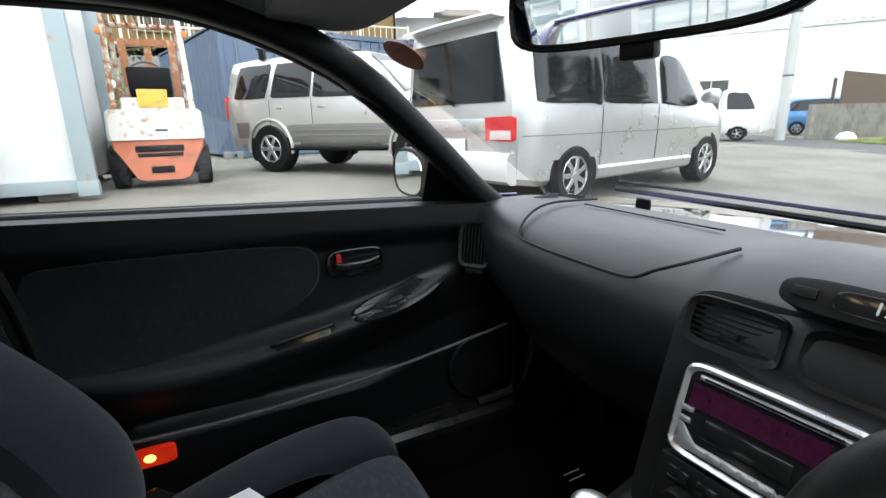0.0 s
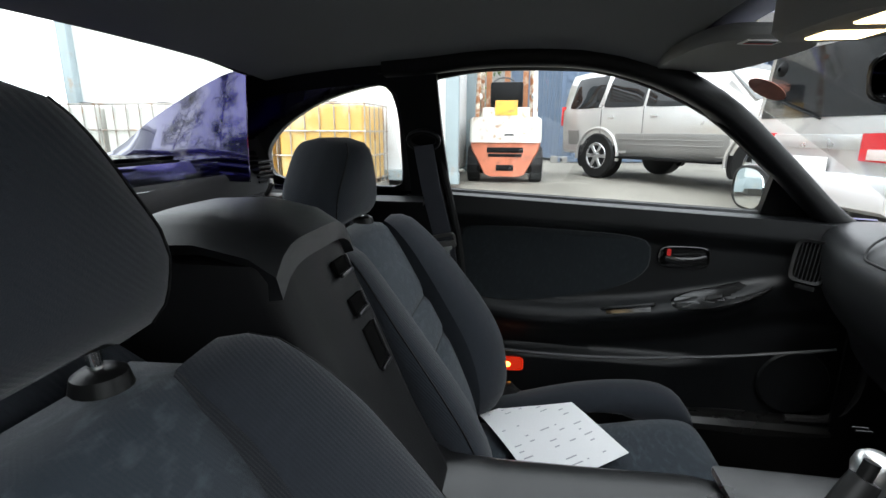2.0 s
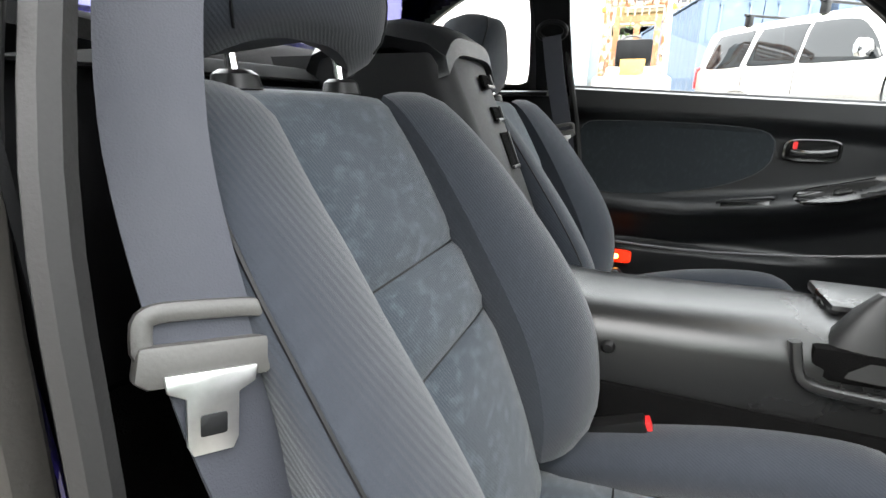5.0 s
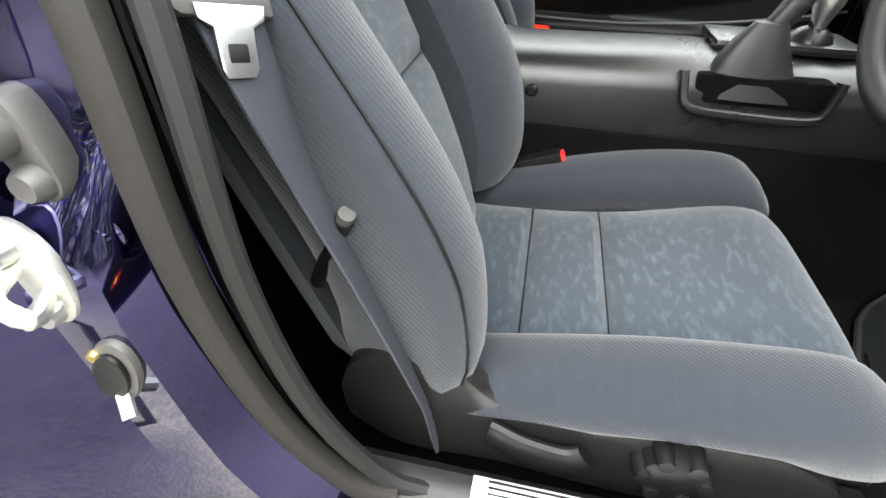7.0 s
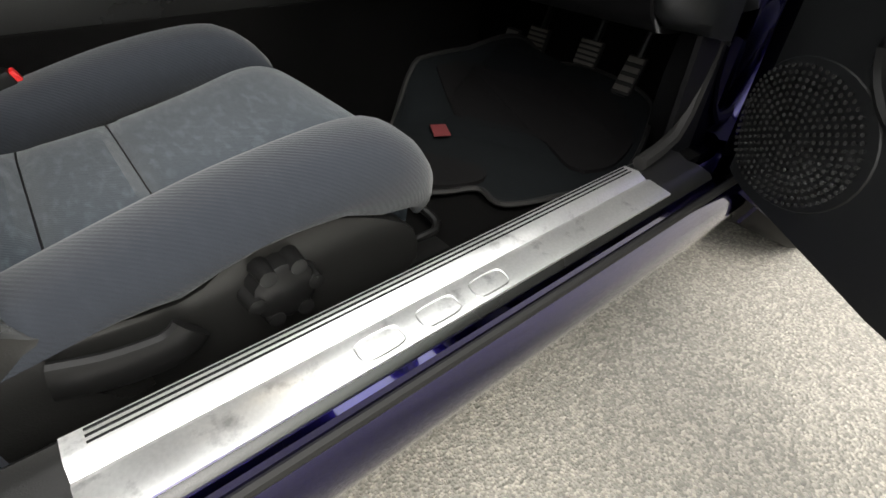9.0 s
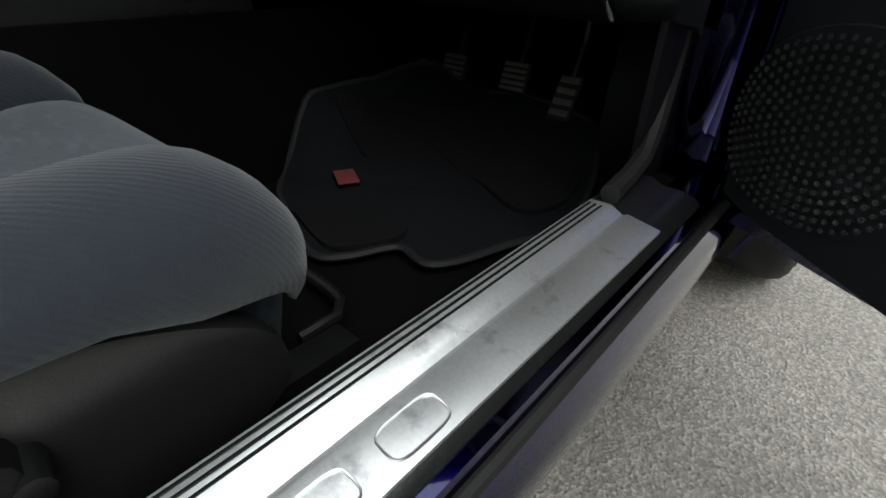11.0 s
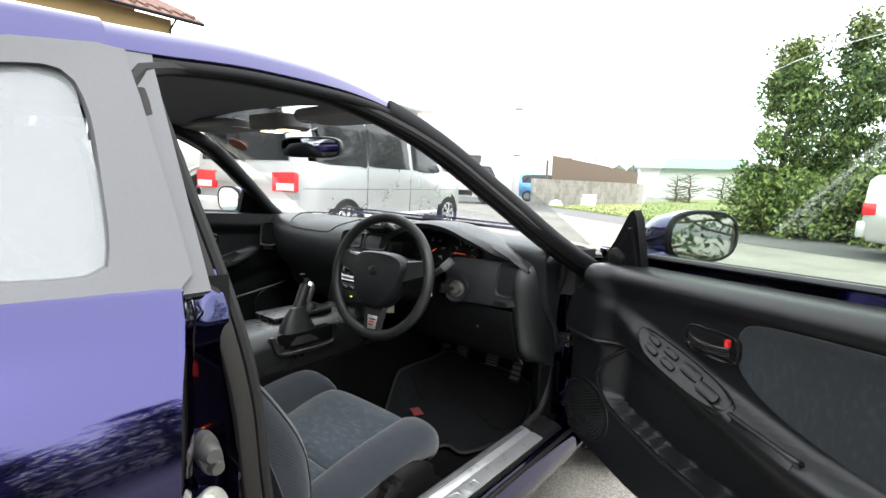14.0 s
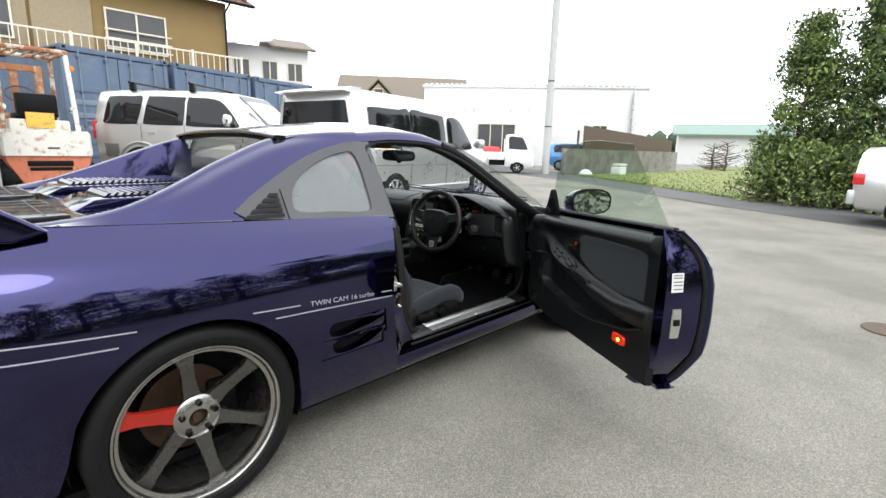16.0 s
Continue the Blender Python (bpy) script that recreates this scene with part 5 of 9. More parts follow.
# open tray ahead of the armrest, shift plate, shifter and handbrake
# Solid dark box, proud of the console, stands in for the recess's shade.
tray = part("handbrake_recess_shade", box(1.292, 1.483, -0.1105, -0.035, 0.506, 0.550, 0.006), CARPET, console)
part("recess_rail", sweep(catmull([(1.272, -0.106, 0.552), (1.280, -0.113, 0.515), (1.298, -0.118, 0.500), (1.38, -0.119, 0.496), (1.46, -0.118, 0.497), (1.482, -0.112, 0.508), (1.490, -0.106, 0.552)], 26), squarish(0.014, 0.020, 12, 3), up=(0, 1, 0)), CONSOLE, console)
hb = part("handbrake", sweep(catmull([(1.33, -0.072, 0.52), (1.365, -0.068, 0.575), (1.40, -0.06, 0.635), (1.423, -0.053, 0.678)], 12), squarish(0.034, 0.030, 14, 2.6), up=(0, 1, 0), scale=np.array([1.7, 1.35, 1.1, 1, 0.95, 0.95, 0.95, 0.97, 1.0, 1.0, 0.98, 0.9])), LEATHER, car)
part("handbrake_boot", loft([[(1.325 + a * k + dx, -0.080 + b * k, z) for a, b in squarish(0.15, 0.070, 18, 3)] for k, z, dx in ((1.0, 0.515, 0.055), (0.85, 0.545, 0.045), (0.5, 0.595, 0.045), (0.3, 0.62, 0.05))]), LEATHER, hb)
part("release_button", tube([(1.421, -0.053, 0.676), (1.428, -0.051, 0.698)], 0.008, 12), PLASTIC, hb)
plate = part("shift_plate", box(1.325, 1.545, -0.030, 0.085, 0.566, 0.582, 0.008), CONSOLE, console)
boot = part("gear_lever", lathe([(0.034, 0.58), (0.030, 0.592), (0.018, 0.600), (0.010, 0.603), (0.010, 0.62), (0.007, 0.625)], 20, "z", centre=(1.471, 0.010, 0)), PLASTIC, car, "gear lever with a steel knob")
part("gear_knob", lathe([(0.0, 0.703), (0.012, 0.702), (0.019, 0.696), (0.0225, 0.684), (0.021, 0.668), (0.014, 0.648), (0.010, 0.632), (0.009, 0.624), (0.0, 0.622)], 28, "z", centre=(1.474, 0.009, -0.032)), STEEL, boot)
for s in (-0.004, 0.004):
    part("shift_pattern", box(1.448, 1.466, 0.0145 + s, 0.0155 + s, 0.697, 0.6985), PLASTIC, boot)
rows = []
for x, z, w in ((0.955, 0.555, 0.105), (0.90, 0.66, 0.107), (0.845, 0.79, 0.108), (0.805, 0.875, 0.108), (0.795, 0.905, 0.108)):
    rows.append([(x - a, y, z) for a, y in ((0.30, -w - 0.022), (0.034, -w - 0.022), (0.016, -w - 0.019), (0.005, -w - 0.010), (0.0, -w + 0.006), (0.0, w - 0.070), (0.004, w - 0.054), (0.015, w - 0.044), (0.032, w - 0.040), (0.30, w - 0.040))])
tower = part("engine_cover_tower", loft(rows), BLACK_TRIM, car, "black vinyl tower between the seats")
pad = []
for x, z in ((0.806, 0.905), (0.80, 0.928), (0.77, 0.946), (0.71, 0.958), (0.64, 0.955), (0.58, 0.935), (0.56, 0.90)):
    pad.append([(x, s * 0.107 - 0.031, z - 0.03 * abs(s) ** 5) for s in np.linspace(-1, 1, 13)])
part("tower_pad", sheet(pad, 0.02), DASH, tower)
TOWER = Matrix.Translation((0.845, 0.0, 0.79)) @ Euler((0, radians(-22), 0)).to_matrix().to_4x4()
for z, h in ((0.088, 0.011), (0.034, 0.012), (-0.028, 0.030)):
    fr = part("tower_pocket", moved(box(-0.004, 0.003, -0.012, 0.026, z - h, z + h, 0.003), TOWER), CARPET, tower)
    part("pocket_lip", moved(box(0.002, 0.008, -0.012, 0.026, z - h - 0.003, z - h + 0.003, 0.002), TOWER), CONSOLE, fr)
    part("pocket_lip", moved(box(0.002, 0.006, 0.024, 0.028, z - h, z + h, 0.001), TOWER), CONSOLE, fr)
rows = [[(x, y, z) for y in np.linspace(-0.62, 0.62, 9)] for x, z in ((0.585, 0.868), (0.565, 0.884), (0.54, 0.888), (0.40, 0.892), (0.385, 0.935), (0.375, 0.945))]
part("rear_shelf", sheet(rows, 0.004), SHELF, car, "grey rear shelf")
shelf_hook = part("shelf_hook", merge(box(0.44, 0.50, 0.44, 0.50, 0.878, 0.900, 0.006), tube([(0.47, 0.445, 0.90), (0.485, 0.445, 0.925), (0.47, 0.47, 0.93), (0.455, 0.495, 0.92)], 0.006, 8)), PLASTIC, car)
for i in range(6):
    z = 0.905 + i * 0.012
    part("inner_vent_slat", box(0.345, 0.395, 0.555, 0.625, z - 0.003, z + 0.003, 0.001), BLACK_TRIM, car)


# ---- seats ----
COVER_X = [0.95, 0.98, 1.03, 1.066, 1.16, 1.23, 1.31, 1.37, 1.40, 1.44]
COVER_Z = [0.40, 0.40, 0.388, 0.364, 0.347, 0.380, 0.370, 0.340, 0.30, 0.29]
def seat(yc, s, name, label, hw, hx, h0, h1, bx=0.0, cl=0.0):
    """A bucket seat; s is +1 when its outer side faces the car's left."""
    pts = catmull([(0.985 + bx, 0.335), (0.955 + bx, 0.44), (0.905 + bx, 0.56), (0.845 + bx, 0.68), (0.785 + bx, 0.79), (0.735 + bx, 0.865)], 37)
    back = part(name, box(0.98, 1.40, yc - 0.20, yc + 0.20, 0.215, 0.30, 0.02), BLACK_TRIM, car, label)
    # padded centre of the backrest, three pads
    rings = []
    seams = (0.575, 0.672)
    for i, (x, z) in enumerate(pts):
        dx, dz = (pts[min(i + 1, 36)] - pts[max(i - 1, 0)])
        L = math.hypot(dx, dz)
        nx, nz = dz / L, -dx / L
        puff = 0.012 - 0.016 * sum(math.exp(-(((z - q) / 0.009) ** 2)) for q in seams)
        top = smooth((z - 0.82) / 0.05)
        w = 0.165 - 0.02 * top
        ring = []
        for a in np.linspace(-1, 1, 15):
            h = puff * (1 - abs(a) ** 4) - 0.012 * abs(a) ** 6 - 0.045 * top**2
            ring.append((x + nx * h, yc + a * w, z + nz * h))
        for a in (1, 0.5, -0.5, -1):
            ring.append((x - nx * (0.10 - 0.05 * top), yc + a * w * 0.98, z - nz * (0.10 - 0.05 * top)))
        rings.append(ring)
    part("backrest_panel", loft(rings), CLOTH, back)
    for q in seams:
        k = min(range(37), key=lambda i: abs(pts[i][1] - q))
        part("seam", tube([rings[k][i] for i in range(15)], 0.0018, 5), BLACK_TRIM, back)
    for b in (-1, 1):
        path = catmull([(0.985, yc + b * 0.194, 0.368), (0.985, yc + b * 0.198, 0.44), (0.958, yc + b * 0.200, 0.54), (0.900, yc + b * 0.196, 0.65), (0.838, yc + b * 0.184, 0.755), (0.788, yc + b * 0.160, 0.826), (0.758, yc + b * 0.140, 0.845)], 26) + np.array((bx, 0, 0))
        rings = []
        for i, p in enumerate(path):
            t = i / 25
            d = path[min(i + 1, 25)] - path[max(i - 1, 0)]
            d /= np.linalg.norm(d)
            nf = np.array((d[2], 0, -d[0]))
            nf /= np.linalg.norm(nf)
            fwd = ramp(t, [0, 0.05, 0.25, 0.5, 0.75, 0.93, 1], [0.045, 0.058, 0.066, 0.054, 0.036, 0.02, 0.006])
            wid = ramp(t, [0, 0.06, 0.3, 0.5, 0.7, 0.93, 1], [0.066, 0.073, 0.075, 0.070, 0.064, 0.046, 0.02])
            ring = []
            for a in np.linspace(0, 2 * math.pi, 21)[:-1]:
                ca, sa = math.cos(a), math.sin(a)
                f = fwd * sa if sa > 0 else 0.095 * sa
                wy = wid * (0.9 if ca * b > 0 else 1.0) * math.copysign(abs(ca) ** (0.75 if ca * b > 0 else 0.95), ca) + b * 0.030 * max(sa, 0.0)
                ring.append(tuple(p + nf * f + np.array((0, 1, 0)) * wy))
            rings.append(ring)
        bol = part("backrest_bolster", loft(rings), BOLSTER, back)
        # stitched seam along the crest of the bolster
        part("seam", tube([rings[i][3 if b > 0 else 7] for i in range(1, 25)], 0.0016, 5), BLACK_TRIM, bol)
    part("backrest_shell", loft([[(x - 0.075 - 0.02 + dxx, yc + a, z) for a, dxx in ((-w, 0.02), (-w * 0.9, -0.02), (0, -0.035), (w * 0.9, -0.02), (w, 0.02), (0, 0.03))] for (x, z), w in ((pts[0], 0.22), (pts[12], 0.235), (pts[22], 0.22), (pts[30], 0.19), (pts[35], 0.15))]), BOLSTER, back)
    # cushion: centre with two cross seams, bolsters
    cpts = catmull([(0.965, 0.335), (1.05, 0.338), (1.15, 0.345), (1.29, 0.368), (1.38, 0.386), (1.428, 0.376), (1.450, 0.335), (1.440, 0.27)], 40)
    cpts[:, 0] += cl * np.clip((cpts[:, 0] - 1.2) / 0.2, 0, 1)
    rings = []
    for i, (x, z) in enumerate(cpts):
        puff = 0.010 - 0.015 * sum(math.exp(-(((x - q) / 0.008) ** 2)) for q in (1.085, 1.185))
        w = 0.165 + 0.015 * smooth((x - 1.2) / 0.2)
        ring = [(x, yc + a * w, z + puff * (1 - abs(a) ** 4) - 0.01 * abs(a) ** 6) for a in np.linspace(-1, 1, 15)]
        ring += [(min(x, 1.45) - 0.01, yc + a * w, min(z - 0.06, 0.26)) for a in (1, 0.3, -0.3, -1)]
        rings.append(ring)
    part("cushion_panel", loft(rings), CLOTH, back)
    for q in (1.085, 1.185):
        k = min(range(30), key=lambda i: abs(cpts[i][0] - q))
        part("seam", tube([rings[k][i] for i in range(15)], 0.0016, 5), BLACK_TRIM, back)
    for b in (-1, 1):
        path = catmull([(0.97, yc + b * 0.205, 0.325), (1.05, yc + b * 0.212, 0.345), (1.17, yc + b * 0.218, 0.372), (1.29, yc + b * 0.222, 0.392), (1.37, yc + b * 0.218, 0.394), (1.425, yc + b * 0.205, 0.372), (1.442, yc + b * 0.197, 0.345)], 24)
        path[:, 0] += cl * np.clip((path[:, 0] - 1.2) / 0.2, 0, 1)
        rings = []
        for i, p in enumerate(path):
            t = i / 23
            up = ramp(t, [0, 0.08, 0.5, 0.85, 0.95, 1], [0.016, 0.032, 0.042, 0.042, 0.028, 0.008])
            wid = ramp(t, [0, 0.08, 0.5, 0.85, 0.95, 1], [0.030, 0.050, 0.056, 0.056, 0.046, 0.02])
            ring = []
            for a in np.linspace(0, 2 * math.pi, 21)[:-1]:
                ca, sa = math.cos(a), math.sin(a)
                low = min(0.055, max(0.002, p[2] - ramp(p[0], COVER_X, COVER_Z) + 0.004)) if b == s else 0.055
                ring.append((p[0], p[1] + wid * math.copysign(abs(ca) ** 0.75, ca), p[2] + (up * sa if sa > 0 else low * sa)))
            rings.append(ring)
        part("cushion_bolster", loft(rings), BOLSTER, back)
    # headrest on two posts
    rings = []
    for t in np.linspace(0, 1, 17):
        z = h0 + (h1 - h0) * t
        k = max(0.0, 1 - abs(2 * t - 1) ** 5.0) ** 0.5
        w = hw * ramp(t, [0, 0.12, 0.32, 0.45, 0.6, 0.78, 0.92, 1], [0.90, 0.98, 1.0, 0.92, 0.74, 0.54, 0.40, 0.32]) * (0.85 + 0.15 * k)
        front = 0.072 * (0.35 + 0.65 * k)
        xc = hx + 0.004 * t
        rings.append([(xc + front * b - 0.018 * a * a * (b > 0) * (1 - 0.5 * t), yc + a * w, z - 0.016 * b * (1 - t) - 0.042 * abs(a) ** 3 * (1 - t) ** 2) for a, b in squarish(2, 2, 32, 2.7)])
    rest = part("headrest", loft(rings), BOLSTER, back)
    for q in (20, 28):
        part("seam", tube([(x + 0.001 * math.copysign(1, x - hx), y, z) for x, y, z in (rings[i][32 - q if q == 28 else 12] for i in range(1, 16))], 0.0014, 5), BLACK_TRIM, rest)
    for b in (-1, 1):
        part("headrest_post", tube([(0.722 + bx, yc + b * 0.083, 0.84), (0.71 + bx, yc + b * 0.083, h0 + 0.03)], 0.0055, 10), CHROME, back)
        part("post_sleeve", lathe([(0.0, 0.862), (0.014, 0.862), (0.020, 0.858), (0.023, 0.846)], 18, "z", centre=(0.722 + bx, yc + b * 0.083, 0)), PLASTIC, back)
    # plastic side cover, recliner, knob, lever and rails
    yo = yc + s * 0.262
    cover = [(0.91, 0.30), (0.905, 0.35), (0.93, 0.40), (0.975, 0.415), (1.015, 0.385), (1.022, 0.386), (1.026, 0.402), (1.045, 0.385), (1.075, 0.364), (1.16, 0.349), (1.225, 0.378), (1.30, 0.374), (1.37, 0.343), (1.40, 0.31), (1.38, 0.262), (1.20, 0.255), (1.08, 0.265), (0.97, 0.262)]
    cover = [tuple(p) for p in catmull(cover + [cover[0]], 55)[:-1]]
    y0, y1 = sorted((yo - s * 0.03, yo))
    cov = part("side_cover", prism(cover, y0, y1, "y", 0.006), SEAT_PLASTIC, back)
    part("recline_lever", sweep(catmull([(1.062, yo + s * 0.006, 0.330), (1.10, yo + s * 0.014, 0.324), (1.14, yo + s * 0.016, 0.322), (1.158, yo + s * 0.014, 0.332)], 10), squarish(0.016, 0.036, 12, 2.6)), PLASTIC, cov)
    part("height_knob", lathe([(0.0, 0.022 * s), (0.024, 0.022 * s), (0.03, 0.018 * s), (0.032, 0.0)], 12, centre=(1.238, yo, 0.330)), PLASTIC, cov)
    for i in range(6):
        a = radians(60 * i)
        part("knob_lobe", lathe([(0.0, 0.024 * s), (0.008, 0.023 * s), (0.010, 0.0)], 10, centre=(1.238 + 0.028 * math.cos(a), yo, 0.330 + 0.028 * math.sin(a))), PLASTIC, cov)
    for b in (-1, 1):
        part("seat_rail", box(0.93, 1.50, yc + b * 0.19 - 0.018, yc + b * 0.19 + 0.018, 0.178, 0.216, 0.004), PLASTIC, back)
    part("rail_handle", tube(catmull([(1.47, yc - 0.15, 0.20), (1.53, yc - 0.14, 0.205), (1.535, yc, 0.205), (1.53, yc + 0.14, 0.205), (1.47, yc + 0.15, 0.20)], 20), 0.007, 8), PLASTIC, back)
    # tilt lever on the outer face of the backrest
    part("fold_lever", tube([(0.885, yc + s * 0.235, 0.465), (0.932, yc + s * 0.266, 0.562)], 0.008, 10), PLASTIC, back)
    part("fold_lever_tip", tube([(0.929, yc + s * 0.264, 0.556), (0.936, yc + s * 0.269, 0.570)], 0.0068, 12), BUFFER, back)
    return back


seat(-0.36, -1, "driver_seat", "dark blue-grey cloth bucket seat with a raised headrest", 0.158, 0.716, 0.910, 1.073)
seat(0.36, 1, "passenger_seat", "dark blue-grey cloth bucket seat with a paper on it", 0.150, 0.668, 0.885, 1.030, -0.024, 0.028)


# ---- belts ----
def strap(path, width, axes, thick=0.0011):
    """Webbing: a thin band along a path, its width along an axis that turns with it."""
    n = len(path)
    stops = np.linspace(0, 1, len(axes))
    rings = []
    for i, p in enumerate(path):
        p = np.array(p)
        t = i / (n - 1)
        w = np.array([np.interp(t, stops, [a[k] for a in axes]) for k in range(3)])
        d = np.array(path[min(i + 1, n - 1)]) - np.array(path[max(i - 1, 0)])
        d /= np.linalg.norm(d)
        w -= d * (w @ d)
        w /= np.linalg.norm(w)
        q = np.cross(d, w) * thick
        rings.append([tuple(p - w * width / 2 - q), tuple(p + w * width / 2 - q), tuple(p + w * width / 2 + q), tuple(p - w * width / 2 + q)])
    return loft(rings)


for side in (-1, 1):
    GX, GZ = (0.818, 0.990) if side < 0 else (0.806, 1.022)
    ring = part("belt_guide", sweep([(GX + 0.036 * math.cos(a), side * (0.583 - 0.010 * math.sin(a)), GZ + (0.030 if side < 0 else 0.021) * math.sin(a)) for a in np.linspace(0, 2 * math.pi, 25)[:-1]], circle(0.0068, 8), up=(0, 1, 0), closed_path=True), BLACK_TRIM, car)
    part("guide_bolt", lathe([(0.0, -0.015 * side), (0.012, -0.014 * side), (0.014, 0.0)], 14, centre=(GX - 0.004, side * 0.590, 1.062)), PLASTIC, ring)
    part("guide_hanger", box(GX - 0.012, GX + 0.008, min(side * 0.585, side * 0.60), max(side * 0.585, side * 0.60), 1.035, 1.085, 0.004), PLASTIC, ring)
    if side < 0:
        path = catmull([(0.826, -0.578, 0.975), (0.830, -0.598, 0.92), (0.842, -0.622, 0.82), (0.876, -0.637, 0.722), (0.905, -0.638, 0.62), (0.962, -0.628, 0.46), (1.022, -0.606, 0.268)], 44)
        axes = ((0.9, 0.4, 0.1), (0.6, 0.8, 0), (0.5, 0.85, -0.1), (0.42, 0.9, -0.15), (-0.05, 1.0, -0.22), (-0.16, 1.0, -0.24), (-0.16, 1.0, -0.24), (-0.10, 1.0, -0.24), (0.5, 0.7, 0.1))
        c, w, dn = Vector((0.877, -0.638, 0.722)), Vector((0.46, 0.87, -0.18)).normalized(), Vector((0.25, -0.05, -0.97))
    else:
        path = catmull([(0.806, 0.580, 1.01), (0.822, 0.600, 0.90), (0.848, 0.628, 0.77), (0.872, 0.645, 0.62), (0.90, 0.66, 0.40)], 30)
        axes = ((0.97, 0, 0.2), (0.97, 0, 0.2))
        c, w, dn = Vector((0.848, 0.623, 0.77)), Vector((0.97, 0.0, 0.2)).normalized(), Vector((0.15, 0.05, -0.98))
    belt_ob = part("seat_belt", strap(path, 0.047, axes), BELT, car)
    dn = (dn - w * dn.dot(w)).normalized()
    nrm = w.cross(dn).normalized()
    T = Matrix(((w.x, nrm.x, -dn.x, c.x), (w.y, nrm.y, -dn.y, c.y), (w.z, nrm.z, -dn.z, c.z), (0, 0, 0, 1)))
    # moulded keeper: a rounded loop with a broad lower bar
    loop = sweep([(x, 0, z + 0.004) for x, z in squarish(0.058, 0.022, 28, 5)], squarish(0.010, 0.009, 10, 3), up=(0, 1, 0), closed_path=True)
    bar = prism([(-0.033, -0.016), (-0.031, 0.0), (0.031, 0.0), (0.033, -0.016), (0.027, -0.020), (-0.027, -0.020)], -0.007, 0.007, "y", 0.003)
    keeper = part("belt_keeper", moved(merge(loop, bar), T), BUFFER, belt_ob)
    ring = [(-0.021, -0.014), (0.021, -0.014), (0.020, -0.022), (0.012, -0.026), (0.0115, -0.048), (0.009, -0.053), (-0.009, -0.053), (-0.0115, -0.048), (-0.012, -0.026), (-0.020, -0.022)]
    part("belt_tongue", moved(prism(ring, -0.0095 * 1, -0.0065, "y", 0.0008), T), STEEL, keeper)
    part("tongue_hole", moved(box(-0.0065, 0.0065, -0.0102, -0.0058, -0.045, -0.034, 0.002), T), BLACK_TRIM, keeper)
    e = path[-1]
    part("belt_anchor", moved(box(-0.014, 0.014, -0.004, 0.004, -0.02, 0.024, 0.003), pose(e[0], e[1], e[2], 0, -18, 0)), STEEL, belt_ob)
    bk = part("belt_buckle", moved(box(-0.055, 0.03, -0.014, 0.014, -0.02, 0.02, 0.006), pose(1.09, side * 0.135, 0.385, 0, -22, 0)), PLASTIC, car)
    part("release_button", moved(box(0.029, 0.036, -0.010, 0.010, -0.015, 0.015, 0.002), pose(1.09, side * 0.135, 0.385, 0, -22, 0)), RED, bk)


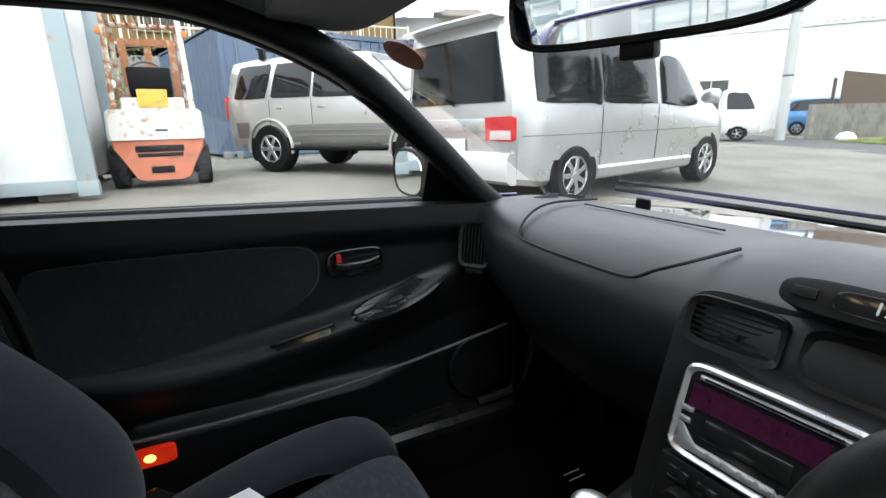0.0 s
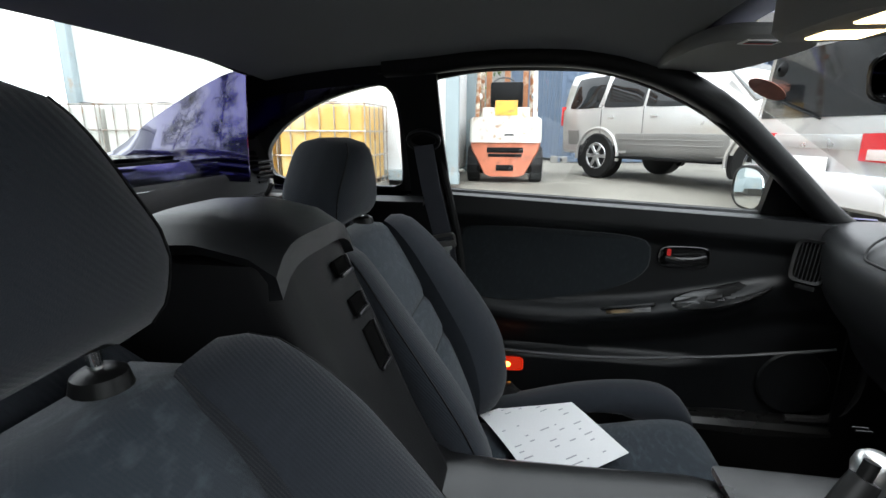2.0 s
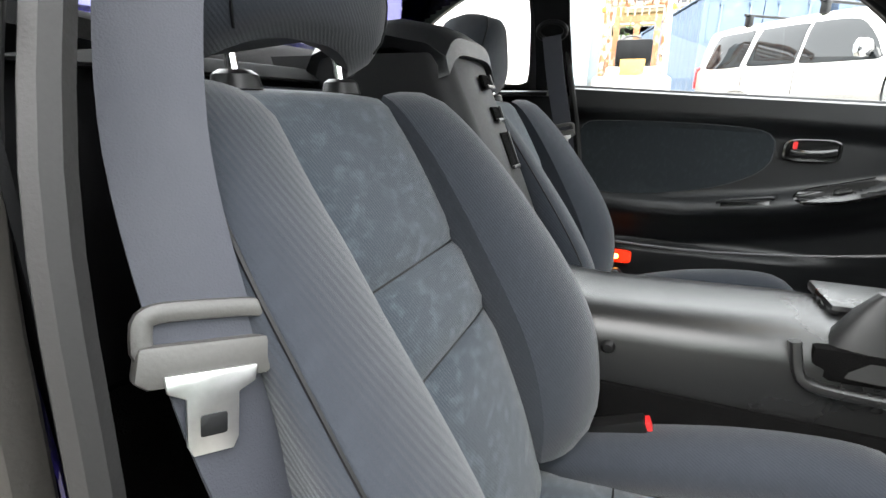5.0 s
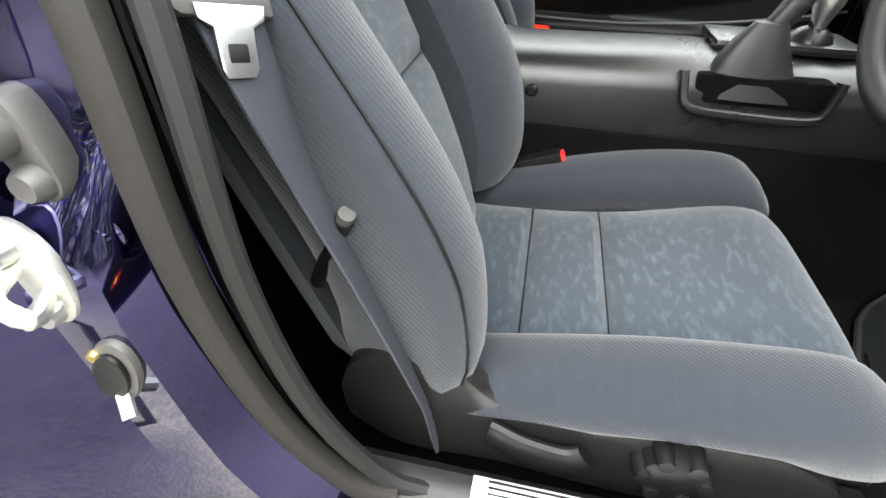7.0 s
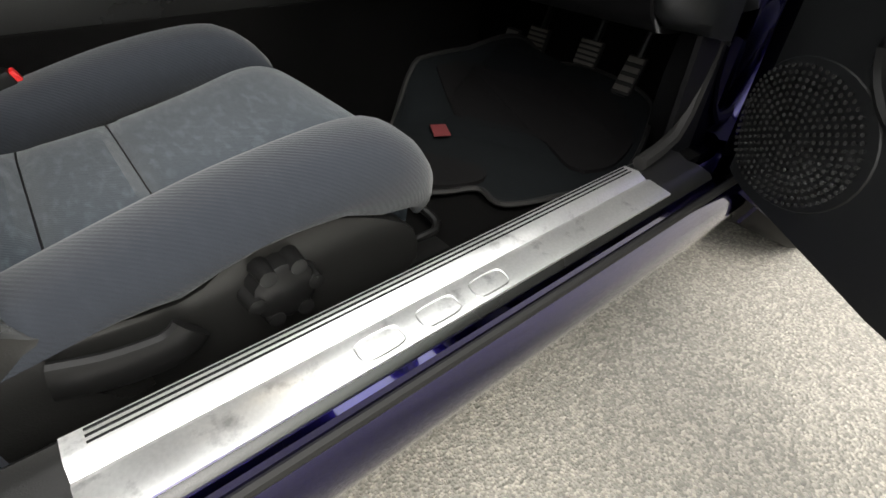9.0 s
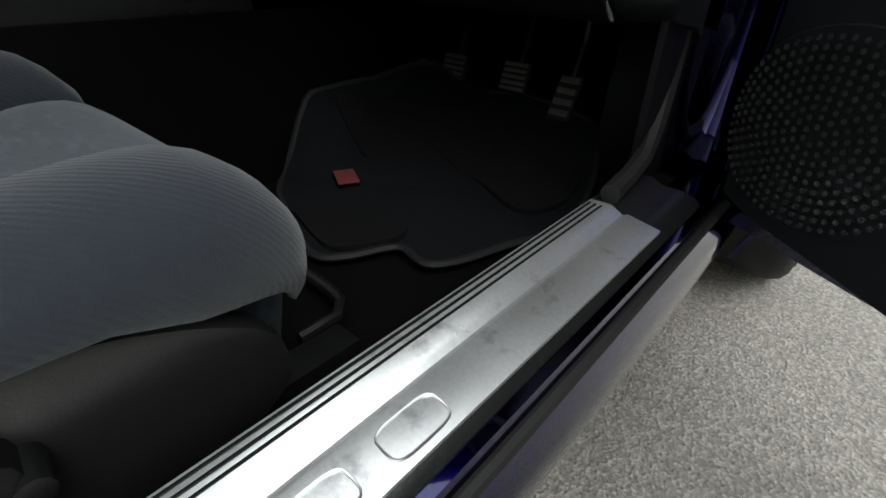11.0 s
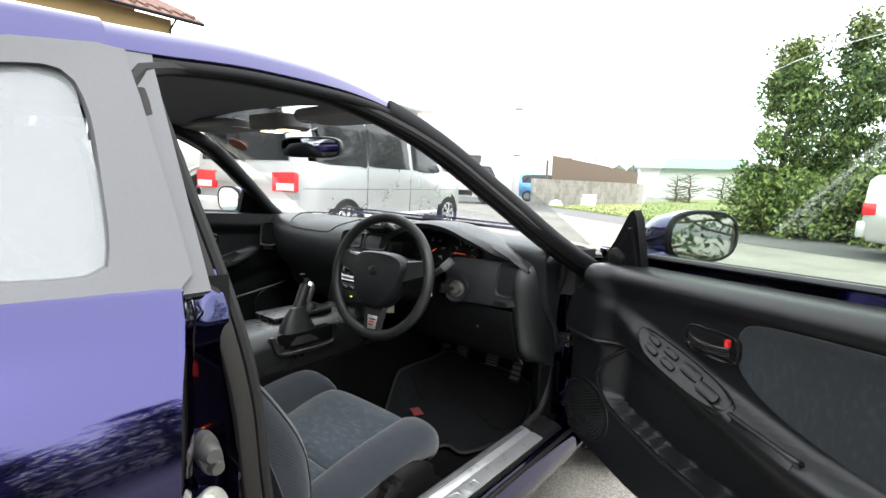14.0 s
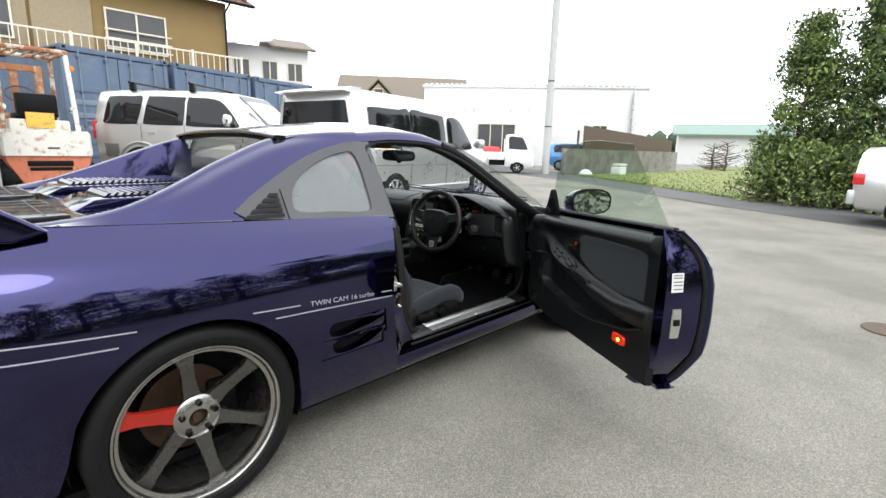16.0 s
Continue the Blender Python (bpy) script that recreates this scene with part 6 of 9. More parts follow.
# ---- doors ----
def door(side, name, label, opened):
    """A door about its hinge: u runs back along the door, v outwards, from the hinge line at x 1.93."""
    HX, HY = 1.93, 0.72

    def W(u, v, z):
        return (-u, side * v, z)

    def skin_v(u, z):
        return flank(HX - u, z) - HY

    def top_z(u):
        return door_top(HX - u)

    d = part(name, loft([[W(0.02, 0.02, 0.30), W(0.02, 0.08, 0.30), W(0.02, 0.08, 0.79), W(0.02, 0.02, 0.79)], [W(0.06, 0.015, 0.28), W(0.06, 0.09, 0.28), W(0.06, 0.085, 0.80), W(0.06, 0.015, 0.80)]]), BLACK_TRIM, car, label)

    def rear(z):
        return min(1.93 - front_edge(z) - 0.006, ramp(z, [0.24, 0.27, 0.32, 0.38, 0.44], [1.06, 1.095, 1.13, 1.165, 1.20])) + (0.03 if side < 0 else 0)

    rows = []
    for t in np.linspace(0, 1, 30):
        row = []
        for q in np.linspace(0, 1, 14):
            u0 = 0.0 + t * 1.2
            z = 0.262 + (top_z(u0) - 0.262) * q
            u = 0.0 + t * rear(z)
            row.append(W(u, skin_v(u, z), z))
        rows.append(row)
    part("outer_skin", sheet(rows, 0.006), PAINT, d)
    # rolled rear and lower edges, in body colour
    rear_face = []
    for z in np.linspace(0.262, top_z(1.16), 16):
        u = rear(z)
        v = skin_v(u, z)
        if side < 0:
            rear_face.append([W(u, v, z), W(u + 0.004, v - 0.008, z), W(u - 0.004, v - 0.018, z), W(u - 0.016, v - 0.026, z), W(u - 0.022, v - 0.06, z), W(u - 0.026, -0.03, z), W(u - 0.035, -0.052, z), W(u - 0.09, -0.056, z)])
        else:
            rear_face.append([W(u, v, z), W(u + 0.004, v - 0.008, z), W(u - 0.004, v - 0.018, z), W(u - 0.045, v - 0.03, z), W(u - 0.05, max(v - 0.075, 0.005), z), W(u - 0.06, 0.005, z)])
    edge_ob = part("rear_edge", sheet([r[:4] for r in rear_face], 0.004), PAINT, d)
    part("shut_face", sheet([r[3:] for r in rear_face], 0.004), PAINT, edge_ob)
    IN, VS0 = (0.022, -0.055) if side < 0 else (0.045, 0.0)
    seal_path = [W(rear(z) - (0.014 if side < 0 else 0.03), skin_v(rear(z), z) - 0.028, z) for z in np.linspace(0.29, top_z(1.16) - 0.01, 14)]
    part("edge_seal", tube(seal_path, 0.009, 8, up=(0, 1, 0)), RUBBER, edge_ob)
    plate = part("latch_plate", loft([[W(rear(z) - IN - 0.002, a + VS0, z), W(rear(z) - IN + 0.003, a + VS0, z)] + [W(rear(z) - IN + 0.003, b + VS0, z), W(rear(z) - IN - 0.002, b + VS0, z)] for z, a, b in ((0.50, 0.03, 0.065), (0.56, 0.028, 0.07), (0.61, 0.03, 0.065))]), ZINC, edge_ob)
    part("latch_jaw", moved(box(-0.006, 0.008, -0.012, 0.012, -0.012, 0.012, 0.003), Matrix.Translation(W(rear(0.56) - IN + 0.003, 0.05 + VS0, 0.56))), PLASTIC, plate)
    lab = part("maker_label", loft([[W(rear(z) - IN + 0.003, a + VS0, z), W(rear(z) - IN + 0.003, b + VS0, z)] for z, a, b in ((0.675, 0.012, 0.062), (0.745, 0.012, 0.062))], closed=False), WHITE_PLASTIC, edge_ob)
    for z in (0.735, 0.726, 0.712, 0.70, 0.685):
        part("label_bar", loft([[W(rear(z) - IN + 0.0045, 0.018 + VS0, z), W(rear(z) - IN + 0.0045, 0.056 + VS0, z)], [W(rear(z) - IN + 0.0045, 0.018 + VS0, z + 0.004), W(rear(z) - IN + 0.0045, 0.056 + VS0, z + 0.004)]], closed=False), INK, lab)
    rows = [[W(u, v, 0.262 + dz) for u in np.linspace(0.02, 1.14, 10)] for v, dz in ((skin_v(0.6, 0.27), 0.0), (0.06, -0.004), (0.01, 0.0), (0.0, 0.02))]
    part("lower_edge", sheet(rows, 0.004), PAINT, d)

    # moulded inner panel; the driver's is deeper
    def WI(u, v, z):
        if side < 0:
            return W(u + 0.05 * smooth((u - 0.05) / 0.3) * (1 - 0.6 * smooth((u - 1.03) / 0.1)), v - 0.055 * smooth((u + 0.02) / 0.12), z)
        return W(u, v, z)

    def lip_z(u):
        """The edge of the map pocket along the lower door."""
        return ramp(u, [0.16, 0.21, 0.26, 0.38, 0.56, 0.73, 0.96, 1.06], [0.52, 0.470, 0.444, 0.420, 0.406, 0.418, 0.462, 0.50])

    def arm_z(u):
        if side < 0:
            return ramp(u, [0.1, 0.25, 0.37, 0.5, 0.6, 0.7, 0.9, 1.1], [0.715, 0.690, 0.655, 0.620, 0.594, 0.570, 0.550, 0.555])
        return ramp(u, [0.1, 0.25, 0.4, 0.55, 0.75, 0.95, 1.1], [0.685, 0.655, 0.615, 0.585, 0.562, 0.562, 0.575])

    def panel_v(u, z):
        a = arm_z(u)
        grow = smooth((u - 0.16) / 0.25) * (1 - 0.55 * smooth((u - 0.85) / 0.25))
        arm = 0.048 * grow * (math.exp(-(((z - a) / 0.030) ** 4)) if z > a else math.exp(-(((z - a) / 0.042) ** 2)))
        ledge = 0.032 * smooth((z - (top_z(u) - 0.10)) / 0.05)
        front = 0.03 * smooth((0.28 - u) / 0.2) * smooth((z - 0.48) / 0.08)
        belly = 0.022 * smooth((a - 0.05 - z) / 0.06)
        low = 0.03 * smooth((0.46 - z) / 0.03) * smooth((u - 0.3) / 0.2)
        if side < 0:
            belly = 0.045 * smooth((a - 0.055 - z) / 0.03) * smooth((z - lip_z(u)) / 0.012) * smooth((u - 0.19) / 0.05)
            front = 0.03 * smooth((0.24 - u) / 0.05) * smooth((z - 0.60) / 0.02)
            low = 0.0
        return -0.004 - arm - ledge - front + belly - low

    rows = []
    for u in np.linspace(0.085 if side < 0 else 0.03, 1.11 if side < 0 else 1.135, 96):
        zt = top_z(u) - 0.006
        if side < 0:
            zt = min(zt, ramp(u, [0.085, 0.095, 0.115, 0.145, 0.18], [0.70, 0.735, 0.765, 0.792, 0.830]) if u < 0.18 else zt)
        zb = ramp(u, [0.03, 0.12, 0.3, 0.6, 1.135], [0.34, 0.31, 0.285, 0.28, 0.285])
        if side < 0:
            zt -= 0.016
            R = 0.034
            row = [WI(u, panel_v(u, z), z) for z in np.linspace(zb, zt - R, 78)]
            row += [WI(u, panel_v(u, zt - R) + R * (1 - math.cos(a)), zt - R + R * math.sin(a)) for a in np.linspace(0, math.pi / 2, 9)[1:]]
            row.append(WI(u, 0.05, zt + 0.002))
        else:
            row = [WI(u, panel_v(u, z), z) for z in np.linspace(zb, zt, 84)]
            row.append(WI(u, -0.02, zt + 0.005))
            row.append(WI(u, 0.02, zt + 0.004))
        rows.append(row)
    if side < 0:
        rows.append([W(1.147, -0.058, p[2]) for p in rows[-1]])
        rows.append([W(1.154, -0.03, p[2]) for p in rows[-1]])
    panel = part("inner_panel", sheet(rows, 0.004), PANEL, d)
    # cloth insert
    ins = [(1.05, 0.605), (1.052, 0.70), (1.04, 0.786), (0.95, 0.800), (0.75, 0.797), (0.61, 0.787), (0.562, 0.768), (0.552, 0.735), (0.560, 0.695), (0.60, 0.660), (0.68, 0.628), (0.80, 0.604), (0.93, 0.595)]
    ring = catmull(ins + [ins[0]], 49)[:-1]
    c0 = ring.mean(0)
    rows = []
    for k in (1.0, 0.985, 0.8, 0.6, 0.4, 0.2, 0.02):
        rows.append([WI(*(lambda p: (p[0], panel_v(p[0], p[1]) - (0.001 if k == 1 else 0.0055), p[1]))(c0 + (p - c0) * k)) for p in ring])
    part("cloth_insert", loft(rows), DOOR_CLOTH, panel)
    # handle in its bezel
    HU, HZ = (0.505, 0.722) if side < 0 else (0.475, 0.735)
    bez = part("handle_bezel", loft([[WI(HU + a * k, panel_v(HU, HZ) + off, HZ + b * k) for a, b in squarish(0.125, 0.058, 24, 4)] for k, off in ((1.0, -0.004), (1.0, -0.013), (0.93, -0.014), (0.88, -0.008), (0.5, -0.006))]), GLOSS, panel)
    part("handle_lever", sweep(catmull([WI(HU + 0.045, panel_v(HU, HZ) - 0.014, HZ - 0.003), WI(HU + 0.015, panel_v(HU, HZ) - 0.022, HZ - 0.007), WI(HU - 0.025, panel_v(HU, HZ) - 0.022, HZ - 0.005), WI(HU - 0.05, panel_v(HU, HZ) - 0.014, HZ - 0.001)], 10), squarish(0.008, 0.018, 10, 3)), GLOSS, bez)
    part("lock_slider", loft([[WI(HU + 0.039 + a, panel_v(HU, HZ) + off, HZ + 0.013 + b) for a, b in squarish(0.008 if side < 0 else 0.010, 0.015 if side < 0 else 0.019, 12, 5)] for off in (-0.012, -0.019)]), RED, bez)
    # switch plate on the armrest with its buttons, and the pull cup
    def on_arm(u, up, lift):
        """A place on the sloping top of the armrest."""
        z = arm_z(u) + 0.012 + up * 0.8
        return WI(u, panel_v(u, arm_z(u) + 0.004) + 0.004 + up * 1.0 - lift * 0.6, z + lift * 0.8)

    PC = 0.452 if side < 0 else 0.375
    ring = squarish(0.265 if side < 0 else 0.25, 0.050, 36, 2.6)
    sw = part("switch_plate", loft([[on_arm(PC + a * k, 0.012 + b * k, l) for a, b in ring] for k, l in ((1.0, -0.004), (1.0, 0.003), (0.95, 0.006), (0.9, 0.003), (0.5, 0.003), (0.05, 0.003))]), PLASTIC if side < 0 else GLOSS, panel)
    spots = ((0.375, 0.020), (0.385, 0.004), (0.425, 0.021), (0.435, 0.003), (0.482, 0.018), (0.530, 0.010)) if side < 0 else ((0.40, 0.012),)
    for i, (u, up) in enumerate(spots):
        bring = squarish(0.036 if i < 4 else 0.05, 0.011 if i < 4 else 0.018, 14, 4)
        part("window_switch", loft([[on_arm(u + a * k, up + b * k, l) for a, b in bring] for k, l in ((1.0, 0.002), (1.0, 0.008), (0.8, 0.0095))]), PLASTIC, sw)
    CU = 0.648 if side < 0 else 0.605
    cup = part("pull_cup", sheet([[WI(u, panel_v(u, arm_z(u)) + dv, arm_z(u) + dz) for dv, dz in ((0.0, 0.012), (0.006, 0.022), (0.012, 0.008), (0.026, 0.008), (0.032, 0.026))] for u in np.linspace(CU - 0.055, CU + 0.055, 6)], 0.003), GLOSS, panel)
    rimp = [WI(CU + a, panel_v(CU, arm_z(CU)) + 0.013 - b * 0.5, arm_z(CU) + 0.024 + b * 0.25 - a * 0.16) for a, b in squarish(0.125, 0.05, 28, 4)]
    part("cup_rim", tube(rimp, 0.0045, 6, closed=True), PANEL, cup)
    # map pocket lip
    if side < 0:
        part("pocket_lip", tube(catmull([WI(0.240, panel_v(0.24, 0.60) - 0.004, 0.612), WI(0.205, panel_v(0.205, 0.56) - 0.004, 0.565), WI(0.190, panel_v(0.19, 0.52) - 0.004, 0.515)] + [WI(u, panel_v(u, lip_z(u) - 0.012) - 0.004, lip_z(u)) for u in np.linspace(0.22, 1.06, 16)], 60), 0.006, 6), PLASTIC, panel)
        part("panel_crease", tube([WI(u, panel_v(u, 0.62) - 0.002, 0.62) for u in np.linspace(0.10, 0.240, 8)], 0.004, 6), PANEL, panel)
    else:
        # The grey tube paints the highlight along the passenger's black lip.
        part("pocket_lip", tube(catmull([W(0.10, -0.035, 0.52), W(0.2, -0.028, 0.500), W(0.4, -0.024, 0.470), W(0.65, -0.030, 0.452), W(0.86, -0.032, 0.452), W(1.05, -0.025, 0.46)], 30), 0.004, 6), GREY_TRIM, panel)
    # speaker grille: a raised disc with rows of small studs
    SU = 0.150 if side < 0 else 0.165
    spk = part("speaker_grille", loft([[WI(SU + r * math.cos(a), -0.012 + off, 0.405 + r * math.sin(a)) for a in np.linspace(0, 2 * math.pi, 37)[:-1]] for r, off in ((0.088, 0.014), (0.086, 0.009), (0.084, 0.0065), (0.02, 0.0055))]), PANEL, panel)
    if side < 0:
        bms = bmesh.new()
        for ringi in range(1, 11):
            rr = 0.0076 * ringi
            n = 6 * ringi
            for k in range(n):
                a = 2 * math.pi * (k + 0.5 * (ringi % 2)) / n
                bmesh.ops.create_cone(bms, cap_ends=True, segments=6, radius1=0.0026, radius2=0.0009, depth=0.005, matrix=Matrix.Translation(WI(SU + rr * math.cos(a), -0.0115, 0.405 + rr * math.sin(a))) @ Matrix.Rotation(radians(90 * side * -1), 4, "X"))
        part("stud_field", bms, STUD, spk, kind="stuff")
    # courtesy lamp
    LU = 0.918 if side < 0 else 0.905
    lamp = part("courtesy_lamp", loft([[WI(LU + a * k, panel_v(LU, 0.405) + off, 0.405 + b * k) for a, b in squarish(0.082, 0.040, 20, 5)] for k, off in ((1.0, 0.0), (1.0, -0.006), (0.90, -0.010))]), RED_LAMP, panel, "lit red courtesy lamp")
    part("lamp_bulb", loft([[WI(LU + 0.005 + 0.011 * k * math.cos(a), panel_v(LU, 0.405) + off, 0.405 + 0.009 * k * math.sin(a)) for a in np.linspace(0, 2 * math.pi, 13)[:-1]] for k, off in ((1.0, -0.0095), (0.7, -0.0125), (0.2, -0.0135))]), LAMP_CORE, lamp)
    # window pane, raised, and the belt strip
    rows = []
    for u in np.linspace(0.16, 1.115, 24):
        x = HX - u
        z1 = crest(x) - 0.018
        z0 = top_z(u) - 0.01
        if z1 > z0 + 0.004:
            rows.append([W(u, glass_y(z) - HY - 0.006, z) for z in np.linspace(z0, z1, 9)])
    pane = part("window_pane", sheet(rows, 0.0035), GLASS_GREEN if side < 0 else GLASS, d)
    pane.visible_shadow = False
    part("belt_strip", sweep([W(u, glass_y(top_z(u)) - HY + 0.004, top_z(u) - 0.002) for u in np.linspace(0.10, 1.14, 14)], squarish(0.014, 0.016, 10, 3)), RUBBER, d)
    part("inner_belt_strip", sweep([W(u, glass_y(top_z(u)) - HY - 0.016, top_z(u) + 0.001) for u in np.linspace(0.10, 1.14, 14)], squarish(0.008, 0.010, 8, 3)), GREY_TRIM, d)
    # sail panel and mirror
    sail = [(0.14, 0.806), (0.298, 0.818), (0.312, 0.945), (0.304, 0.964), (0.292, 0.958), (0.215, 0.88)] if side < 0 else [(0.05, 0.800), (0.30, 0.815), (0.315, 0.955), (0.30, 0.962), (0.20, 0.90), (0.12, 0.845)]
    rows = [[W(u, (glass_y(z) - HY - 0.012 if side > 0 else ramp(z, [0.80, 0.82, 0.96], [-0.02, -0.012, -0.058])) + dv, z) for u, z in sail] for dv in (-0.012, 0.010)]
    sailp = part("sail_panel", loft(rows), BLACK_TRIM, d)
    if side < 0:
        # raised inner cover with a round boss at its foot
        def sv(z):
            return ramp(z, [0.80, 0.82, 0.96], [-0.02, -0.012, -0.058])

        cover = catmull([(0.170, 0.812), (0.230, 0.815), (0.286, 0.818), (0.292, 0.860), (0.294, 0.915), (0.286, 0.922), (0.240, 0.878), (0.195, 0.835), (0.170, 0.812)], 33)[:-1]
        mid = cover.mean(0)
        part("sail_cover", loft([[W(u, sv(z) - 0.012 + o, z) for u, z in mid + (cover - mid) * k] for k, o in ((1.0, 0.004), (1.0, -0.004), (0.96, -0.008), (0.6, -0.009), (0.05, -0.009))]), BLACK_TRIM, sailp)
        part("sail_boss", loft([[W(0.226 + 0.030 * k * math.cos(a), sv(0.838) - 0.020 + o, 0.838 + 0.026 * k * math.sin(a)) for a in np.linspace(0, 2 * math.pi, 25)[:-1]] for k, o in ((1.0, 0.006), (1.0, -0.006), (0.9, -0.012), (0.5, -0.016), (0.05, -0.017))]), PLASTIC, sailp)
    ring = squarish(2, 2, 26, 2.7)
    MV, MW, MH = (0.192, 1.28, 1.12) if side < 0 else (0.178, 1.13, 1.0)
    rings = []
    for t, wv, hz in ((0.13, 0.05, 0.03), (0.145, 0.075, 0.045), (0.18, 0.092, 0.058), (0.23, 0.098, 0.064), (0.262, 0.096, 0.063)):
        rings.append([W(t, MV + a * wv * MW, 0.895 + b * hz * MH - 0.012 * (0.26 - t) / 0.1) for a, b in ring])
    shell = part("door_mirror", loft(rings), PAINT, d)
    part("mirror_rim", loft([[W(t, MV + a * wv * MW, 0.895 + b * hz * MH) for a, b in ring] for t, wv, hz in ((0.262, 0.096, 0.063), (0.270, 0.094, 0.061), (0.271, 0.088, 0.055), (0.262, 0.086, 0.053))], caps=False), BLACK_TRIM, shell)
    part("mirror_glass", loft([[W(t - 0.004 * a, MV + a * 0.0885 * MW, 0.895 + b * 0.054 * MH) for a, b in ring] for t in (0.2665, 0.2725)]), MIRROR, shell)
    part("mirror_foot", sweep([W(0.22, 0.03, 0.845), W(0.22, 0.08, 0.85), W(0.215, 0.12, 0.862)], squarish(0.09, 0.028, 14, 3)), PAINT, shell)
    part("outer_handle", sweep(catmull([W(1.0, skin_v(1.0, 0.74) + 0.004, 0.74), W(1.03, skin_v(1.03, 0.74) + 0.02, 0.742), W(1.10, skin_v(1.10, 0.74) + 0.02, 0.742), W(1.13, skin_v(1.13, 0.74) + 0.004, 0.74)], 10), squarish(0.014, 0.026, 10, 3)), PAINT, d)
    d.matrix_basis = Matrix.Translation((HX, side * HY, 0)) @ Matrix.Rotation(radians(opened) * -side, 4, "Z")
    return d


door(1, "passenger_door", "closed passenger door", 0)
door(-1, "driver_door", "driver's door standing wide open", 58.5)

# ---- roof fittings ----
for s in (-1, 1):
    ring = squarish(0.37, 0.155, 30, 4)
    bm = loft([[(1.36 + b * k, s * 0.345 + a * k, 1.173 + off + 0.04 * -(b * k) * 1.0) for a, b in ring] for k, off in ((0.97, -0.012), (1.0, -0.006), (1.0, 0.004), (0.97, 0.010))])
    vis = part("sun_visor", bm, VISOR, car)
    tagp = part("visor_label", moved(box(-0.022, 0.022, -0.016, 0.016, -0.0015, 0.0, 0), pose(1.345, s * 0.175, 1.1610, 0, 2.3, 0)), WHITE_PLASTIC, vis)
    for i in range(3):
        part("label_bar", moved(box(-0.018, 0.018, -0.012 + i * 0.008, -0.008 + i * 0.008, -0.0022, -0.0014), pose(1.345, s * 0.175, 1.1610, 0, 2.3, 0)), RED if i == 2 else INK, tagp)
overhead = part("overhead_console", loft([[(1.37 + b * k, 0.0 + a * k, 1.172 + off) for a, b in squarish(0.20, 0.12, 28, 4)] for k, off in ((0.9, -0.026), (1.0, -0.018), (1.0, 0.016))]), VISOR, car)
for s in (-1, 1):
    part("map_lamp", box(1.345, 1.40, s * 0.042 - 0.022, s * 0.042 + 0.022, 1.1435, 1.1475, 0.003), MAP_LAMP, overhead)
MIR = facing(1.478, 0.0, 1.106, -6, 17)
mirr = part("rear_view_mirror", moved(loft([[(a * k, b * k, h) for a, b in squarish(0.228, 0.066, 30, 4)] for k, h in ((0.7, -0.03), (0.95, -0.022), (1.0, -0.006), (1.0, 0.004), (0.95, 0.006), (0.94, 0.003))]), MIR), PLASTIC, car)
part("mirror_glass", moved(prism(squarish(0.214, 0.054, 28, 4), 0.001, 0.0045, "z"), MIR), MIRROR, mirr)
part("mirror_stem", tube([(1.492, 0.0, 1.115), (1.51, 0.0, 1.14), (1.495, 0.0, 1.165)], 0.011, 10), PLASTIC, mirr)
part("mirror_tab", moved(box(-0.014, 0.014, -0.045, -0.03, -0.014, 0.0, 0.004), MIR), PLASTIC, mirr)
STICK = mat("inspection_sticker", (0.35, 0.13, 0.09), 0.6, var=0.25, scale=60)
bm = prism([(0.036 * math.cos(a), 0.036 * math.sin(a)) for a in np.linspace(0, 2 * math.pi, 29)[:-1]], 0, 0.001, "z")
part("round_sticker", moved(bm, Matrix.Translation((1.50, 0.50, 1.125)) @ Euler((0, radians(33), radians(14))).to_matrix().to_4x4()), STICK, car, "round faded inspection sticker")
for s in (1,):
    path = catmull([(1.62, s * 0.645, 0.955), (1.60, s * 0.625, 0.96), (1.56, s * 0.605, 0.985), (1.50, s * 0.578, 1.03), (1.45, s * 0.562, 1.065), (1.43, s * 0.575, 1.085)], 18)
    part("grab_handle", tube(path, 0.0105, 10), BLACK_TRIM, car)

# ---- loose things in the car ----
PW, PL = 0.21, 0.297
sheet_ob = part("paper_sheet", sheet([[(u * PL - PL / 2, v * PW - PW / 2, 0.012 * math.sin(3 * u + 1) + 0.01 * v * v) for v in np.linspace(0, 1, 7)] for u in np.linspace(0, 1, 9)], 0.0006), PAPER)
tagged(sheet_ob, "white printed paper form lying on the passenger seat", "paper")
sheet_ob.matrix_basis = pose(1.122, 0.432, 0.372, 7, -6, -62)
rnd = random.Random(4)
for i in range(13):
    for j in range(5):
        if rnd.random() < 0.55:
            u, v = 0.06 + i * 0.07, 0.07 + j * 0.18
            wdt = rnd.uniform(0.02, 0.13)
            bm = loft([[(uu * PL - PL / 2, vv * PW - PW / 2, 0.012 * math.sin(3 * uu + 1) + 0.01 * vv * vv + 0.0016) for vv in np.linspace(v, min(v + wdt, 0.96), 3)] for uu in (u, u + 0.012)], closed=False)
            part("printed_bar", bm, PRINT, sheet_ob)
tagged(part("paper_scrap", moved(box(-0.02, 0.02, -0.012, 0.012, 0, 0.003, 0.001), pose(1.33, -0.575, 0.187, 0, 8, 25)), WHITE_PLASTIC), "small white plastic clip on the carpet", "clip")
crumbs = bmesh.new()
for i in range(140):
    x, y = rnd.uniform(1.40, 1.85), rnd.uniform(-0.64, -0.42)
    if x > 1.55 and y > -0.60:
        continue
    bmesh.ops.create_icosphere(crumbs, subdivisions=1, radius=rnd.uniform(0.0008, 0.0022), matrix=Matrix.Translation((x, y, 0.176)))
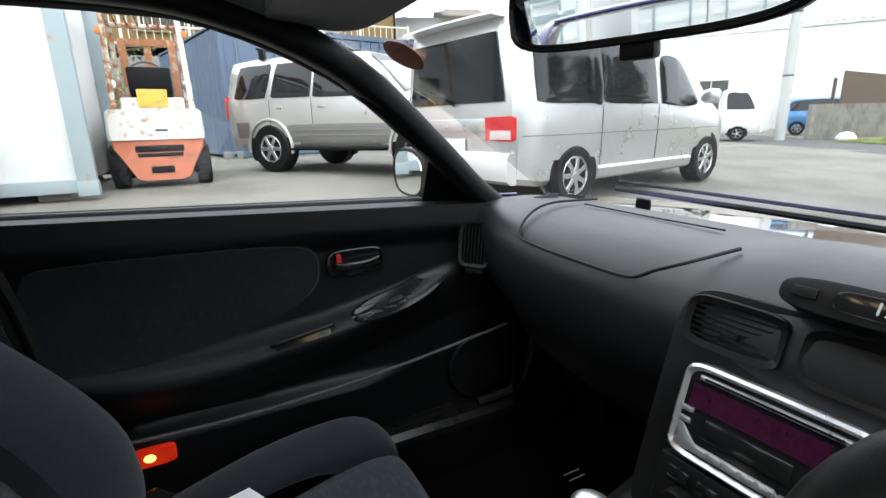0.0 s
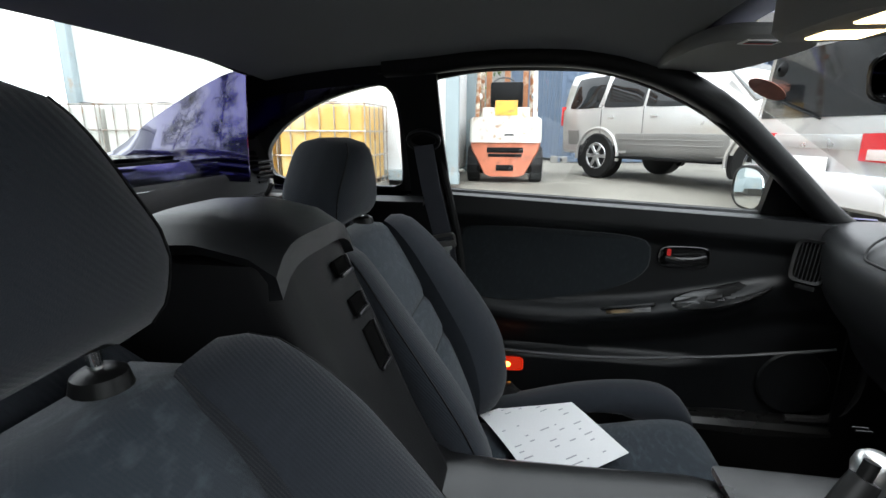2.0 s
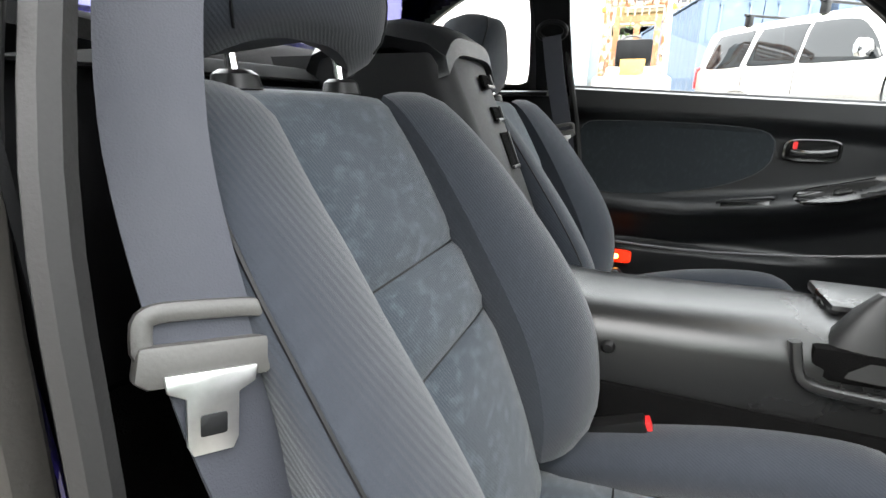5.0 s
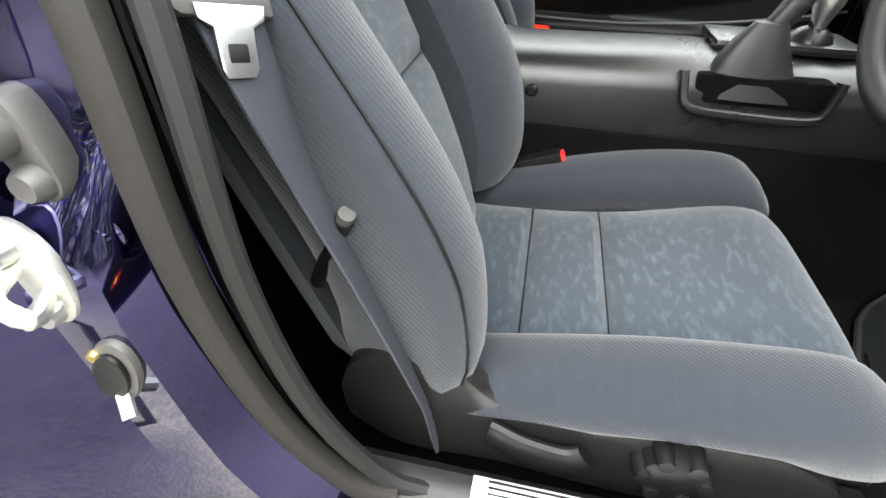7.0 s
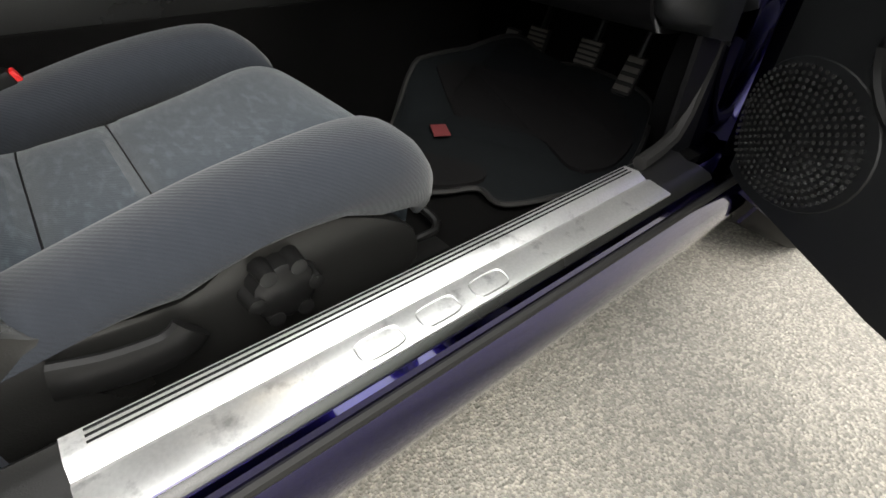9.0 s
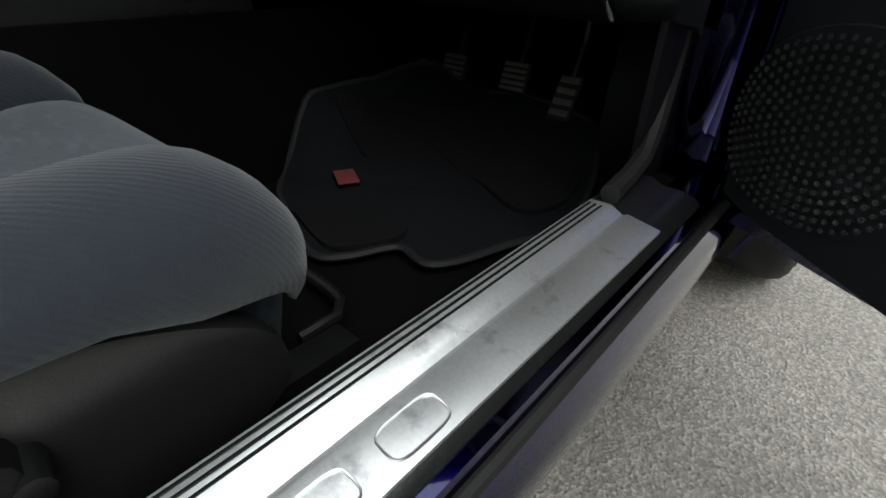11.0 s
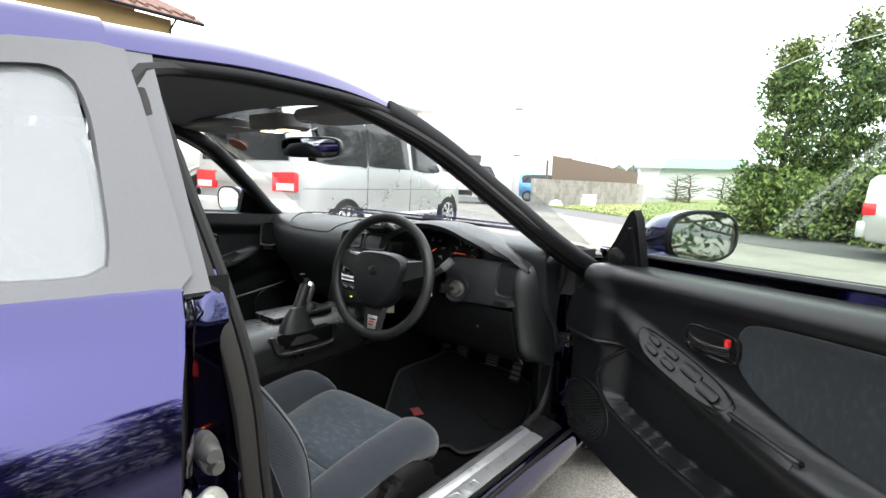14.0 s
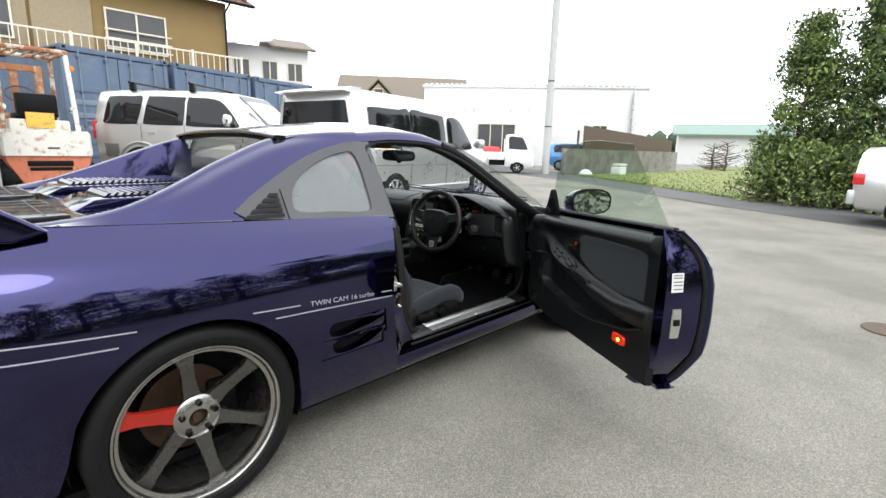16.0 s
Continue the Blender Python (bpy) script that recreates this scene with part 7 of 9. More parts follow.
tagged(part("grit", crumbs, mat("pale_grit", (0.45, 0.42, 0.38), 0.9)), "pale grit and crumbs on the dark carpet", "grit", kind="stuff")

# ---- materials of the yard ----
SILVER = mat("silver_car_paint", (0.62, 0.625, 0.63), 0.3, 0.75, var=0.04, scale=3, coat=0.3)
WARM_SILVER = mat("warm_silver_car_paint", (0.56, 0.55, 0.535), 0.32, 0.7, var=0.04, scale=3, coat=0.7)
CLADDING = mat("grey_cladding", (0.20, 0.195, 0.185), 0.45, 0.4, var=0.06, scale=4)
WHITE_PAINT = mat("white_car_paint", (0.75, 0.75, 0.74), 0.35, var=0.04, scale=2, coat=0.5, dirt=(0.55, 0.53, 0.48), dirt_amount=0.1)
DARK_GLASS = mat("dark_car_glass", (0.008, 0.009, 0.010), 0.05, var=0.05, spec=0.4, rough_var=0.02)
TAIL_RED = mat("tail_lamp_red", (0.55, 0.015, 0.02), 0.15, var=0.1, scale=30, coat=0.6)
TAIL_CLEAR = mat("tail_lamp_clear", (0.65, 0.55, 0.52), 0.15, var=0.15, scale=30, coat=0.6)
ORANGE = mat("faded_orange_paint", (0.55, 0.17, 0.09), 0.6, var=0.12, scale=5, dirt=(0.25, 0.10, 0.06), dirt_amount=0.35, dirt_scale=7)
FORK_WHITE = mat("old_white_paint", (0.68, 0.66, 0.60), 0.55, var=0.08, dirt=(0.33, 0.16, 0.07), dirt_amount=0.25, dirt_scale=9)
RUSTY = mat("rusty_white_steel", (0.58, 0.53, 0.44), 0.7, var=0.15, dirt=(0.28, 0.11, 0.04), dirt_amount=0.75, dirt_scale=9)
YELLOW = mat("yellow_panel", (0.72, 0.42, 0.06), 0.5, var=0.15, dirt=(0.35, 0.2, 0.08), dirt_amount=0.4, dirt_scale=20)
BLUE_STEEL = mat("container_blue", (0.085, 0.122, 0.185), 0.6, var=0.12, scale=2, dirt=(0.13, 0.155, 0.19), dirt_amount=0.35, dirt_scale=2.5)
BLUE_LIGHT = mat("container_pale_blue", (0.15, 0.195, 0.25), 0.6, var=0.1, scale=2)
WHITE_STEEL = mat("container_white", (0.72, 0.73, 0.73), 0.55, var=0.05, scale=1.5, dirt=(0.5, 0.48, 0.43), dirt_amount=0.15, dirt_scale=2)
GREY_BLUE = mat("container_frame_grey", (0.30, 0.36, 0.38), 0.55, var=0.08, dirt=(0.3, 0.2, 0.13), dirt_amount=0.15, dirt_scale=6)
AMBER_TANK = mat("amber_tank_plastic", (0.62, 0.38, 0.10), 0.45, var=0.2, scale=3, dirt=(0.72, 0.56, 0.28), dirt_amount=0.5, dirt_scale=2)
PALE_TANK = mat("pale_tank_plastic", (0.66, 0.66, 0.62), 0.45, var=0.08, scale=3)
CAGE = mat("cage_steel", (0.42, 0.40, 0.37), 0.45, 0.6, var=0.15, dirt=(0.3, 0.16, 0.07), dirt_amount=0.4, dirt_scale=8)
CONCRETE = mat("concrete", (0.22, 0.215, 0.20), 0.9, var=0.15, scale=3, bump=0.3, bscale=60, dirt=(0.16, 0.15, 0.13), dirt_amount=0.3, dirt_scale=1.5)
POLE = mat("pale_concrete", (0.44, 0.44, 0.43), 0.9, var=0.08, scale=3, bump=0.2, bscale=60)
BLOCK = mat("block_wall", (0.19, 0.18, 0.155), 0.95, var=0.2, scale=2, bump=0.3, bscale=60, dirt=(0.12, 0.115, 0.10), dirt_amount=0.55, dirt_scale=1.6)
OCHRE = mat("ochre_render", (0.23, 0.155, 0.062), 0.9, var=0.08, scale=2, bump=0.2, bscale=80)
OCHRE_LIGHT = mat("pale_brick_tile", (0.30, 0.24, 0.155), 0.85, var=0.15, scale=12)
ROOF_TILE = mat("brown_roof_tile", (0.14, 0.075, 0.055), 0.75, var=0.2, scale=6)
ROOF_GREY = mat("grey_brown_roof_tile", (0.15, 0.125, 0.095), 0.8, var=0.15, scale=4)
ROOF_GREEN = mat("green_roof", (0.17, 0.24, 0.20), 0.7, var=0.08, scale=2)
LILAC = mat("lilac_canopy", (0.45, 0.42, 0.62), 0.4, var=0.05)
WALL_WHITE = mat("white_wall", (0.62, 0.62, 0.605), 0.85, var=0.04, scale=1, dirt=(0.6, 0.58, 0.54), dirt_amount=0.2, dirt_scale=0.8)
RAIL_CREAM = mat("cream_railing", (0.68, 0.62, 0.50), 0.6, var=0.06)
DARK_WINDOW = mat("dark_window", (0.05, 0.05, 0.05), 0.15, var=0.2, scale=2)
BROWN_PANEL = mat("brown_panel", (0.085, 0.06, 0.04), 0.8, var=0.12, scale=2)
LEAF = mat("leaf_green", (0.052, 0.086, 0.030), 0.55, var=0.35, scale=2, bscale=40, spec=0.4)
LEAF_LIGHT = mat("leaf_fresh_green", (0.17, 0.225, 0.055), 0.55, var=0.3, scale=2, bscale=40, spec=0.4)
BARK = mat("bark", (0.10, 0.075, 0.055), 0.95, var=0.3, scale=14, bump=0.6, bscale=50)
GRASS = mat("grass", (0.165, 0.195, 0.055), 0.9, var=0.3, scale=1.5, bscale=30, dirt=(0.20, 0.165, 0.085), dirt_amount=0.45, dirt_scale=0.7)
HAZE_TREE = mat("far_wood", (0.06, 0.085, 0.05), 0.9, var=0.3, scale=0.5)
ROAD = mat("road_asphalt", (0.085, 0.084, 0.082), 0.9, var=0.25, scale=1.5, bump=0.5, bscale=120)


# ---- ground ----
def ground_sheet():
    xs = np.r_[-900, -200, -60, np.linspace(-20, 40, 61), 80, 250, 900]
    ys = np.r_[-900, -200, -60, np.linspace(-20, 40, 61), 80, 250, 900]
    return loft([[(x, y, ground_z(x, y)) for y in ys] for x in xs], closed=False)


tagged(part("ground", ground_sheet(), ASPHALT), "weathered grey asphalt of the yard", "ground", kind="structure")


def strip(name, near, far, material, label, category, lift):
    """A flat band laid on the ground between two lines."""
    n = 40
    rows = []
    for t in np.linspace(0, 1, 9):
        row = []
        for s in np.linspace(0, 1, n):
            p = (1 - t) * ((1 - s) * np.array(near[0]) + s * np.array(near[1])) + t * ((1 - s) * np.array(far[0]) + s * np.array(far[1]))
            row.append((p[0], p[1], ground_z(p[0], p[1]) + lift))
        rows.append(row)
    return tagged(part(name, sheet(rows, 0.002), material), label, category, kind="structure")


strip("road", ((40.0, 50.6), (-12.0, -42.4)), ((43.5, 49.5), (-8.5, -43.5)), ROAD, "dark asphalt road past the yard", "road", 0.006)
strip("grass_field", ((19.6, 8.6), (14.4, 0.4)), ((60.0, 10.0), (60.0, -18.0)), GRASS, "rough grass field beyond the road", "grass", 0.02)
rnd = random.Random(11)
blades = bmesh.new()
for i in range(9000):
    t = rnd.random() ** 1.8
    s = rnd.random()
    p = (1 - t) * ((1 - s) * np.array((19.6, 8.6)) + s * np.array((14.4, 0.4))) + t * ((1 - s) * np.array((45.0, 9.5)) + s * np.array((45.0, -9.0)))
    h, a = rnd.uniform(0.02, 0.06), rnd.uniform(0, 6.28)
    z = ground_z(*p) + 0.015
    dx, dy = 0.03 * math.cos(a), 0.03 * math.sin(a)
    blades.faces.new([blades.verts.new((p[0] - dx, p[1] - dy, z)), blades.verts.new((p[0] + dx, p[1] + dy, z)), blades.verts.new((p[0] + dy, p[1] - dx, z + h))])
tagged(part("grass_tufts", blades, LEAF_LIGHT), "tufts of fresh grass on the field", "grass", kind="stuff")


# ---- vehicles ----
def shell_rings(stations, n=9):
    """Body cross-sections: (x, half width low, half width at waist, half width at roof, bottom, waist, top)."""
    rings = []
    for x, wl, ww, wr, zb, zw, zt in stations:
        half = [(wl * 0.94, zb), (wl, zb + 0.06), (ww, zb * 0.4 + zw * 0.6), (ww, zw), ((ww * 0.35 + wr * 0.65), zw * 0.35 + zt * 0.65), (wr, zt - 0.10), (wr - 0.04, zt - 0.035), (wr - 0.13, zt - 0.004), (wr * 0.4, zt)]
        rings.append([(x, y, z) for y, z in half] + [(x, -y, z) for y, z in reversed(half)])
    return rings


def side_y(stations, x, z):
    """Half width of a body at a place along it."""
    cols = list(zip(*stations))
    wl, ww, wr, zb, zw, zt = (ramp(x, cols[0], cols[i]) for i in range(1, 7))
    half = [(zb, wl * 0.94), (zb + 0.06, wl), (zb * 0.4 + zw * 0.6, ww), (zw, ww), (zw * 0.35 + zt * 0.65, ww * 0.35 + wr * 0.65), (zt - 0.10, wr), (zt - 0.035, wr - 0.04)]
    return ramp(z, [h[0] for h in half], [h[1] for h in half])


def side_panel(name, stations, outline, side, material, parent, off=0.011, thick=0.014, n=40, label=""):
    """A pane or panel that lies on the flank of a vehicle, from its outline in x and z."""
    ring = catmull(list(outline) + [outline[0]], n + 1)[:-1] if n else np.array(outline)
    c = ring.mean(0)
    rings = []
    for k, o in ((1.0, off - thick), (1.0, off), (0.97, off + 0.002), (0.6, off + 0.002), (0.2, off + 0.002), (0.02, off + 0.002)):
        rings.append([(x, side * (side_y(stations, x, z) + o), z) for x, z in c + (ring - c) * k])
    return part(name, loft(rings), material, parent, label)


def road_wheel(parent, x, y, r, side, rim=0.62, spokes=6, w=0.22, alloy=None):
    t = part("wheel", lathe([(r * rim, 0.0), (r * 0.93, 0.012), (r, -0.02), (r, -w + 0.02), (r * 0.9, -w), (0.05, -w)], 32), TYRE, parent)
    part("rim", lathe([(r * rim, -0.004), (r * rim * 0.96, 0.004), (r * rim * 0.9, -0.02), (r * rim * 0.88, -0.10)], 28), alloy or SILVER_PLASTIC, t)
    part("wheel_back", lathe([(r * rim * 0.9, -0.085), (0.0, -0.08)], 20), BLACK_TRIM, t)
    for i in range(spokes):
        a = 2 * math.pi * i / spokes
        bm = loft([[(q, h + dh, s * wd) for dh, s in ((0, -1), (0.01, -0.8), (0.01, 0.8), (0, 1))] for q, h, wd in ((0.02, -0.012, r * 0.10), (r * rim * 0.55, -0.006, r * 0.075), (r * rim * 0.93, -0.012, r * 0.09))])
        part("spoke", moved(bm, Matrix.Rotation(a, 4, "Y")), alloy or SILVER_PLASTIC, t)
    part("hub_cap", lathe([(0.0, 0.006), (r * 0.11, 0.004), (r * 0.14, -0.01)], 16), alloy or SILVER_PLASTIC, t)
    t.matrix_basis = Matrix.Translation((x, side * y, r)) @ (Matrix.Rotation(math.pi, 4, "Z") if side < 0 else Matrix.Identity(4))
    return t


def arch_disc(parent, stations, x, r, side, R):
    ring = [(x + R * math.cos(a), max(0.18, r + R * math.sin(a))) for a in np.linspace(0, 2 * math.pi, 33)[:-1]]
    y = side_y(stations, x, r + 0.1)
    y0, y1 = sorted((side * (y - 0.10), side * (y + 0.004)))
    part("wheel_arch", prism(ring, y0, y1, "y"), BLACK_TRIM, parent)


def parked(name, label, x, y, heading):
    return thing(name, label, "car" if name != "minivan" else "van", pose(x, y, ground_z(x, y), 0, 0, heading))


# silver minivan
van = parked("minivan", "silver-white minivan with a roof spoiler, parked in the yard", 3.59, 4.33, 10.8)
van.matrix_basis = van.matrix_basis @ Matrix.Diagonal((0.915, 1, 0.92, 1))
VS = [(0.0, 0.80, 0.84, 0.70, 0.42, 1.08, 1.88), (0.05, 0.86, 0.88, 0.76, 0.30, 1.08, 1.95), (0.4, 0.88, 0.90, 0.78, 0.25, 1.08, 1.97), (2.0, 0.88, 0.90, 0.79, 0.24, 1.08, 1.97), (3.0, 0.88, 0.90, 0.78, 0.24, 1.06, 1.95), (3.35, 0.88, 0.90, 0.74, 0.24, 1.05, 1.87), (3.95, 0.88, 0.90, 0.70, 0.24, 1.04, 1.40), (4.25, 0.86, 0.87, 0.74, 0.25, 0.98, 1.14), (4.55, 0.80, 0.80, 0.66, 0.28, 0.85, 0.98), (4.70, 0.66, 0.66, 0.5, 0.32, 0.62, 0.72)]
part("body", loft(shell_rings(VS)), SILVER, van)
for s in (-1, 1):
    for outline in ([(0.30, 1.12), (0.30, 1.62), (0.36, 1.70), (1.05, 1.71), (1.36, 1.70), (1.36, 1.12), (1.2, 1.10), (0.5, 1.10)], [(1.40, 1.12), (1.40, 1.70), (1.9, 1.71), (2.42, 1.69), (2.48, 1.62), (2.50, 1.15), (2.42, 1.10), (1.6, 1.10)]):
        side_panel("side_window", VS, outline, s, DARK_GLASS, van)
    side_panel("front_door_window", VS, [(2.62, 1.10), (2.60, 1.45), (2.64, 1.66), (2.9, 1.68), (3.15, 1.60), (3.42, 1.34), (3.55, 1.14), (3.45, 1.08), (3.0, 1.07)], s, DARK_GLASS, van)
    for x in (2.55, 1.38):
        part("door_seam", tube([(x, s * (side_y(VS, x, z) + 0.001), z) for z in np.linspace(0.36, 1.09, 8)], 0.005, 5), BLACK_TRIM, van)
    part("waist_groove", tube([(x, s * (side_y(VS, x, 0.78) + 0.001), 0.78) for x in np.linspace(0.1, 4.2, 16)], 0.006, 5), CLADDING, van)
    part("side_skirt", loft([[(x, s * (side_y(VS, x, z) + o), z) for z, o in ((0.24, 0.0), (0.27, 0.02), (0.38, 0.022), (0.41, 0.0))] for x in np.linspace(1.35, 3.48, 6)]), SILVER, van)
    part("door_handle", box(2.44, 2.56, min(s * 0.90, s * 0.93), max(s * 0.90, s * 0.93), 0.93, 0.965, 0.01), SILVER, van)
    mir = part("door_mirror", loft([[(3.60 + a * 0.06 * k, s * (0.96 + 0.11 * t), 1.19 + b * 0.10 * k) for a, b in squarish(2, 2, 18, 3)] for t, k in ((-0.5, 0.5), (0, 0.9), (0.6, 1.0), (1.3, 0.95), (1.6, 0.6))]), SILVER, van)
    for wx in (0.93, 3.91):
        arch_disc(van, VS, wx, 0.33, s, 0.40)
        road_wheel(van, wx, 0.905, 0.33, s, 0.66, 7)
    lamp = part("tail_lamp", loft([[(x, s * y, z) for y, z in ((0.50, 0.74), (0.845, 0.73), (0.868, 0.75), (0.868, 0.96), (0.845, 0.98), (0.50, 0.97))] for x in (-0.022, 0.10)]), TAIL_RED, van, "red and clear tail lamp")
    part("lamp_lens", box(-0.030, -0.02, min(s * 0.575, s * 0.845), max(s * 0.575, s * 0.845), 0.75, 0.84, 0.004), TAIL_CLEAR, lamp)
part("rear_window", loft([[(-0.014, y * (1 - 0.15 * (z - 1.1) / 0.66), z) for y in np.linspace(-0.76, 0.76, 9)] for z in (1.12, 1.3, 1.5, 1.78)], closed=False), DARK_GLASS, van)
part("hatch_garnish", box(-0.028, 0.02, -0.50, 0.50, 0.83, 0.96, 0.015), SILVER, van)
part("plate_recess", box(-0.034, -0.02, -0.20, 0.20, 0.60, 0.75, 0.006), WHITE_PLASTIC, van)
part("rear_bumper", loft([[(x, y, z) for x, z in ((-0.02, 0.30), (-0.085, 0.34), (-0.09, 0.55), (-0.05, 0.62), (0.05, 0.62), (0.05, 0.30))] for y in (-0.86, -0.6, 0, 0.6, 0.86)]), SILVER, van)
part("roof_spoiler", loft([[(x + 0.05 * (abs(y) / 0.7) ** 2, y, z) for x, z in ((-0.20, 1.91), (-0.19, 1.93), (0.05, 1.985), (0.25, 1.99), (0.20, 1.94), (-0.05, 1.90))] for y in np.linspace(-0.70, 0.70, 9)]), SILVER, van)
part("rear_wiper", tube([(-0.03, -0.05, 1.10), (-0.045, 0.1, 1.16), (-0.04, 0.45, 1.28)], 0.010, 6), BLACK_TRIM, van)
part("rear_mirror_dome", lathe([(0.0, 0.03), (0.08, 0.02), (0.10, 0.0), (0.02, -0.05)], 20, "x", centre=(0.0, 0.55, 1.62)), BLACK_TRIM, van)
part("windscreen", loft([[(x, y * w, z) for y in np.linspace(-1, 1, 7)] for x, w, z in ((3.40, 0.66, 1.80), (3.70, 0.68, 1.56), (4.05, 0.72, 1.26))], closed=False), DARK_GLASS, van)

# silver off-roader
suv = parked("off_road_car", "silver off-road car with grey cladding and roof bars", 2.36, 9.2, -52)
suv.matrix_basis = suv.matrix_basis @ Matrix.Diagonal((0.95, 0.95, 0.94, 1))
PS = [(0.0, 0.80, 0.86, 0.68, 0.55, 1.15, 1.78), (0.06, 0.88, 0.91, 0.72, 0.42, 1.15, 1.83), (0.5, 0.91, 0.93, 0.74, 0.40, 1.15, 1.86), (2.0, 0.91, 0.93, 0.74, 0.40, 1.14, 1.86), (2.75, 0.91, 0.93, 0.72, 0.40, 1.13, 1.82), (3.05, 0.91, 0.93, 0.68, 0.40, 1.12, 1.60), (3.45, 0.91, 0.93, 0.72, 0.40, 1.08, 1.20), (4.3, 0.90, 0.91, 0.70, 0.42, 1.00, 1.12), (4.6, 0.86, 0.86, 0.62, 0.45, 0.92, 1.00), (4.75, 0.74, 0.74, 0.5, 0.48, 0.66, 0.75)]
part("body", loft(shell_rings(PS)), WARM_SILVER, suv)
for s in (-1, 1):
    side_panel("rear_side_window", PS, [(0.22, 1.24), (0.28, 1.66), (0.36, 1.72), (0.80, 1.73), (0.98, 1.70), (0.92, 1.24), (0.85, 1.20), (0.3, 1.20)], s, DARK_GLASS, suv)
    side_panel("door_window", PS, [(1.04, 1.24), (1.10, 1.68), (1.18, 1.73), (1.80, 1.72), (1.84, 1.66), (1.84, 1.22), (1.78, 1.19), (1.1, 1.20)], s, DARK_GLASS, suv)
    side_panel("door_window", PS, [(1.90, 1.22), (1.90, 1.68), (1.96, 1.72), (2.40, 1.70), (2.62, 1.60), (2.86, 1.34), (2.95, 1.20), (2.86, 1.17), (2.0, 1.18)], s, DARK_GLASS, suv)
    side_panel("side_cladding", PS, [(1.36, 0.42), (1.36, 0.74), (1.45, 0.77), (3.2, 0.77), (3.28, 0.74), (3.28, 0.42), (3.2, 0.40), (1.45, 0.40)], s, CLADDING, suv, 0.012)
    for z in (0.60, 0.68):
        part("cladding_rib", tube([(x, s * (side_y(PS, x, z) + 0.016), z) for x in np.linspace(1.42, 3.2, 6)], 0.008, 6), CLADDING, suv)
    part("rear_corner_cladding", loft([[(x, s * (side_y(PS, max(x, 0.02), z) + 0.01), z) for z in (0.42, 0.6, 0.82)] for x in (0.02, 0.25, 0.52)], closed=False), CLADDING, suv)
    for wx in (0.95, 3.73):
        arch_disc(suv, PS, wx, 0.39, s, 0.46)
        part("arch_flare", tube([(wx + 0.47 * math.cos(a), s * (side_y(PS, wx, 0.6) + 0.014), 0.39 + 0.47 * math.sin(a)) for a in np.linspace(-0.15, math.pi + 0.15, 20)], 0.028, 8, up=(0, 1, 0)), WARM_SILVER, suv)
        road_wheel(suv, wx, 0.94, 0.39, s, 0.58, 6, 0.26)
    part("side_step", loft([[(x, s * y, z) for y, z in ((0.88, 0.37), (1.0, 0.37), (1.01, 0.40), (0.88, 0.41))] for x in (1.45, 1.55, 3.1, 3.2)]), BLACK_TRIM, suv)
    for x in (1.16, 2.02):
        part("door_handle", box(x, x + 0.13, min(s * 0.925, s * 0.955), max(s * 0.925, s * 0.955), 1.02, 1.055, 0.01), CHROME, suv)
    for x in (1.0, 1.87):
        part("door_seam", tube([(x, s * (side_y(PS, x, z) + 0.002), z) for z in np.linspace(0.78, 1.19, 6)], 0.005, 5), BLACK_TRIM, suv)
    part("door_mirror", loft([[(2.80 + a * 0.05 * k, s * (0.97 + 0.13 * t), 1.30 + b * 0.11 * k) for a, b in squarish(2, 2, 18, 3)] for t, k in ((-0.6, 0.4), (0, 0.9), (0.6, 1.0), (1.2, 0.95), (1.5, 0.6))]), CHROME, suv)
    part("side_marker", box(3.30, 3.36, min(s * 0.92, s * 0.945), max(s * 0.92, s * 0.945), 0.93, 0.97, 0.006), TAIL_RED, suv)
    part("tail_lamp", box(-0.02, 0.10, min(s * 0.74, s * 0.90), max(s * 0.74, s * 0.90), 0.90, 1.25, 0.02), TAIL_RED, suv)
for x in (0.75, 1.95):
    bar = part("roof_bar", tube([(x, -0.80, 1.98), (x, 0.80, 1.98)], 0.022, 8), PLASTIC, suv)
    for s in (-1, 1):
        part("bar_foot", box(x - 0.05, x + 0.05, s * 0.70 - 0.04, s * 0.70 + 0.04, 1.82, 1.99, 0.015), PLASTIC, bar)
part("bonnet_windscreen", loft([[(x, y * w, z) for y in np.linspace(-1, 1, 7)] for x, w, z in ((2.80, 0.62, 1.80), (3.05, 0.64, 1.58), (3.42, 0.70, 1.23))], closed=False), DARK_GLASS, suv)
part("spare_wheel_cover", lathe([(0.0, -0.20), (0.30, -0.20), (0.36, -0.17), (0.37, 0.0)], 32, "x", centre=(0.0, 0.1, 1.0)), WARM_SILVER, suv)
part("tow_bar", box(-0.25, 0.1, -0.06, 0.06, 0.38, 0.48, 0.01), PLASTIC, suv)

# small white pick-up
truck = parked("pickup_truck", "small white flatbed pick-up with a red tarpaulin", 17.2, 13.4, -54)
TS = [(2.05, 0.68, 0.70, 0.60, 0.32, 1.05, 1.70), (2.15, 0.70, 0.72, 0.62, 0.30, 1.05, 1.76), (2.6, 0.70, 0.72, 0.62, 0.30, 1.05, 1.77), (2.95, 0.70, 0.72, 0.60, 0.30, 1.02, 1.70), (3.28, 0.69, 0.70, 0.60, 0.30, 0.95, 1.05), (3.36, 0.62, 0.62, 0.5, 0.34, 0.75, 0.88)]
part("cab", loft(shell_rings(TS)), WHITE_PAINT, truck)
part("flatbed", box(0.0, 2.02, -0.70, 0.70, 0.60, 0.68, 0.01), WHITE_PAINT, truck)
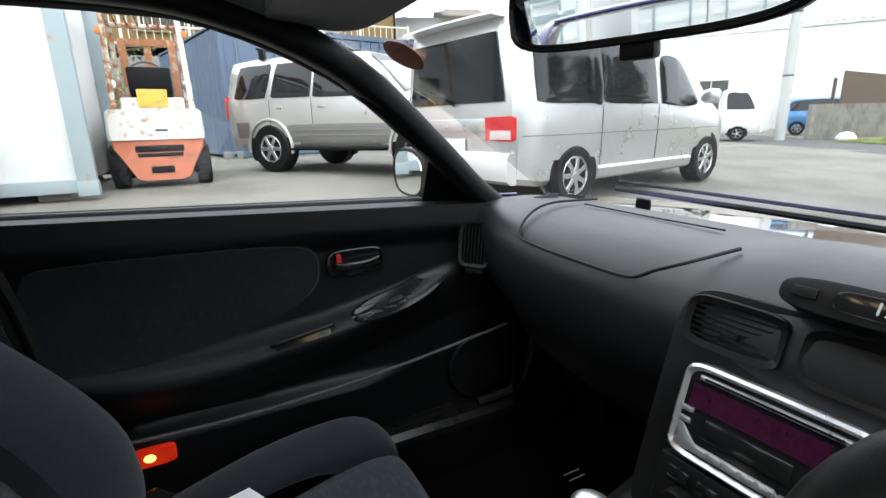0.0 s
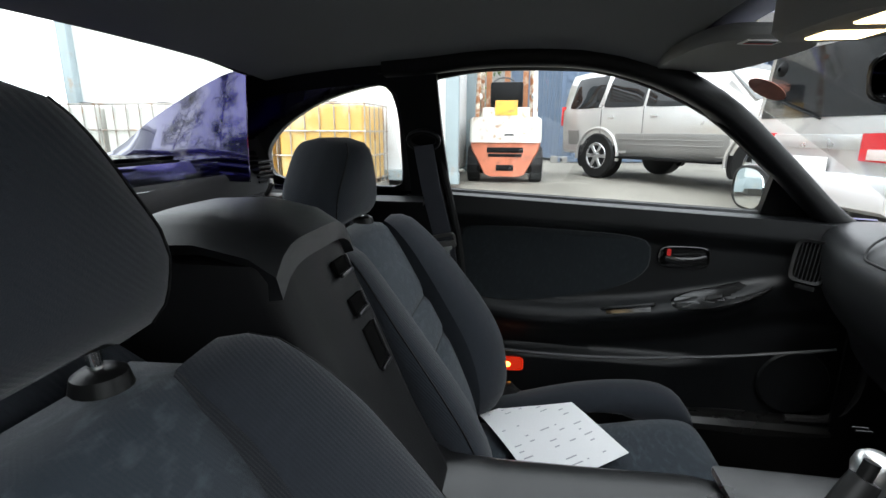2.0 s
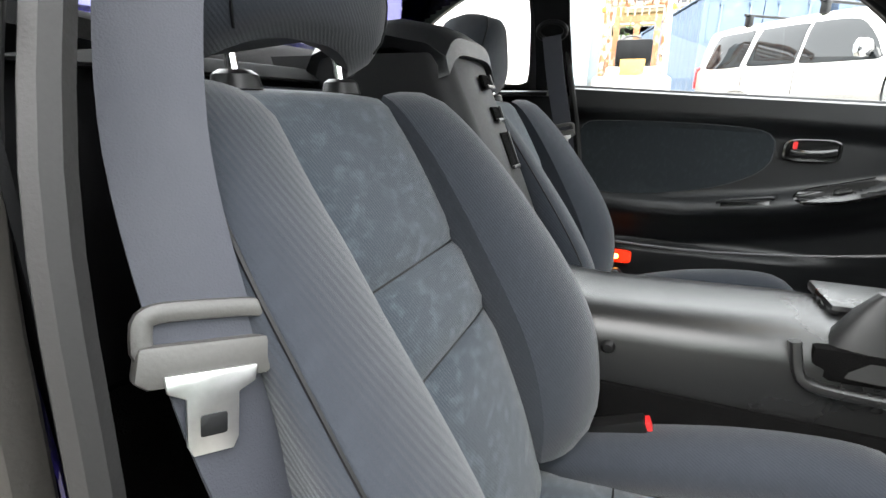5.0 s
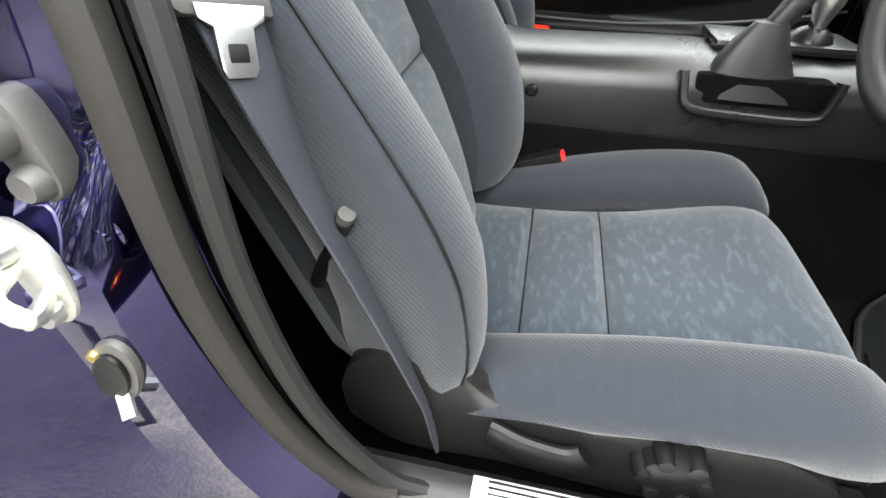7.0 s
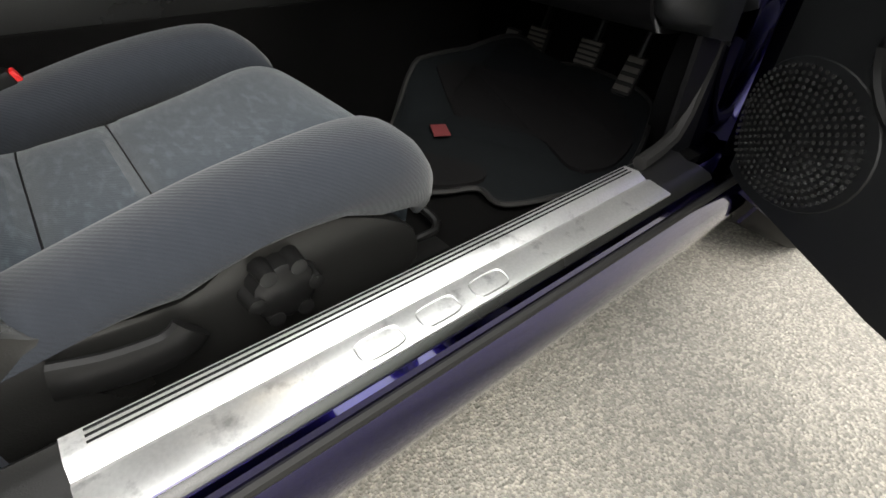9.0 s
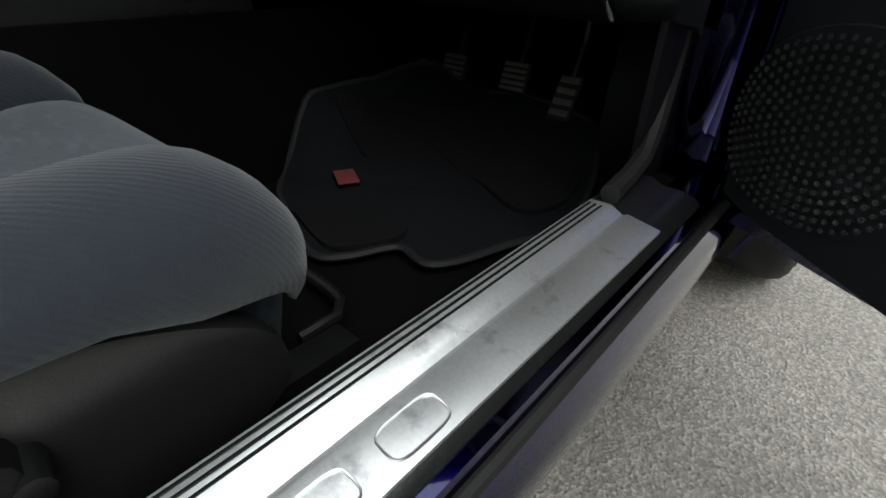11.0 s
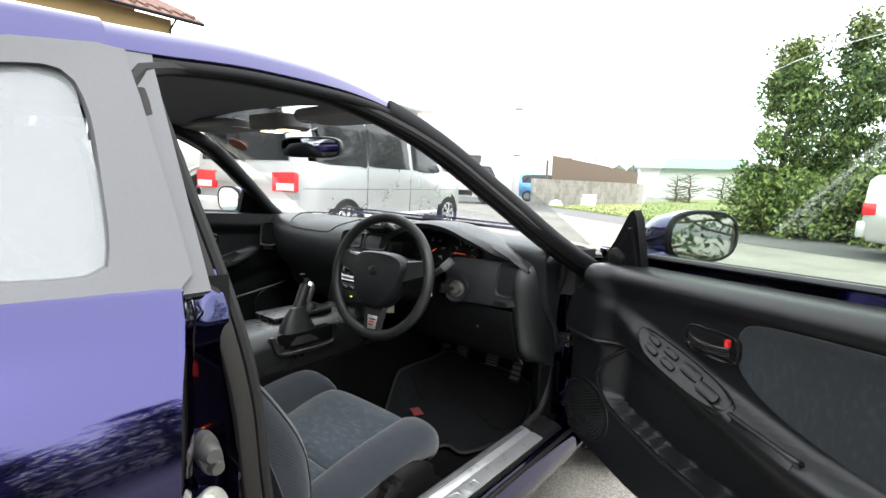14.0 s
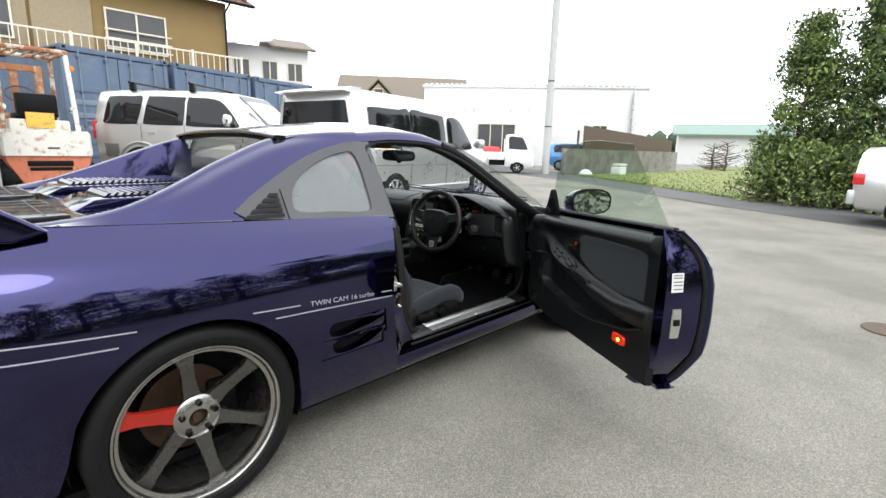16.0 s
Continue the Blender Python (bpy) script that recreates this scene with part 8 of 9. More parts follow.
for s in (-1, 1):
    part("side_gate", box(0.0, 2.0, s * 0.70 - 0.012, s * 0.70 + 0.012, 0.66, 0.95, 0.006), WHITE_PAINT, truck)
    side_panel("door_window", TS, [(2.22, 1.10), (2.22, 1.62), (2.6, 1.64), (2.82, 1.60), (3.05, 1.14), (2.95, 1.08)], s, DARK_GLASS, truck)
    for wx in (0.70, 2.62):
        arch_disc(truck, TS if wx > 2 else [(0, 0.66, 0.66, 0.66, 0.35, 0.5, 0.75), (2.0, 0.66, 0.66, 0.66, 0.35, 0.5, 0.75)], wx, 0.27, s, 0.31)
        road_wheel(truck, wx, 0.71, 0.265, s, 0.6, 5, 0.15)
part("tail_gate", box(-0.02, 0.01, -0.70, 0.70, 0.66, 0.95, 0.006), WHITE_PAINT, truck)
part("bed_frame", merge(box(1.98, 2.03, -0.68, -0.64, 0.68, 1.55), box(1.98, 2.03, 0.64, 0.68, 0.68, 1.55), box(1.98, 2.03, -0.68, 0.68, 1.50, 1.55), box(1.99, 2.02, -0.64, 0.64, 0.95, 1.5)), WHITE_PAINT, truck)
part("tarpaulin", loft([[(x, y, 0.95 + h * (1 - (y / 0.6) ** 2)) for y in np.linspace(-0.6, 0.6, 7)] for x, h in ((0.75, 0.05), (0.85, 0.22), (1.3, 0.26), (1.75, 0.22), (1.85, 0.05))], closed=False), mat("red_tarp", (0.55, 0.03, 0.03), 0.7, var=0.2), truck)
part("chassis", box(0.1, 2.2, -0.45, 0.45, 0.35, 0.58, 0.02), BLACK_TRIM, truck)

# silver estate car across the road
wagon = parked("estate_car", "silver estate car parked at the roadside", 11.75, -1.64, -97)
ES = [(0.0, 0.76, 0.80, 0.58, 0.40, 0.90, 1.30), (0.08, 0.82, 0.85, 0.62, 0.30, 0.92, 1.38), (0.6, 0.84, 0.88, 0.62, 0.25, 0.92, 1.43), (2.0, 0.84, 0.88, 0.62, 0.24, 0.92, 1.45), (2.8, 0.84, 0.88, 0.60, 0.24, 0.92, 1.36), (3.4, 0.84, 0.88, 0.64, 0.24, 0.90, 0.98), (4.2, 0.80, 0.84, 0.6, 0.26, 0.76, 0.84), (4.45, 0.62, 0.62, 0.5, 0.3, 0.55, 0.62)]
part("body", loft(shell_rings(ES)), SILVER, wagon)
for s in (-1, 1):
    side_panel("side_window", ES, [(0.45, 0.98), (0.62, 1.28), (0.75, 1.32), (1.1, 1.33), (1.12, 0.98)], s, DARK_GLASS, wagon)
    side_panel("side_window", ES, [(1.18, 0.97), (1.18, 1.33), (1.9, 1.34), (1.95, 0.97)], s, DARK_GLASS, wagon)
    side_panel("side_window", ES, [(2.0, 0.97), (2.0, 1.34), (2.5, 1.32), (3.0, 0.98)], s, DARK_GLASS, wagon)
    part("tail_lamp", box(-0.015, 0.16, min(s * 0.66, s * 0.862), max(s * 0.66, s * 0.862), 0.72, 0.92, 0.02), TAIL_RED, wagon)
    for wx in (0.85, 3.45):
        arch_disc(wagon, ES, wx, 0.31, s, 0.36)
        road_wheel(wagon, wx, 0.885, 0.31, s, 0.68, 5)
part("rear_window", loft([[(0.02 + 0.26 * (z - 0.95) / 0.38, y * (1 - 0.25 * (z - 0.95) / 0.38), z) for y in np.linspace(-0.72, 0.72, 7)] for z in (0.96, 1.1, 1.33)], closed=False), DARK_GLASS, wagon)
part("rear_bumper", box(-0.07, 0.05, -0.82, 0.82, 0.36, 0.62, 0.03), SILVER, wagon)
part("plate_panel", box(-0.02, -0.008, -0.17, 0.17, 0.68, 0.80, 0.003), WHITE_PLASTIC, wagon)
# dark blue car glimpsed behind the wall
bluecar = parked("blue_car", "bright blue car behind the block wall", 24.3, 13.0, -60)
BS = [(0.0, 0.70, 0.76, 0.55, 0.35, 0.95, 1.40), (0.3, 0.76, 0.80, 0.60, 0.25, 0.95, 1.50), (2.2, 0.76, 0.80, 0.60, 0.25, 0.95, 1.52), (3.0, 0.76, 0.80, 0.6, 0.25, 0.9, 1.0), (3.5, 0.66, 0.66, 0.5, 0.3, 0.7, 0.78)]
part("body", loft(shell_rings(BS)), mat("blue_car_paint", (0.08, 0.24, 0.5), 0.3, 0.3, var=0.05, coat=0.8), bluecar)
for s in (-1, 1):
    side_panel("side_window", BS, [(0.3, 1.0), (0.4, 1.4), (2.0, 1.42), (2.6, 1.02)], s, DARK_GLASS, bluecar)
    for wx in (0.6, 2.9):
        road_wheel(bluecar, wx, 0.81, 0.29, s)

# ---- forklift ----
fork = thing("forklift", "old orange and white forklift with a rusty overhead guard", "forklift", pose(0.76, 6.88, ground_z(0.76, 6.88), 0, 0, 2))
poly = [(-0.52, 0.62), (0.52, 0.62), (0.50, 0.50), (0.30, 0.13), (0.22, 0.10), (-0.22, 0.10), (-0.30, 0.13), (-0.50, 0.50)]
cw = part("counterweight", loft([[(x * k, y, z) for x, z in poly] for y, k in ((0.0, 0.96), (0.03, 1.0), (0.65, 1.0))]), ORANGE, fork)
part("counterweight_cap", loft([[(x * k, y, z) for x, z in ((-0.52, 0.60), (0.52, 0.60), (0.53, 0.66), (0.52, 0.93), (0.48, 0.965), (-0.48, 0.965), (-0.52, 0.93), (-0.53, 0.66))] for y, k in ((-0.03, 0.95), (0.0, 1.0), (0.70, 1.0))]), FORK_WHITE, fork)
for z, w, h in ((0.50, 0.27, 0.05), (0.42, 0.25, 0.03), (0.24, 0.13, 0.055)):
    part("grille_opening", box(-w, w, -0.012, 0.03, z - h, z + h * 0.6, 0.012), BLACK_TRIM, cw)
part("name_bar", box(-0.02, 0.12, -0.036, -0.028, 0.70, 0.725), GREY_TRIM, cw)
for s in (-1, 1):
    road_wheel(fork, 0, 0, 0.27, 1, 0.5, 5, 0.16, ORANGE).matrix_basis = Matrix.Translation((s * 0.55, 0.28, 0.27)) @ Matrix.Rotation(radians(-90 * s), 4, "Z")
    for k in range(14):
        a = 2 * math.pi * k / 14
        part("tread_lug", moved(box(-0.02, 0.02, 0.25, 0.278, -0.08, 0.08, 0.004), Matrix.Translation((s * 0.465, 0.28, 0.27)) @ Matrix.Rotation(radians(90), 4, "Y") @ Matrix.Rotation(a, 4, "Z")), TYRE, cw)
    road_wheel(fork, 0, 0, 0.33, 1, 0.5, 5, 0.2, ORANGE).matrix_basis = Matrix.Translation((s * 0.58, 1.75, 0.33)) @ Matrix.Rotation(radians(-90 * s), 4, "Z")
    post = part("guard_post", tube([(s * 0.44, 0.28, 0.95), (s * 0.41, 0.42, 2.10)], 0.035, 8), FORK_WHITE if s > 0 else RUSTY, fork)
    part("guard_post", tube([(s * 0.43, 1.55, 0.55), (s * 0.41, 1.45, 2.12)], 0.032, 8), RUSTY, fork)
    part("mast_rail", box(s * 0.33 - 0.05, s * 0.33 + 0.05, 1.95, 2.07, 0.15, 2.05, 0.01), mat("mast_rust", (0.34, 0.14, 0.06), 0.75, var=0.2, dirt=(0.5, 0.4, 0.3), dirt_amount=0.3, dirt_scale=10) if s < 0 else bpy.data.materials["mast_rust"], fork)
    part("work_lamp", lathe([(0.0, -0.04), (0.05, -0.03), (0.055, 0.02), (0.02, 0.05)], 16, centre=(s * 0.42, 0.34, 1.28)), WHITE_PLASTIC if s < 0 else SILVER_PLASTIC, fork)
    part("indicator", lathe([(0.0, -0.04), (0.04, -0.03), (0.045, 0.02)], 14, centre=(s * 0.46, 0.40, 1.90)), mat("orange_lens", (0.7, 0.2, 0.03), 0.3) if s < 0 else bpy.data.materials["orange_lens"], fork)
    part("body_side", box(s * 0.46 - 0.06, s * 0.46 + 0.06, 0.6, 1.7, 0.45, 0.95, 0.02), FORK_WHITE, fork)
guard = part("overhead_guard", merge(tube([(-0.42, 0.40, 2.12), (0.42, 0.40, 2.12), (0.42, 1.47, 2.14), (-0.42, 1.47, 2.14), (-0.42, 0.40, 2.12)], 0.035, 8)), RUSTY, fork)
for i in range(6):
    x = -0.32 + i * 0.128
    part("guard_bar", tube([(x, 0.40, 2.13), (x, 1.47, 2.15)], 0.016, 6), RUSTY, guard)
hood = part("engine_cover", box(-0.36, 0.36, 0.35, 1.15, 0.93, 1.12, 0.03), FORK_WHITE, fork)
part("yellow_plate", box(-0.17, 0.17, 0.325, 0.345, 1.00, 1.22, 0.006), YELLOW, fork)
part("operator_seat", merge(box(-0.25, 0.25, 0.55, 1.0, 1.12, 1.22, 0.03), box(-0.25, 0.25, 0.42, 0.55, 1.15, 1.50, 0.04)), BLACK_TRIM, fork)
part("fork_steering_wheel", tube([(-0.05 + 0.19 * math.cos(a), 1.25 + 0.10 * math.sin(a), 1.52 + 0.13 * math.sin(a)) for a in np.linspace(0, 2 * math.pi, 25)[:-1]], 0.014, 6, closed=True), GREY_TRIM, fork)
part("steering_post", tube([(-0.05, 1.25, 1.52), (-0.05, 1.5, 1.1)], 0.02, 6), BLACK_TRIM, fork)
part("mast_cross", merge(box(-0.38, 0.38, 1.97, 2.05, 1.95, 2.05), box(-0.38, 0.38, 1.97, 2.05, 1.15, 1.25), box(-0.05, 0.05, 1.98, 2.06, 0.3, 1.95)), bpy.data.materials["mast_rust"], fork)
for s in (-1, 1):
    part("fork_blade", box(s * 0.28 - 0.05, s * 0.28 + 0.05, 2.05, 3.0, 0.06, 0.11, 0.005), RUSTY, fork)

# ---- white store container and tanks ----
box_c = thing("white_container", "white steel store container with grey-blue edge posts", "container", pose(-2.9, 7.5, ground_z(0, 7.0), 0, 0, 0))
part("body", box(-2.95, 2.87, -1.15, 1.15, 0.14, 2.62, 0.01), WHITE_STEEL, box_c)
for x in (-2.98, 2.95):
    for y in (-1.2, 1.2):
        part("corner_post", box(x - 0.09, x + 0.09, y - 0.06, y + 0.06, 0.08, 2.68, 0.008), GREY_BLUE, box_c)
        for z in (0.11, 2.62):
            part("corner_casting", box(x - 0.10, x + 0.10, y - 0.075, y + 0.075, z - 0.08, z + 0.08, 0.01), GREY_BLUE, box_c)
for y in (-1.2, 1.2):
    for z in (0.14, 2.62):
        part("rail", box(-2.9, 2.88, y - 0.05, y + 0.05, z - 0.07, z + 0.07, 0.006), GREY_BLUE, box_c)
for x in (-2.7, 2.6):
    part("bearer", box(x - 0.15, x + 0.15, -1.1, 1.1, -0.02, 0.07, 0.01), CONCRETE, box_c)


def tank(x, y, material, label):
    """A liquid tank in a steel cage on a pallet."""
    t = thing("caged_tank", label, "tank", pose(x, y, ground_z(x, y), 0, 0, 0), group="caged tanks in a row")
    part("bottle", box(-0.56, 0.56, -0.46, 0.46, 0.16, 1.12, 0.06, 3), material, t)
    part("cap", lathe([(0.0, 1.175), (0.09, 1.175), (0.10, 1.16), (0.10, 1.11)], 20, "z"), PLASTIC, t)
    for i in range(7):
        xx = -0.58 + i * 1.16 / 6
        for yy in (-0.485, 0.485):
            part("cage_bar", tube([(xx, yy, 0.13), (xx, yy, 1.14)], 0.009, 6), CAGE, t)
    for j in range(4):
        yy = -0.3 + j * 0.2
        for xx in (-0.585, 0.585):
            part("cage_bar", tube([(xx, yy, 0.13), (xx, yy, 1.14)], 0.009, 6), CAGE, t)
    for z in (0.2, 0.5, 0.8, 1.13):
        part("cage_hoop", tube([(-0.59, -0.49, z), (0.59, -0.49, z), (0.59, 0.49, z), (-0.59, 0.49, z)], 0.011, 6, closed=True), CAGE, t)
    part("pallet", merge(box(-0.6, 0.6, -0.5, 0.5, 0.09, 0.13), box(-0.6, -0.45, -0.5, 0.5, 0.0, 0.09), box(-0.08, 0.08, -0.5, 0.5, 0.0, 0.09), box(0.45, 0.6, -0.5, 0.5, 0.0, 0.09)), CAGE, t)
    return t


for i, (x, material) in enumerate(((-1.45, AMBER_TANK), (-2.68, AMBER_TANK), (-3.91, PALE_TANK), (-5.14, PALE_TANK), (-6.4, PALE_TANK))):
    tank(x, 5.75, material, "caged tank with amber-stained plastic bottle" if material is AMBER_TANK else "caged tank with pale plastic bottle")


def freight(name, label, x, y, heading, paint, pale, group):
    """A freight container, its door end at the origin facing -y."""
    c = thing(name, label, "container", pose(x, y, ground_z(x, y) + 0.02, 0, 0, heading), group=group)
    part("roof_and_floor", merge(box(-1.2, 1.2, 0.02, 6.0, 2.84, 2.88), box(-1.2, 1.2, 0.02, 6.0, 0.05, 0.16)), paint, c)
    for s in (-1, 1):
        pts = [(s * (1.19 - 0.035 * ((i // 2) % 2)), 0.1 + i * 0.0967) for i in range(61)]
        part("side_wall", loft([[(px, py, z) for px, py in pts] for z in (0.14, 2.8)], closed=False), paint, c)
        for yy in (0.06, 5.95):
            part("corner_post", box(s * 1.17 - 0.05, s * 1.17 + 0.05, yy - 0.06, yy + 0.06, 0.0, 2.88, 0.008), paint, c)
            for z in (0.06, 2.83):
                cast = part("corner_casting", box(s * 1.14 - 0.085, s * 1.14 + 0.085, yy - 0.085, yy + 0.085, z - 0.06, z + 0.06, 0.008), paint, c)
                part("casting_hole", box(s * 1.14 - 0.035, s * 1.14 + 0.035, yy - 0.09, yy - 0.084, z - 0.03, z + 0.03, 0.001), BLACK_TRIM, cast)
        leaf = part("door_leaf", box(min(s * 0.01, s * 1.12), max(s * 0.01, s * 1.12), 0.03, 0.06, 0.16, 2.74, 0.004), paint, c)
        for z in (0.45, 0.75, 1.05, 1.35, 1.65, 1.95):
            part("door_rib", box(min(s * 0.06, s * 1.08), max(s * 0.06, s * 1.08), 0.012, 0.03, z - 0.06, z + 0.06, 0.008), pale if 1.0 < z < 1.8 else paint, leaf)
        for xx in (0.28, 0.86):
            rod = part("lock_rod", tube([(s * xx, -0.012, 0.12), (s * xx, -0.012, 2.78)], 0.017, 8), pale, leaf)
            for z in (0.2, 1.1, 1.9, 2.65):
                part("rod_guide", box(s * xx - 0.04, s * xx + 0.04, -0.03, 0.03, z - 0.03, z + 0.03, 0.005), paint, rod)
            part("lock_handle", box(min(s * xx, s * xx - s * 0.4), max(s * xx, s * xx - s * 0.4), -0.045, -0.03, 1.22, 1.26, 0.004), pale, rod)
    part("header", box(-1.15, 1.15, 0.0, 0.10, 2.76, 2.87, 0.006), paint, c)
    part("rear_sill", box(-1.15, 1.15, 0.0, 0.12, 0.0, 0.15, 0.006), paint, c)
    part("end_wall", box(-1.15, 1.15, 5.94, 5.98, 0.1, 2.85), paint, c)
    return c


ROW = radians(13.3)
for i in range(3):
    freight("freight_container", "dull blue freight container with locking rods on its doors", 1.84 + (1.25 + 2.62 * i) * math.cos(ROW), 11.9 + (1.25 + 2.62 * i) * math.sin(ROW), 13.3, BLUE_STEEL, BLUE_LIGHT, "blue containers in a row")
freight("freight_container", "white freight container with grey locking rods", -5.6, 3.0, 62, WHITE_STEEL, GREY_BLUE, "pale containers behind the car")
freight("freight_container", "white freight container with grey locking rods", -8.2, 0.4, 70, WHITE_STEEL, GREY_BLUE, "pale containers behind the car")
for x in (1.9, 8.0):
    tagged(part("concrete_block", box(x - 0.2, x + 0.2, 11.9, 12.3, ground_z(x, 12) - 0.02, ground_z(x, 12) + 0.16, 0.02), CONCRETE), "small grey concrete block under a container", "block")

# ---- houses ----
def window(parent, x, y, z, w, h, name="window", panes=2, yd=-1):
    """A window on a wall that faces -y."""
    fr = part(name, merge(box(x - w / 2 - 0.06, x + w / 2 + 0.06, y - 0.06, y, z - 0.06, z), box(x - w / 2 - 0.06, x + w / 2 + 0.06, y - 0.06, y, z + h, z + h + 0.06), box(x - w / 2 - 0.06, x - w / 2, y - 0.06, y, z, z + h), box(x + w / 2, x + w / 2 + 0.06, y - 0.06, y, z, z + h)), RAIL_CREAM, parent)
    for i in range(panes):
        part("pane", box(x - w / 2 + w * i / panes + 0.02, x - w / 2 + w * (i + 1) / panes - 0.02, y - 0.03, y - 0.012, z + 0.02, z + h - 0.02), DARK_WINDOW, fr)
    for i in range(1, panes):
        part("mullion", box(x - w / 2 + w * i / panes - 0.03, x - w / 2 + w * i / panes + 0.03, y - 0.06, y, z, z + h), RAIL_CREAM, fr)
    return fr


bank = thing("retaining_bank", "raised concrete terrace behind the containers", "terrace", kind="structure")
part("bank_wall", box(-14, 8.6, 18.6, 19.0, 0.0, 3.5, 0.02), CONCRETE, bank)
part("bank_top", box(-14, 8.6, 18.6, 40, 3.4, 3.52, 0.02), CONCRETE, bank)
house = thing("ochre_house", "two-storey ochre house with a brown tiled roof", "house", pose(0, 0, 3.5))
part("wall", box(-9, 9.0, 19.6, 30, 0, 3.3, 0.02), OCHRE, house)
part("tiled_wall", box(2.5, 4.2, 19.52, 19.6, 0, 3.3, 0.01), OCHRE_LIGHT, house)
part("shutter_case", box(-0.2, 2.4, 19.50, 19.6, 0.6, 3.0, 0.02), OCHRE_LIGHT, house)
window(house, 1.0, 19.49, 0.8, 1.9, 2.0, "shutter", 1)
window(house, 5.6, 19.58, 0.9, 1.9, 1.3)
window(house, -4.0, 19.58, 0.9, 1.9, 1.5)
for z in (0.9, 1.2, 1.5):
    part("balcony_rail", tube([(4.5, 19.3, z), (6.7, 19.3, z)], 0.03, 6), RAIL_CREAM, house)
roof_rows = [[(x, y, z) for x in (-9.8, 9.9)] for y, z in ((18.9, 3.25), (19.0, 3.38), (24.8, 5.6), (30.8, 3.3))]
roof = part("roof", sheet(roof_rows, 0.12), ROOF_TILE, house)
for i in range(48):
    x = -9.7 + i * 0.41
    part("tile_row", tube([(x, 18.95, 3.42), (x, 24.8, 5.66)], 0.07, 6), ROOF_TILE, roof)
part("gutter", tube([(-9.8, 18.85, 3.22), (9.9, 18.85, 3.22)], 0.06, 8), PLASTIC, house)
part("down_pipe", tube([(8.9, 18.9, 3.2), (8.9, 19.5, 2.9), (8.9, 19.5, 0)], 0.04, 8), PLASTIC, house)
rail = thing("balcony_railing", "cream painted metal railing along the terrace", "railing", pose(0, 0, 3.5))
for z in (0.12, 1.05):
    part("rail_bar", box(-12, 9.2, 18.66, 18.72, z - 0.025, z + 0.025), RAIL_CREAM, rail)
for i in range(92):
    x = -12 + i * 0.23
    part("baluster", box(x - 0.012, x + 0.012, 18.675, 18.705, 0.12, 1.03), RAIL_CREAM, rail)
for i in range(12):
    x = -12 + i * 1.92
    part("post", box(x - 0.04, x + 0.04, 18.64, 18.74, 0.0, 1.12), RAIL_CREAM, rail)
part("rail_foot", box(-12, 9.2, 18.6, 18.9, -0.25, 0.02), CONCRETE, rail)
white_house = thing("white_house", "white house with a lilac canopy on its roof terrace", "house", pose(15.4, 29.0, -0.2, 0, 0, -18))
part("wall", box(-2.6, 2.8, 0, 6, 0, 7.4, 0.03), WALL_WHITE, white_house)
part("roof", sheet([[(0.3, -0.6, 7.4), (3.2, -0.6, 7.4)], [(0.3, 3, 8.5), (3.2, 3, 8.5)], [(0.3, 6.6, 7.4), (3.2, 6.6, 7.4)]], 0.12), ROOF_GREY, white_house)
canopy = part("canopy", sheet([[(-4.4, -1.0, 6.9), (0.4, -1.0, 7.6)], [(-4.4, 1.5, 8.5), (0.4, 1.5, 8.3)]], 0.05), LILAC, white_house)
for i in range(6):
    t = i / 5
    part("canopy_rib", tube([(-4.4 + 4.8 * t, -1.0, 6.96 + 0.7 * t), (-4.4 + 4.8 * t, 1.5, 8.56 - 0.2 * t)], 0.035, 6), WALL_WHITE, canopy)
for x in (-1.4, 0.3, 1.9):
    window(white_house, x, 0.0, 5.4, 0.9, 1.1, panes=2)
part("balcony", merge(box(-2.6, 4.0, -1.2, 0, 4.3, 4.5), box(-2.6, 4.0, -1.22, -1.16, 5.2, 5.28), *[box(-2.6 + i * 0.3, -2.56 + i * 0.3, -1.21, -1.17, 4.5, 5.2) for i in range(23)]), WALL_WHITE, white_house)
brown_house = thing("brown_roof_house", "house with a grey-brown tiled gable roof", "house", pose(29.3, 31.2, -0.7, 0, 0, -42) @ Matrix.Diagonal((0.9, 0.9, 0.88, 1)))
part("wall", box(-6, 6, 0, 8, 0, 6.6, 0.03), mat("cream_wall", (0.36, 0.31, 0.2), 0.85, var=0.05), brown_house)
part("roof", sheet([[(-6.6, -0.8, 6.5), (6.6, -0.8, 6.5)], [(-6.6, 3.8, 9.4), (6.6, 3.8, 9.4)], [(-6.6, 8.8, 6.5), (6.6, 8.8, 6.5)]], 0.2), ROOF_GREY, brown_house)
part("dormer", prism([(-3.6, 6.9), (-1.2, 6.9), (-2.4, 8.2)], -0.4, 3.0, "y"), bpy.data.materials["cream_wall"], brown_house)
part("dormer_roof", sheet([[(-4.1, -0.7, 6.8), (-4.1, 3.2, 6.8)], [(-2.4, -0.7, 8.6), (-2.4, 3.2, 8.6)], [(-0.7, -0.7, 6.8), (-0.7, 3.2, 6.8)]], 0.12), ROOF_GREY, brown_house)
window(brown_house, -2.4, -0.41, 7.0, 0.8, 0.6, panes=1)
factory = thing("white_factory", "long low white workshop with a ribbed roof edge", "building", pose(27.4, 26.6, 0, 0, 0, -55.5))
part("wall", box(0, 16.9, 0, 14, 0, 5.8, 0.03), WALL_WHITE, factory)
eave = part("roof_edge", box(-0.1, 17.0, -0.12, 14.1, 5.8, 6.0, 0.02), WALL_WHITE, factory)
